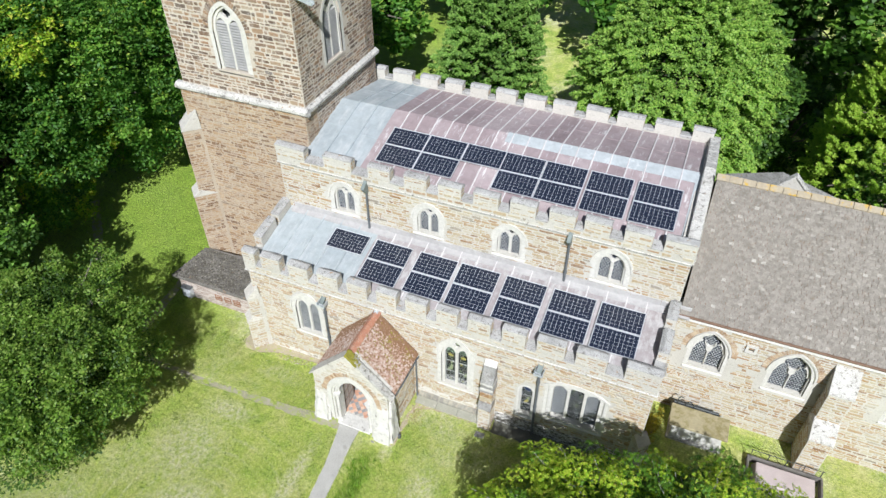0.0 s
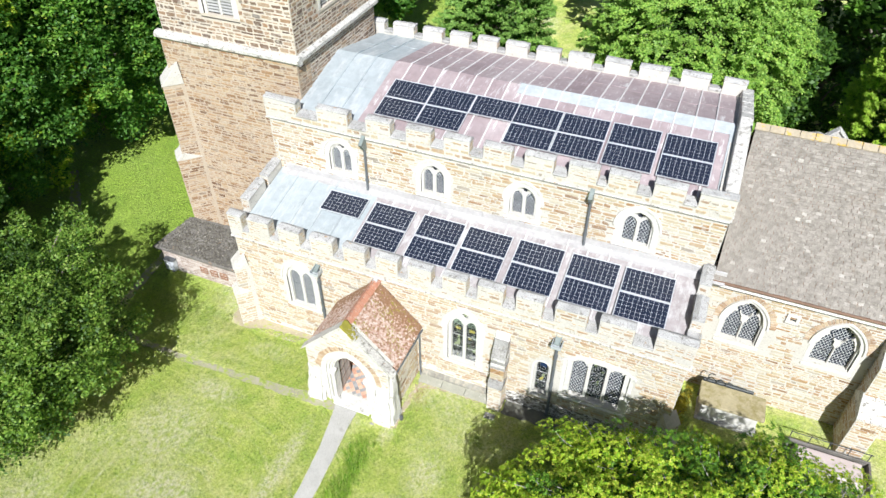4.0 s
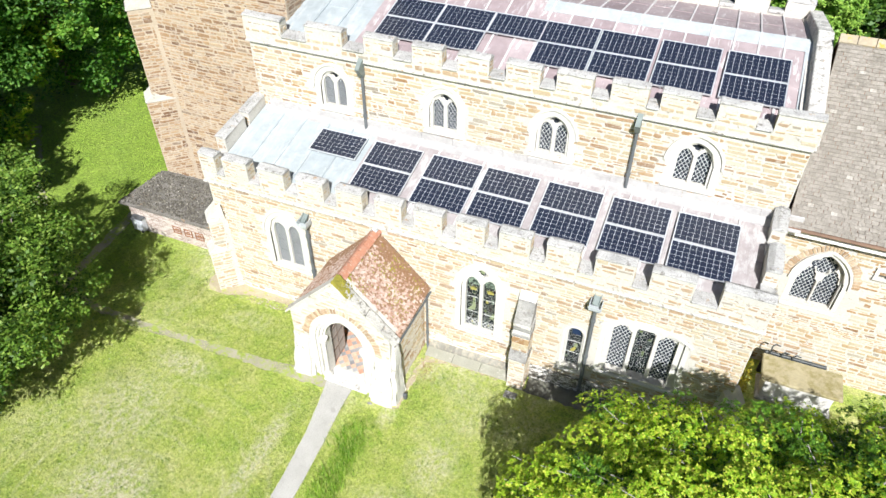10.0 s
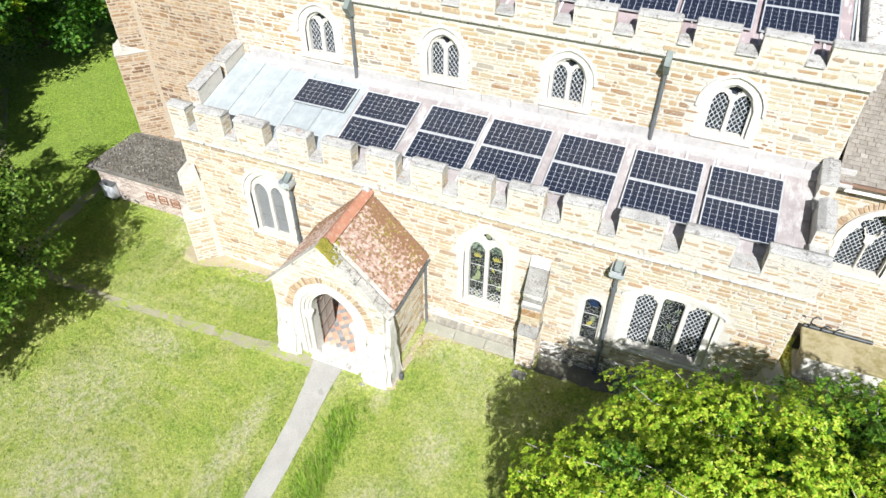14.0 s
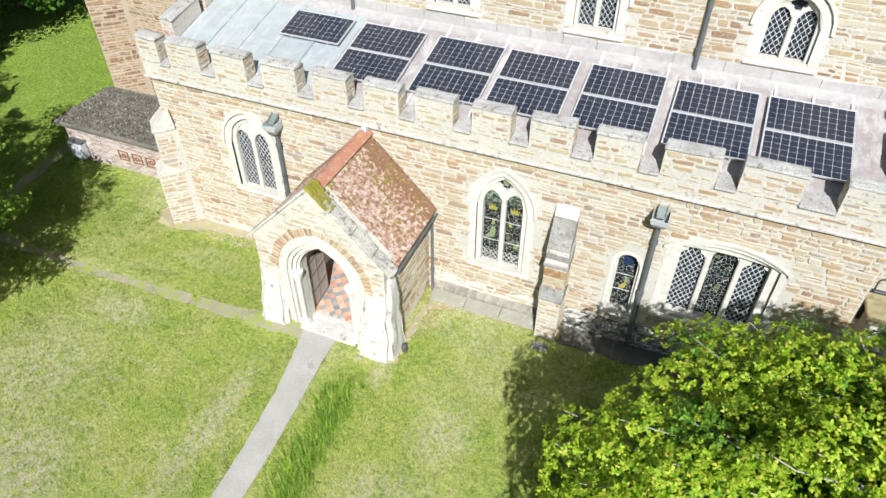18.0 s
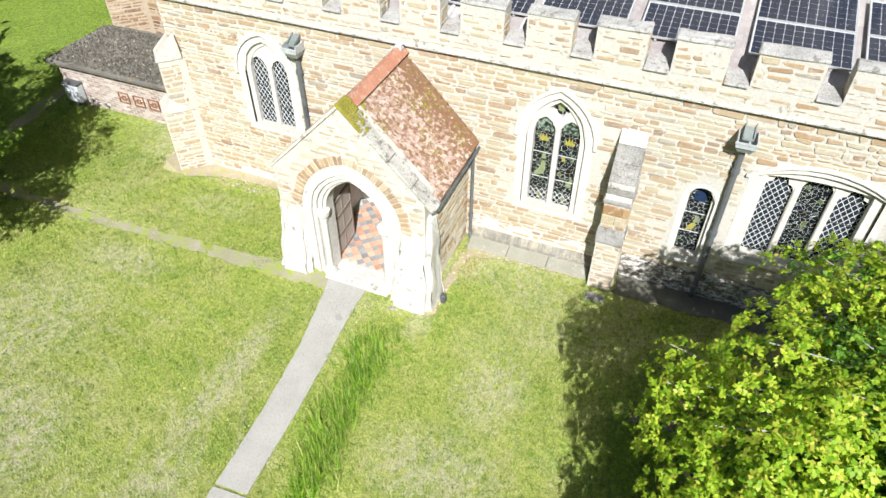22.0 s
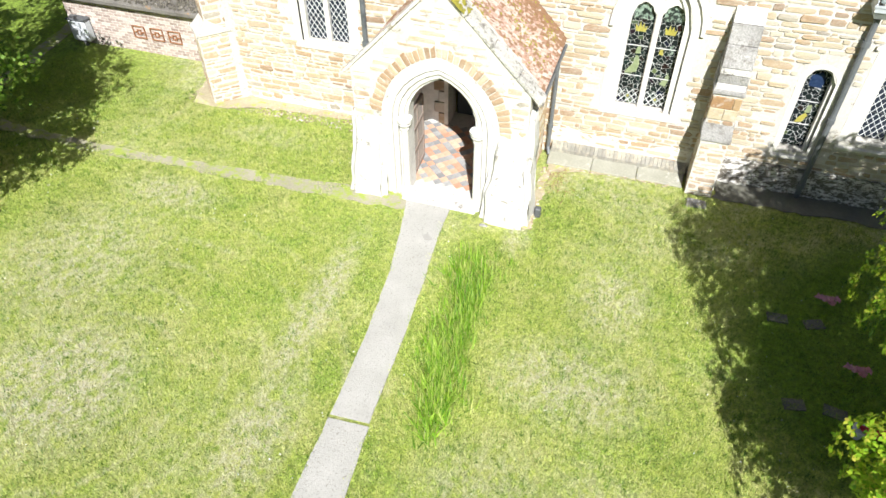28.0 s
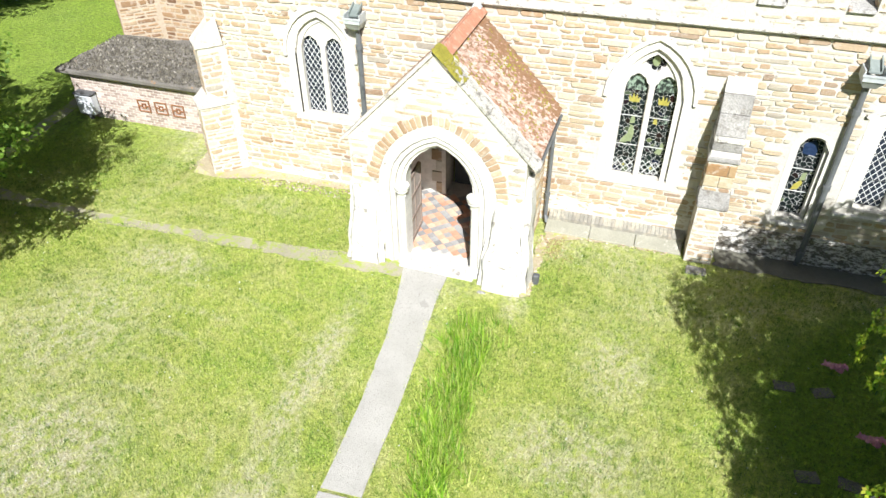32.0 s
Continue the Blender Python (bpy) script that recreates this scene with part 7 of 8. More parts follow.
# ---- brick lean-to ----
SHX0, SHX1, SHY = -14.25, -9.75, 0.85
shed = thing("boiler_house", "small pinkish brick lean-to with mossy felt roof", "outbuilding")
M_BRICK = stone_material("pink_brick", [(0.0, (0.23, 0.17, 0.15)), (0.45, (0.35, 0.28, 0.25)), (0.8, (0.43, 0.365, 0.335)), (1.0, (0.50, 0.45, 0.42))])
M_BRICK_ONE = stone_material("pink_brick_piece", [(0.0, (0.23, 0.17, 0.15)), (0.45, (0.35, 0.28, 0.25)), (0.8, (0.43, 0.365, 0.335)), (1.0, (0.50, 0.45, 0.42))], island=False)
brick_me = bpy.data.meshes.new("brick")
brick_me.from_pydata([(0, 0, 0), (0.213, 0, 0), (0.213, 0, 0.063), (0, 0, 0.063), (0.004, -0.008, 0.004), (0.209, -0.008, 0.004), (0.209, -0.008, 0.059), (0.004, -0.008, 0.059)], [], [(4, 5, 6, 7), (0, 1, 5, 4), (1, 2, 6, 5), (2, 3, 7, 6), (3, 0, 4, 7)])
brick_me.materials.append(M_BRICK_ONE)
nb = 0
part("wall", boxes((SHX0, SHX1 + 0.4, SHY, 2.9, -0.4, 1.16)), M_MORTAR, shed)
for M, a, b in ((facing(0, SHY), SHX0, SHX1 + 0.4), (facing(SHX0, 0, -90), -2.7, -SHY)):
    v, f = [], []
    rng = random.Random(91)
    z, r = -0.35, 0
    while z < 1.08:
        u = a - (0.115 if r % 2 else 0)
        while u < b:
            p, q = max(u, a) + 0.006, min(u + 0.225, b) - 0.006
            u += 0.235
            if q - p > 0.2 and M.to_3x3()[0][0] > 0.9 and nb < 300:
                ob = new("brick", brick_me)
                ob.parent = shed
                ob.matrix_local = M @ Matrix.Translation((p, 0, z))
                nb += 1
            elif q - p > 0.04:
                i = len(v)
                d = rng.uniform(0.004, 0.01)
                v += [tuple(M @ Vector(c)) for c in ((p, 0, z), (q, 0, z), (q, 0, z + 0.063), (p, 0, z + 0.063), (p + 0.004, -d, z + 0.004), (q - 0.004, -d, z + 0.004), (q - 0.004, -d, z + 0.059), (p + 0.004, -d, z + 0.059))]
                f += [(i + 4, i + 5, i + 6, i + 7), (i, i + 1, i + 5, i + 4), (i + 1, i + 2, i + 6, i + 5), (i + 2, i + 3, i + 7, i + 6), (i + 3, i, i + 4, i + 7)]
        z += 0.075
        r += 1
    tagged(raw("bricks", v, f, M_BRICK, shed), kind="stuff")
bm = bmesh.new()
hexa(bm, [(SHX0 - 0.2, SHY - 0.22, 1.16), (SHX1 + 0.75, SHY - 0.22, 1.16), (SHX1 + 0.75, 3.0, 1.36), (SHX0 + 0.3, 2.75, 1.34), (SHX0 - 0.2, SHY - 0.22, 1.24), (SHX1 + 0.75, SHY - 0.22, 1.24), (SHX1 + 0.75, 3.0, 1.46), (SHX0 + 0.3, 2.75, 1.44)])
bmesh.ops.subdivide_edges(bm, edges=bm.edges[:], cuts=24, use_grid_fill=True)
for v in bm.verts:
    if v.co.z > 1.22 and v.co.y > SHY - 0.15:
        v.co.z += 0.03 * noise.noise((v.co.x * 2.5, v.co.y * 2.5, 0)) + 0.035 * noise.noise((v.co.x * 9, v.co.y * 9, 2)) + 0.03
part("roof", bm, M_FELT, shed, "uneven grey mossy felt roof")
M_RUST = surface("rusty_iron", (0.20, 0.09, 0.045), (0.34, 0.17, 0.085), 0.9, 25, 4.0, relief=0.5)
for x in (-12.25, -11.72, -11.2):
    bm = bmesh.new()
    for a, b, c, d in ((0, 0.36, 0, 0.018), (0, 0.36, 0.31, 0.328), (0, 0.018, 0.018, 0.31), (0.342, 0.36, 0.018, 0.31), (0.12, 0.24, 0.10, 0.118), (0.12, 0.24, 0.21, 0.228), (0.12, 0.138, 0.118, 0.21), (0.222, 0.24, 0.118, 0.21), (0.018, 0.12, 0.155, 0.173), (0.24, 0.342, 0.155, 0.173)):
        box(bm, x + a, x + b, SHY - 0.045, SHY - 0.005, 0.28 + c, 0.28 + d)
    vent = tagged(part("wall_vent", bm, M_RUST, shed), "rusty iron wall vent grille")
meter = thing("meter_box", "grey plastic meter cabinet with pale label", "meter box")
M_PLASTIC = surface("dark_grey_plastic", (0.07, 0.075, 0.08), (0.11, 0.115, 0.12), 0.5, 20, 2.0, relief=0.1)
part("cabinet", boxes((-14.06, -13.54, 0.58, 0.83, 0.05, 0.6), bevel=0.03), M_BACKSHEET, meter)
part("lid", boxes((-14.08, -13.52, 0.56, 0.83, 0.6, 0.66), bevel=0.02), M_PLASTIC, meter)
part("label_plate", boxes((-13.98, -13.62, 0.565, 0.579, 0.2, 0.42)), M_BACKSHEET, meter)
part("post", boxes((-13.84, -13.76, 0.66, 0.74, -0.3, 0.05)), M_PLASTIC, meter)

# ---- paths ----
ribbon("path_main", [(-3.02, -2.62, 0.95), (-2.93, -3.4, 0.78), (-2.83, -4.1, 0.69), (-2.73, -4.8, 0.64), (-2.61, -6.1, 0.61), (-2.53, -7.76, 0.59)], M_PATH, "straight worn grey path to the porch", seed=1, rag=0.008)
M_SMUDGE = surface("dark_path_stain", (0.30, 0.285, 0.255), (0.42, 0.405, 0.37), 0.95, 60, 3.0, relief=0.6)
ribbon("path_main_far", [(-2.525, -7.81, 0.61), (-2.42, -9.5, 0.72), (-2.2, -14.0, 0.8), (-2.0, -30.0, 0.9)], M_PATH, "worn grey path leading away from the porch", seed=2, rag=0.008)
ribbon("path_side", [(-3.3, -2.95, 0.48), (-5.0, -3.08, 0.40), (-8.0, -3.2, 0.26), (-10.6, -3.3, 0.24), (-13.0, -3.2, 0.3), (-14.4, -2.8, 0.4), (-15.8, -1.7, 0.4), (-17.5, -0.3, 0.45), (-20.2, 1.4, 0.5), (-24.0, 5.0, 0.5)], M_PATH_OLD, "narrow overgrown grey side path across the lawn", seed=3, rag=0.05, lift=0.015)


ribbon("path_branch", [(-14.3, -2.62, 0.36), (-14.6, -1.0, 0.38), (-14.85, 0.5, 0.42), (-15.1, 3.0, 0.45)], M_PATH_OLD, "narrow overgrown branch path past the lean-to", seed=4, rag=0.05, lift=0.015)


# ---- porch floor, dark doorway panel, gate, back wall ----
floor_p = tagged(part("floor_porch", boxes((PX - PW + 0.34, PX + PW - 0.34, PY + 0.02, AY + 0.5, -0.3, 0.03)), M_MORTAR), "red and black quarry tiled porch floor", "floor", kind="structure")
M_TILE_RED = stone_material("red_quarry_tile", [(0.0, (0.46, 0.25, 0.17)), (0.5, (0.58, 0.35, 0.25)), (1.0, (0.64, 0.45, 0.34))], 0.6, island=False, wash=0.0)
M_TILE_BLK = stone_material("black_quarry_tile", [(0.0, (0.22, 0.222, 0.225)), (1.0, (0.36, 0.36, 0.355))], 0.6, island=False, wash=0.0)


def quarry_blank(mat, w, d):
    bm = bmesh.new()
    box(bm, -w / 2, w / 2, -d / 2, d / 2, 0, 0.012, 0.003)
    me = bpy.data.meshes.new("floor_tile")
    bm.to_mesh(me)
    bm.free()
    me.materials.append(mat)
    return me


q_red, q_blk = quarry_blank(M_TILE_RED, 0.147, 0.147), quarry_blank(M_TILE_BLK, 0.147, 0.147)
turn45 = Matrix.Rotation(radians(45), 4, "Z")
for i in range(-17, 18):
    for j in range(-17, 18):
        c = turn45 @ Vector((i * 0.151, j * 0.151, 0))
        if abs(c.x) < PW - 0.44 and -1.13 < c.y < 0.93:
            ob = new("floor_tile", q_blk if j % 4 == 0 and i % 4 != 3 or i % 4 == 3 and j % 4 != 0 or i % 4 == 1 and j % 4 == 2 else q_red)
            ob.parent = floor_p
            ob.matrix_local = Matrix.Translation((PX + c.x, -1.15 + c.y, 0.031)) @ turn45
tagged(part("trim_porch_threshold", boxes((PX - 0.72, PX + 0.76, PY - 0.16, PY + 0.44, -0.25, 0.045), bevel=0.02), M_LIMEWASH), "worn pale stone threshold of the porch", "threshold", kind="structure")
for nm, x0, x1 in (("wall_porch_lining_west", PX - PW + 0.335, PX - PW + 0.365), ("wall_porch_lining_east", PX + PW - 0.365, PX + PW - 0.335)):
    tagged(part(nm, boxes((x0, x1, PY + 0.5, AY, -0.2, 2.4)), M_PLASTER), "white plastered inside of the porch", "wall", kind="structure")
tagged(part("wall_porch_lining_back", wall_mesh(facing(0, AY - 0.04), PX - 1.24, PX + 1.24, -0.2, lambda u: 3.88 - 1.02 * abs(u - PX), 0.03, [aisle_door]), M_PLASTER), "white plastered back of the porch", "wall", kind="structure")
part_ = band(jamb_line(aisle_door, -0.02), jamb_line(aisle_door, 0.07), facing(0, AY - 0.04), -0.06, 0.3)
tagged(part("trim_inner_doorway", part_, M_DRESSED), "pale stone frame of the inner doorway", "door frame", kind="structure")
# Near-black panel: the unlit church interior put into its colour.
tagged(part("dark_doorway_panel", boxes((aisle_door.u - 0.56, aisle_door.u + 0.56, AY + 0.46, AY + 0.52, -0.3, 2.3)), M_IRON), "near-black panel painted for the unlit interior beyond the doorway", "door", kind="structure")
jambs = thing("trim_inner_jambs", "tan and pale jamb stones beside the inner doorway", "door frame", kind="structure")
rng = random.Random(74)
for k in range(6):
    for s in (-1, 1):
        w = 0.30 if k % 2 else 0.2
        x = aisle_door.u + s * (0.63 + w / 2)
        part("jamb_stone", boxes((x - w / 2, x + w / 2, AY - 0.078, AY - 0.03, 0.05 + k * 0.27, 0.30 + k * 0.27), bevel=0.01), (M_VOUSS, M_STONE_WASH_ONE, M_DRESSED)[(k + (s > 0)) % 3], jambs)
leaf = thing("porch_gate", "open weathered oak gate with panels inside the porch arch", "gate")
LM = Matrix.Translation((PX - 0.70, PY + 0.44, 0.06)) @ Matrix.Rotation(radians(94), 4, "Z")
M_OAK_GREY = surface("grey_brown_oak", (0.20, 0.15, 0.12), (0.33, 0.27, 0.225), 0.85, 12, 2.0, stretch=(1, 1, 0.15), relief=0.4)
M_OAK_PALE = surface("silvered_oak", (0.34, 0.29, 0.25), (0.50, 0.44, 0.39), 0.85, 12, 2.0, stretch=(1, 1, 0.15), relief=0.4)
for r in ((0, 0.06, -0.025, 0.025, 0.0, 1.75), (0.80, 0.86, -0.025, 0.025, 0.0, 1.45), (0.41, 0.45, -0.022, 0.022, 0.09, 1.5)):
    part("stile", boxes(r, M=LM, bevel=0.006), M_OAK_GREY, leaf)
for z in (0.0, 0.48, 0.98, 1.42):
    part("rail", boxes((0.06, 0.80, -0.026, 0.026, z, z + 0.08), M=LM, bevel=0.006), M_OAK_GREY, leaf)
for k in range(2):
    for z in (0.08, 0.56, 1.06):
        part("panel", boxes((0.065 + k * 0.39, 0.405 + k * 0.39, -0.010, 0.010, z, z + 0.40 - 0.04 * (z > 1)), M=LM, bevel=0.004), M_OAK_PALE, leaf)
# porch eaves pipe
dp = thing("downpipe", "dark iron drainpipe in the corner of the porch", "drainpipe", "drainpipes on the church walls")
bm = bmesh.new()
tube(bm, (PX + 1.64, AY - 0.12, 2.27), (PX + 1.64, AY - 0.12, -0.05), 0.04, seg=8)
tube(bm, (PX + 1.64, AY - 0.12, -0.03), (PX + 1.70, AY - 0.22, -0.15), 0.045, seg=8)
part("pipe", bm, M_PIPE, dp)
for z in (0.45, 2.2):
    bm = bmesh.new()
    tube(bm, (PX + 1.64, AY - 0.12, z), (PX + 1.64, AY - 0.12, z + 0.09), 0.056, seg=10)
    part("collar", bm, M_PIPE, dp)
bm = bmesh.new()
tube(bm, (PX + 1.735, PY + 0.32, 2.30), (PX + 1.735, AY - 0.02, 2.27), 0.032, seg=8)
part("gutter_channel", bm, M_PIPE, dp)

# ---- wall foot: brick apron, soil, flaking limewash ----
apron = thing("trim_brick_apron", "sloping grey brick apron along the wall foot", "plinth", kind="structure")
for k in range(34):
    a = -1.10 + k * 0.0815
    bm = bmesh.new()
    hexa(bm, [(a + 0.003, AY - 0.20, -0.12), (a + 0.079, AY - 0.20, -0.12), (a + 0.079, AY + 0.01, -0.12), (a + 0.003, AY + 0.01, -0.12), (a + 0.003, AY - 0.19, 0.005), (a + 0.079, AY - 0.19, 0.005), (a + 0.079, AY - 0.02, 0.10), (a + 0.003, AY - 0.02, 0.10)])
    part("brick", bm, M_GREYSTONE, apron)
M_SLAB = surface("mossy_grey_concrete", (0.23, 0.225, 0.17), (0.36, 0.35, 0.29), 0.95, 30, 1.3, stain=(0.50, 0.48, 0.42), stain_at=(0.56, 0.68), stain_scale=3.0, relief=0.5)
for k in range(3):
    a, b = -1.12 + k * 0.93, -1.12 + k * 0.93 + 0.92
    bm = bmesh.new()
    hexa(bm, [(a, AY - 0.52, -0.4), (b, AY - 0.52, -0.4), (b, AY, -0.4), (a, AY, -0.4), (a, AY - 0.50, -0.155), (b, AY - 0.50, -0.15), (b, AY - 0.1, -0.04), (a, AY - 0.1, -0.04)])
    part("slab", rough(bevelled(bm, 0.012), 0.01, 3, seed=k), M_SLAB, apron)
M_FLAKE = surface("flaking_limewash", (0.55, 0.53, 0.49), (0.74, 0.72, 0.68), 0.9, 12, 1.5, stain=(0.14, 0.125, 0.10), stain_at=(0.45, 0.53), stain_scale=8.0, stain_stretch=(1.0, 1.0, 2.0), relief=0.8)
bm = bmesh.new()
for a, b in ((2.25, AX1 - 0.6),):
    box(bm, a, b, AY - 0.045, AY + 0.01, -0.4, 0.42)
tagged(part("trim_wall_foot", bevelled(bm, 0.012), M_FLAKE), "flaking limewashed foot of the aisle wall", "plinth", kind="structure")
M_WASHBAND = surface("patchy_limewash", (0.54, 0.51, 0.45), (0.68, 0.655, 0.60), 0.9, 12, 1.5, stain=(0.36, 0.285, 0.18), stain_at=(0.56, 0.60), stain_scale=4.2, stain_stretch=(1.0, 1.0, 2.4), relief=0.8)
tagged(part("trim_wall_foot_middle", wall_mesh(facing(0, AY - 0.018), -1.2, 1.95, 0.0, lambda u: 0.40 + 0.17 * noise.noise((u * 1.7, 3.0, 0)) + 0.06 * noise.noise((u * 7.0, 1.0, 0)), 0.02), M_WASHBAND), "patchy limewash along the foot of the aisle wall", "plinth", kind="structure")
bm = wall_mesh(facing(0, AY - 0.018), AX0 + 0.5, PX - PW - 0.1, -0.4, lambda u: 0.0 + 0.16 * noise.noise((u * 1.3, 8.0, 0)) + 0.06 * noise.noise((u * 6.0, 1.0, 0)), 0.02)
tagged(part("trim_wall_foot_west", bm, M_WASHBAND), "pale mortared foot of the aisle wall", "plinth", kind="structure")
M_GULLY = surface("dark_gully_earth", (0.10, 0.10, 0.075), (0.18, 0.175, 0.14), 0.9, 12, 1.2, relief=0.6)


def patch(name, label, mat, pts, lift, seed, category="soil"):
    """A ragged flat patch of ground cover inside an outline."""
    rng = random.Random(seed)
    out = []
    for (x0, y0), (x1, y1) in zip(pts, pts[1:] + pts[:1]):
        n = max(2, int(math.hypot(x1 - x0, y1 - y0) / 0.18))
        for k in range(n):
            out.append((x0 + (x1 - x0) * k / n + rng.uniform(-0.06, 0.06), y0 + (y1 - y0) * k / n + rng.uniform(-0.06, 0.06)))
    bm = bmesh.new()
    bm.faces.new([bm.verts.new((x, y, height(x, y) + lift)) for x, y in out])
    bmesh.ops.triangulate(bm, faces=bm.faces[:])
    bmesh.ops.recalc_face_normals(bm, faces=bm.faces[:])
    return tagged(part(name, bm, mat), label, category, kind="structure")


patch("ground_soil_west", "dry bare soil along the wall foot", M_SOIL, [(-9.85, 0.3), (-9.6, -0.8), (-8.7, -0.86), (-7.8, -0.5), (-6.2, -0.42), (-4.5, -0.4), (-4.5, -0.05), (-8.4, 0.0)], 0.02, 1)
patch("ground_soil_east", "dry bare soil beside the porch", M_SOIL, [(-1.15, -3.1), (-0.98, -3.0), (-1.0, -2.4), (-0.95, -1.0), (-0.4, -0.72), (1.4, -0.68), (1.4, -0.5), (-1.1, -0.4)], 0.02, 2)
patch("ground_gully", "dark earth gully along the wall foot", M_GULLY, [(2.3, -0.15), (2.3, -0.85), (4.5, -0.8), (7.0, -0.75), (7.0, -0.15)], 0.025, 3)
patch("path_stain", "small dark stain on the path before the porch", M_SMUDGE, [(-2.77, -3.84), (-2.68, -3.87), (-2.64, -3.79), (-2.70, -3.73), (-2.77, -3.77)], 0.027, 8, "stain")
bits = thing("loose_stone", "small grey stone block lying by the buttress", "stone")
part("block", rough(boxes((1.75, 2.15, -1.3, -1.0, -0.28, -0.1), bevel=0.03), 0.02, 3), M_WEATHER, bits)
bits = thing("loose_stone", "broken pale stones at the porch foot", "stone")
part("block", rough(boxes((-1.92, -1.72, -3.2, -3.1, -0.1, 0.0), bevel=0.03), 0.03, 3), M_WEATHER, bits)
lamp = thing("ground_lamp", "small black lamp on the ground beside the porch", "lamp")
part("housing", boxes((-0.98, -0.86, -2.62, -2.5, -0.1, 0.18), bevel=0.02), M_PLASTIC, lamp)
sill = thing("stone_slab", "pale stone slab leaning on the wall foot", "stone")
part("block", rough(boxes((-5.3, -4.5, -0.55, -0.25, -0.3, 0.1), bevel=0.04), 0.02, 3), M_DRESSED, sill)


# crumbs of stone and dead leaves on the bare soil
M_CRUMB = stone_material("soil_crumb", [(0.0, (0.20, 0.13, 0.08)), (0.4, (0.36, 0.29, 0.20)), (0.8, (0.52, 0.46, 0.36)), (1.0, (0.64, 0.60, 0.52))], wash=0.0)
rng = np.random.default_rng(41)
v, f = [], []
for k in range(1500):
    if k % 3:
        x, y = rng.uniform(-9.7, -4.4), rng.uniform(-0.85, -0.2)
    else:
        x, y = rng.uniform(-1.1, 1.4), rng.uniform(-0.75, -0.5)
        if k % 2:
            x, y = rng.uniform(-1.15, -0.95), rng.uniform(-3.0, -0.8)
    z, r = height(x, y) + 0.015, rng.uniform(0.006, 0.028)
    i = len(v)
    v += [(x + math.cos(a * math.tau / 5) * r * rng.uniform(0.7, 1.3), y + math.sin(a * math.tau / 5) * r, z) for a in range(5)] + [(x, y, z + r * 0.7)]
    f += [(i + a, i + (a + 1) % 5, i + 5) for a in range(5)]
tagged(raw("soil_crumbs", v, f, M_CRUMB), "crumbs of stone and dead leaves on the bare soil", "litter", kind="stuff")


# ---- grass ----
def blades(name, label, pts, size, wide, mat, seed, lean=0.5, curve=0.0):
    rng = np.random.default_rng(seed)
    p = np.array(pts)
    n = len(p)
    a = rng.random(n) * math.tau
    d = np.stack([np.cos(a), np.sin(a), np.zeros(n)], 1)
    s = np.stack([-np.sin(a), np.cos(a), np.zeros(n)], 1)
    h = size * (0.5 + rng.random((n, 1)))
    l = lean * rng.random((n, 1))
    tip = p + d * h * l + np.array((0, 0, 1)) * h * np.sqrt(np.maximum(1 - l * l, 0.1))
    w = wide * (0.6 + 0.8 * rng.random((n, 1)))
    q = np.stack([p - s * w / 2, p + s * w / 2, tip], 1).reshape(-1, 3)
    me = bpy.data.meshes.new(name)
    me.vertices.add(len(q))
    me.vertices.foreach_set("co", q.astype(np.float32).ravel())
    me.loops.add(3 * n)
    me.loops.foreach_set("vertex_index", np.arange(3 * n, dtype=np.int32))
    me.polygons.add(n)
    me.polygons.foreach_set("loop_start", np.arange(0, 3 * n, 3, dtype=np.int32))
    me.update()
    me.materials.append(mat)
    return tagged(new(name, me), label, "grass", kind="stuff")


def on_path(x, y):
    if abs(x + 2.7) < 0.75 and y < -2.5:
        c = float(np.interp(-y, (2.6, 3.4, 4.8, 6.1, 7.8, 9.5, 14.0), (-3.0, -2.95, -2.73, -2.61, -2.53, -2.42, -2.2)))
        w = 0.285 if y < -4.2 else 0.34
        return abs(x - c) < w + 0.03 * math.sin(y * 9.0) * math.sin(y * 4.1)
    return -16 < x < -3.2 and abs(y + 3.15) < 0.16 and math.sin(x * 7.1) * math.sin(x * 2.3 + 1) < 0.35


rng = np.random.default_rng(5)
pts = []
while len(pts) < 300000:
    x, y = rng.uniform(-14, 6), rng.uniform(-11, 0.3)
    if y > (-0.42 if -8.0 < x < -4.6 else -0.8) and x > -9.4 or y > -3.3 and -4.6 < x < -0.9 or y > -0.9 and x > -10.4:
        continue
    if on_path(x, y):
        continue
    pts.append((x, y, height(x, y) - 0.005))
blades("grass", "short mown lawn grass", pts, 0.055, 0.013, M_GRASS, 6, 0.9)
pts = []
for k in range(15000):
    cx, cy = rng.uniform(-14, 6), rng.uniform(-12.5, -0.4)
    if cy > -3.4 and -4.7 < cx < -0.9 or cy > -1.0 and cx > -9.4 or on_path(cx, cy):
        continue
    r = rng.uniform(0.015, 0.05)
    for _ in range(9):
        x, y = cx + rng.normal() * r, cy + rng.normal() * r
        if not on_path(x, y):
            pts.append((x, y, height(x, y) - 0.005))
blades("grass", "coarse greener tufts in the lawn", pts, 0.055, 0.013, M_GRASS_TUFT, 9, 0.95)
pts, late = [], []
for k in range(230):
    f = rng.random()
    cx = -1.58 - 0.14 * math.sin(f * 3.2) + 0.22 * f + rng.normal() * (0.13 + 0.10 * (1 - f))
    cy = -3.9 - 3.75 * f + rng.normal() * 0.08
    r = rng.uniform(0.025, 0.09)
    for _ in range(int(rng.uniform(6, 30))):
        x, y = cx + rng.normal() * r, cy + rng.normal() * r
        (pts if rng.random() < 0.72 else late).append((x, y, height(x, y)))
blades("grass", "strip of tall uncut grass beside the path", pts, 0.25, 0.02, M_GRASS_TALL, 7, 0.9)
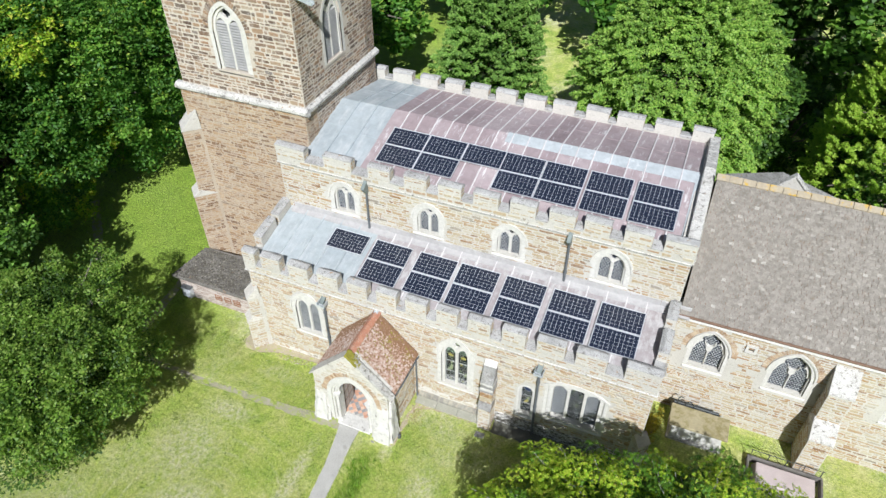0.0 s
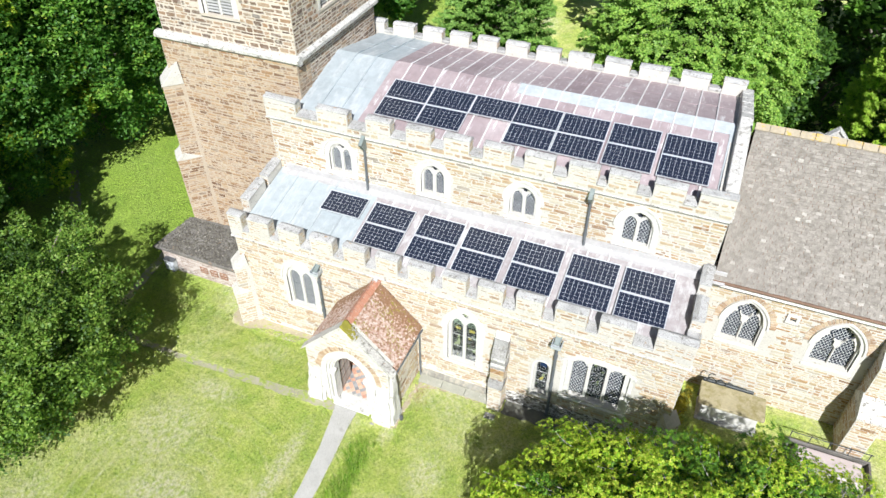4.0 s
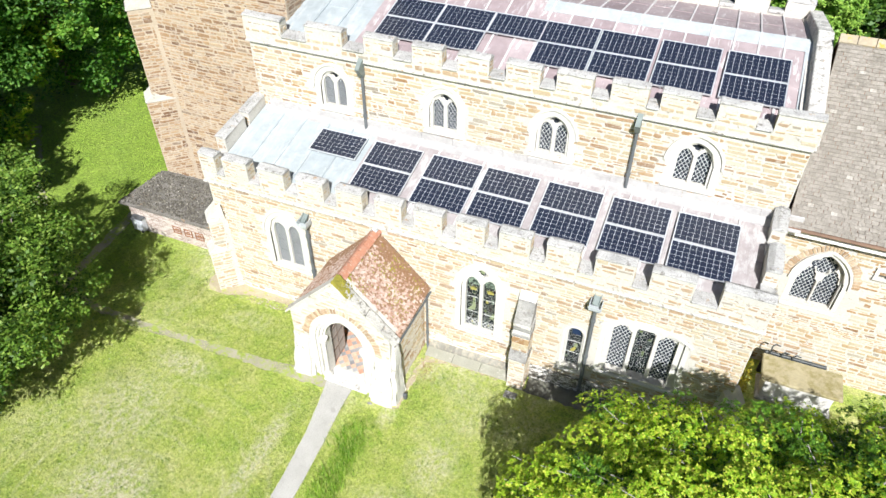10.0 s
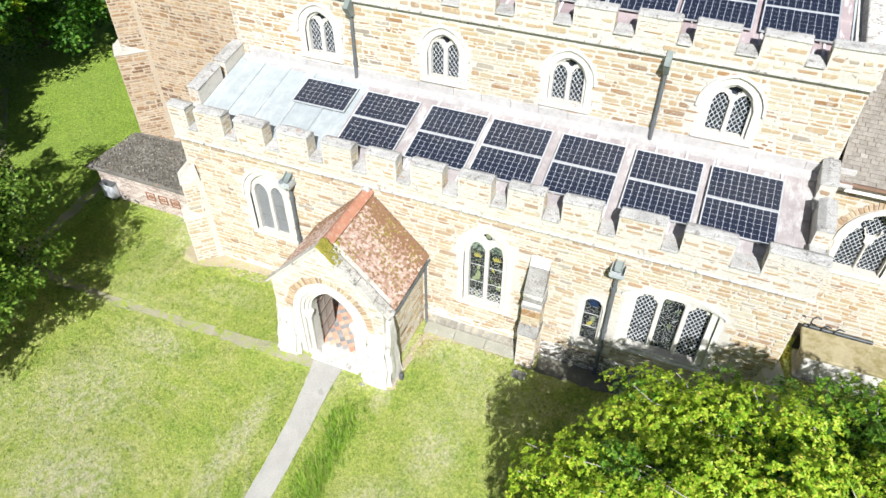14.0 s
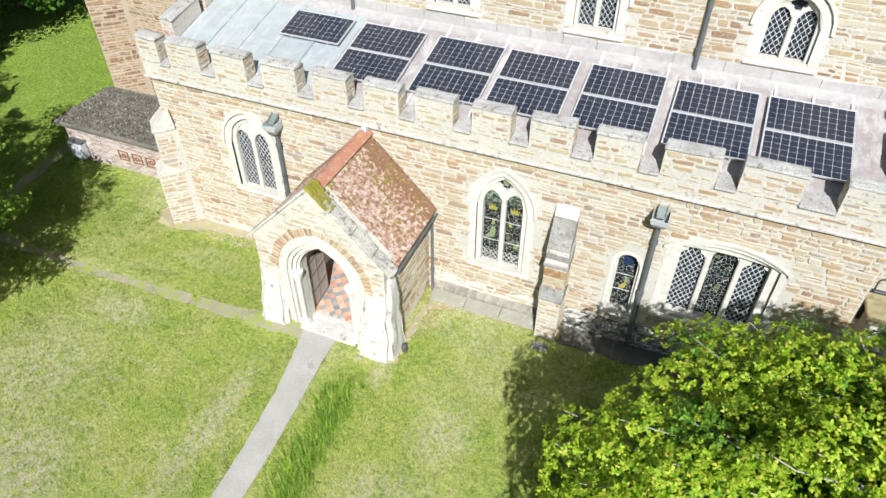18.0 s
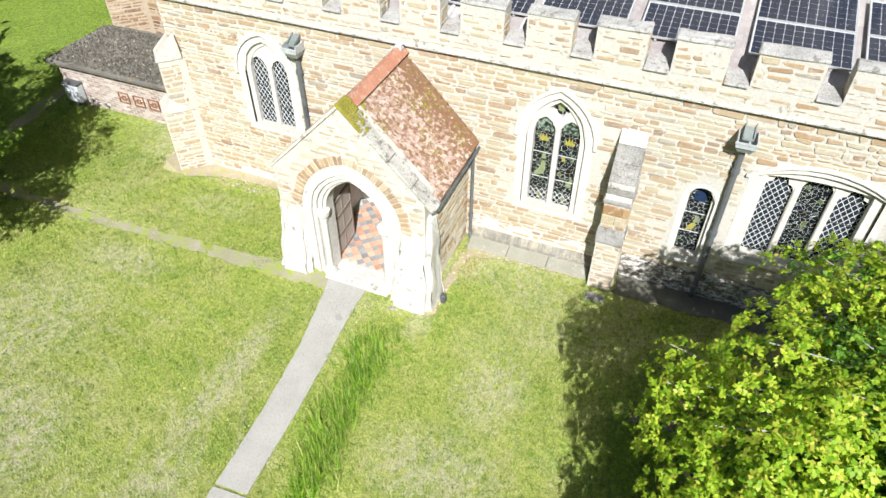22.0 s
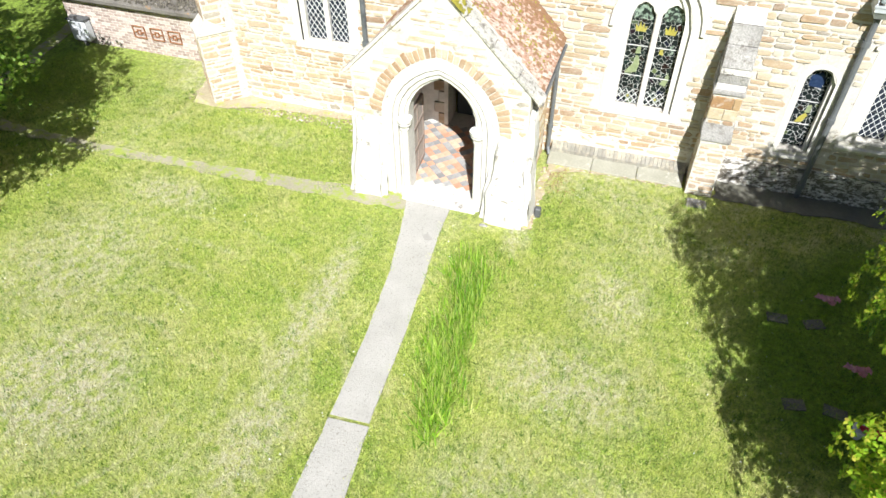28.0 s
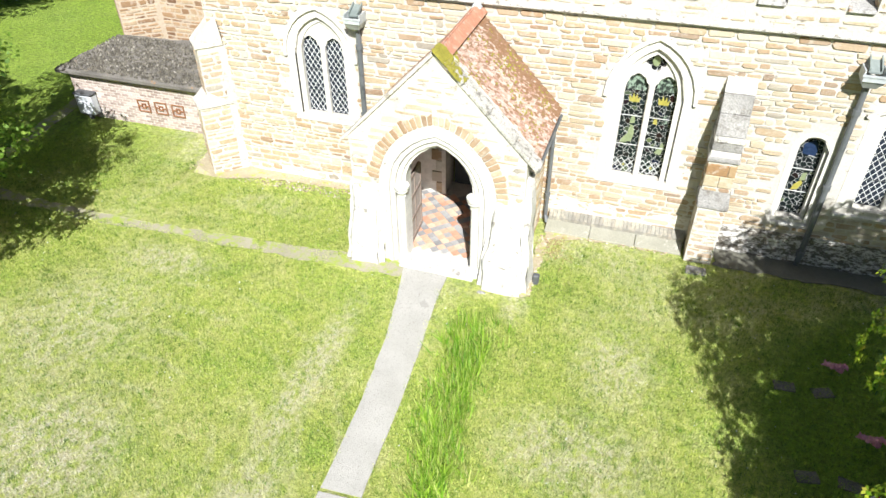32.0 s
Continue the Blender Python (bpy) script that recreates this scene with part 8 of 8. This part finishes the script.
blades("grass", "pale dry stems in the strip of tall grass", late, 0.31, 0.010, M_GRASS, 17, 0.95)
M_DAISY = surface("white_daisy", (0.75, 0.75, 0.72), (0.82, 0.82, 0.8), 0.8, 20, 2, relief=0.0)
pts = []
while len(pts) < 650:
    x, y = rng.uniform(-15, 5), rng.uniform(-12, -1)
    if not on_path(x, y) and noise.noise((x * 0.5, y * 0.5, 9)) > 0.05 and not (y > -3.3 and -4.6 < x < -0.9):
        pts.append((x, y, height(x, y) + 0.03))
blades("daisies", "scattered small white daisies in the lawn", pts, 0.022, 0.024, M_DAISY, 8, 1.0)

# stones and moss tufts on the lean-to roof
M_LUMP = stone_material("roof_grit", [(0.0, (0.05, 0.045, 0.035)), (0.6, (0.105, 0.097, 0.078)), (0.94, (0.16, 0.148, 0.12)), (1.0, (0.30, 0.285, 0.25))], wash=0.0)
v, f = [], []
for k in range(3000):
    x, y = rng.uniform(SHX0 - 0.1, SHX1 + 0.1), rng.uniform(SHY - 0.15, 2.7)
    if x < SHX0 - 0.12 + 0.5 * (y - SHY + 0.22) / 3.0:
        continue
    z, r = 1.295 + (y - SHY) * 0.093 + 0.02, rng.uniform(0.012, 0.045)
    i = len(v)
    v += [(x + math.cos(a * math.tau / 5) * r * rng.uniform(0.7, 1.3), y + math.sin(a * math.tau / 5) * r, z - 0.02) for a in range(5)] + [(x, y, z + r * 0.8)]
    f += [(i + a, i + (a + 1) % 5, i + 5) for a in range(5)]
tagged(raw("roof_grit", v, f, M_LUMP, shed), kind="stuff")

# flowers under the maple
M_RED = surface("red_petals", (0.45, 0.01, 0.03), (0.60, 0.03, 0.06), 0.6, 30, 5, relief=0.0)
M_PINKF = surface("pink_petals", (0.60, 0.25, 0.32), (0.70, 0.36, 0.42), 0.6, 30, 5, relief=0.0)
for nm, lb, x, y, mt, pot in (("flower_vase", "white grave vase with red flowers", 4.45, -5.85, M_RED, True), ("flower_bunch", "small bunch of pink flowers on a grave", 4.07, -3.4, M_PINKF, False), ("flower_bunch", "small bunch of pink flowers on a grave", 4.38, -4.78, M_PINKF, False)):
    root = thing(nm, lb, "flowers", "flowers under the tree")
    z = height(x, y)
    if pot:
        bm = bmesh.new()
        tube(bm, (x - 0.14, y, z), (x - 0.14, y, z + 0.2), 0.07, 0.1, 12)
        part("vase", bm, M_BACKSHEET, root)
    r2 = np.random.default_rng(11)
    for k in range(5):
        bm = bmesh.new()
        tube(bm, (x, y, z - 0.02), (x + r2.normal() * 0.08, y + r2.normal() * 0.08, z + 0.18), 0.006, seg=4)
        part("stem", bm, M_GRASS_TUFT, root)
    leaf_cloud("bloom", [(x + r2.normal() * 0.09, y + r2.normal() * 0.09, z + 0.2 + 0.05 * r2.random()) for _ in range(7)], [0.05] * 7, 26, 0.04, mt, root, r2)

for x, y, a in ((3.52, -5.57, 12), (4.08, -5.54, -8), (3.34, -3.89, 5), (3.9, -3.86, 20)):
    st = thing("grave_marker", "small flat slate marker sunk in the shaded grass", "grave marker", "slate markers under the tree")
    part("slab", rough(boxes((-0.16, 0.16, -0.10, 0.10, -0.06, 0.018), bevel=0.006, M=pose(x, y, height(x, y), 0, 0, a)), 0.004, 2), M_FELT, st)

# dry twigs at the porch corner
twigs = thing("twig_heap", "dry brown twigs heaped by the porch corner", "twigs")
M_DRYTWIG = surface("dry_brown_twig", (0.28, 0.16, 0.08), (0.42, 0.27, 0.15), 0.9, 20, 3.0, relief=0.2)
r2 = np.random.default_rng(47)
bm = bmesh.new()
for k in range(46):
    x, y = -0.78 + r2.normal() * 0.16, -1.35 + r2.normal() * 0.34
    a, ln = r2.random() * math.tau, r2.uniform(0.06, 0.2)
    z = height(x, y) + 0.03 + 0.03 * r2.random()
    tube(bm, (x, y, z), (x + math.cos(a) * ln, y + math.sin(a) * ln, z + r2.normal() * 0.02), 0.007, 0.003, 4)
tagged(part("twig_work", bm, M_DRYTWIG, twigs), kind="stuff")

# shrub in the corner by the tomb, and a small vent in the chancel wall
bush = thing("shrub", "small golden-yellow shrub in the corner by the tomb", "shrub")
r2 = np.random.default_rng(31)
M_GOLDLEAF = leaf_material("golden_shrub_leaf", [(0.0, (0.30, 0.26, 0.02)), (0.6, (0.48, 0.42, 0.03)), (1.0, (0.60, 0.50, 0.06))])
bm = bmesh.new()
for k in range(6):
    limb(bm, (8.22, 1.5, -0.15), (8.22 + r2.normal() * 0.15, 1.5 + r2.normal() * 0.25, 0.6), 0.02, 0.008, r2, 0.1, 5, 3)
part("stem_bunch", bm, M_BARK, bush)
leaf_cloud("foliage", [(8.22 + r2.normal() * 0.13, 1.5 + r2.normal() * 0.28, 0.45 + r2.normal() * 0.22) for _ in range(40)], [0.16] * 40, 60, 0.04, M_GOLDLEAF, bush, r2)
vent = thing("wall_vent", "small dark square vent in a pale stone in the chancel wall", "vent")
part("stone_frame", band([(10.7, 4.24), (10.7, 4.44), (10.9, 4.44), (10.9, 4.24), (10.7, 4.24)], [(10.6, 4.14), (10.6, 4.54), (11.0, 4.54), (11.0, 4.14), (10.6, 4.14)], FH, -0.05, 0.02), M_DRESSED, vent)
# Solid near-black plate without bars; its colour stands for the shade in the opening.
part("grille", boxes((10.69, 10.91, -0.008, 0.01, 4.23, 4.45), M=FH), M_IRON, vent)

# ---- moss and tiles of the porch roof ----
tm = tile_mesh(0.103, 0.125)
for s in (1, -1):
    root = porch_roof
    rows_, cols = 24, 20
    run = math.hypot(1, SL)
    for r in range(rows_):
        for c in range(cols):
            t = 0.0
            y = PY + 0.42 + (c + (0.5 if r % 2 else 0.0)) * (AY - PY - 0.46) / cols
            base = Vector((PX + s * (1.71 - r * 1.57 / rows_), y, RIDGE_P + 0.035 - SL * (1.71 - r * 1.57 / rows_)))
            ob = new("tile", tm)
            ob.parent = root
            up = Vector((-s, 0, SL)).normalized()
            ax = Vector((0, s, 0))
            ob.matrix_local = Matrix.Translation(base + Vector((s * SL, 0, 1)).normalized() * (0.006 + 0.005 * random.Random(r * 99 + c).random())) @ Matrix((ax, up, ax.cross(up))).transposed().to_4x4() @ Matrix.Rotation(radians(random.Random(r * 77 + c).uniform(-2, 2)), 4, "Z")
rng = np.random.default_rng(21)
v, f = [], []
for k in range(1500):
    if k < 330:
        t, y = abs(rng.normal()) * 0.20, PY - 0.04 + abs(rng.normal()) * 0.25
    else:
        t, y = rng.random() ** 1.3 * 1.6, PY + 0.4 + rng.random() * 2.1
        if noise.noise((t * 1.6, y * 1.6, 4)) < 0.08 and rng.random() < 0.85:
            continue
    if y > AY - 0.05 or t > 1.68:
        continue
    c = Vector((PX + t, y, RIDGE_P + (0.20 if y < PY + 0.3 else 0.07) - SL * t)) + NT * 0.01
    r = rng.uniform(0.018, 0.05) * (1.5 if k < 330 else 0.7)
    i = len(v)
    for a in range(5):
        v.append(tuple(c + Vector((0, math.cos(a * math.tau / 5), 0)) * r + Vector((1, 0, -SL)).normalized() * r * math.sin(a * math.tau / 5)))
    v.append(tuple(c + NT * r * 0.7))
    f += [(i + a, i + (a + 1) % 5, i + 5) for a in range(5)]
tagged(raw("moss", v, f, M_MOSS, porch_roof, "cushions of yellow-green moss"), kind="stuff")

# ---- single stones of the walls ----
rng = random.Random(77)
for M, rows_, mat, core in LATER:
    for a, b, v, h, d in rows_:
        lay_stone(M, a, b, v, h, d, rng, mat, core)
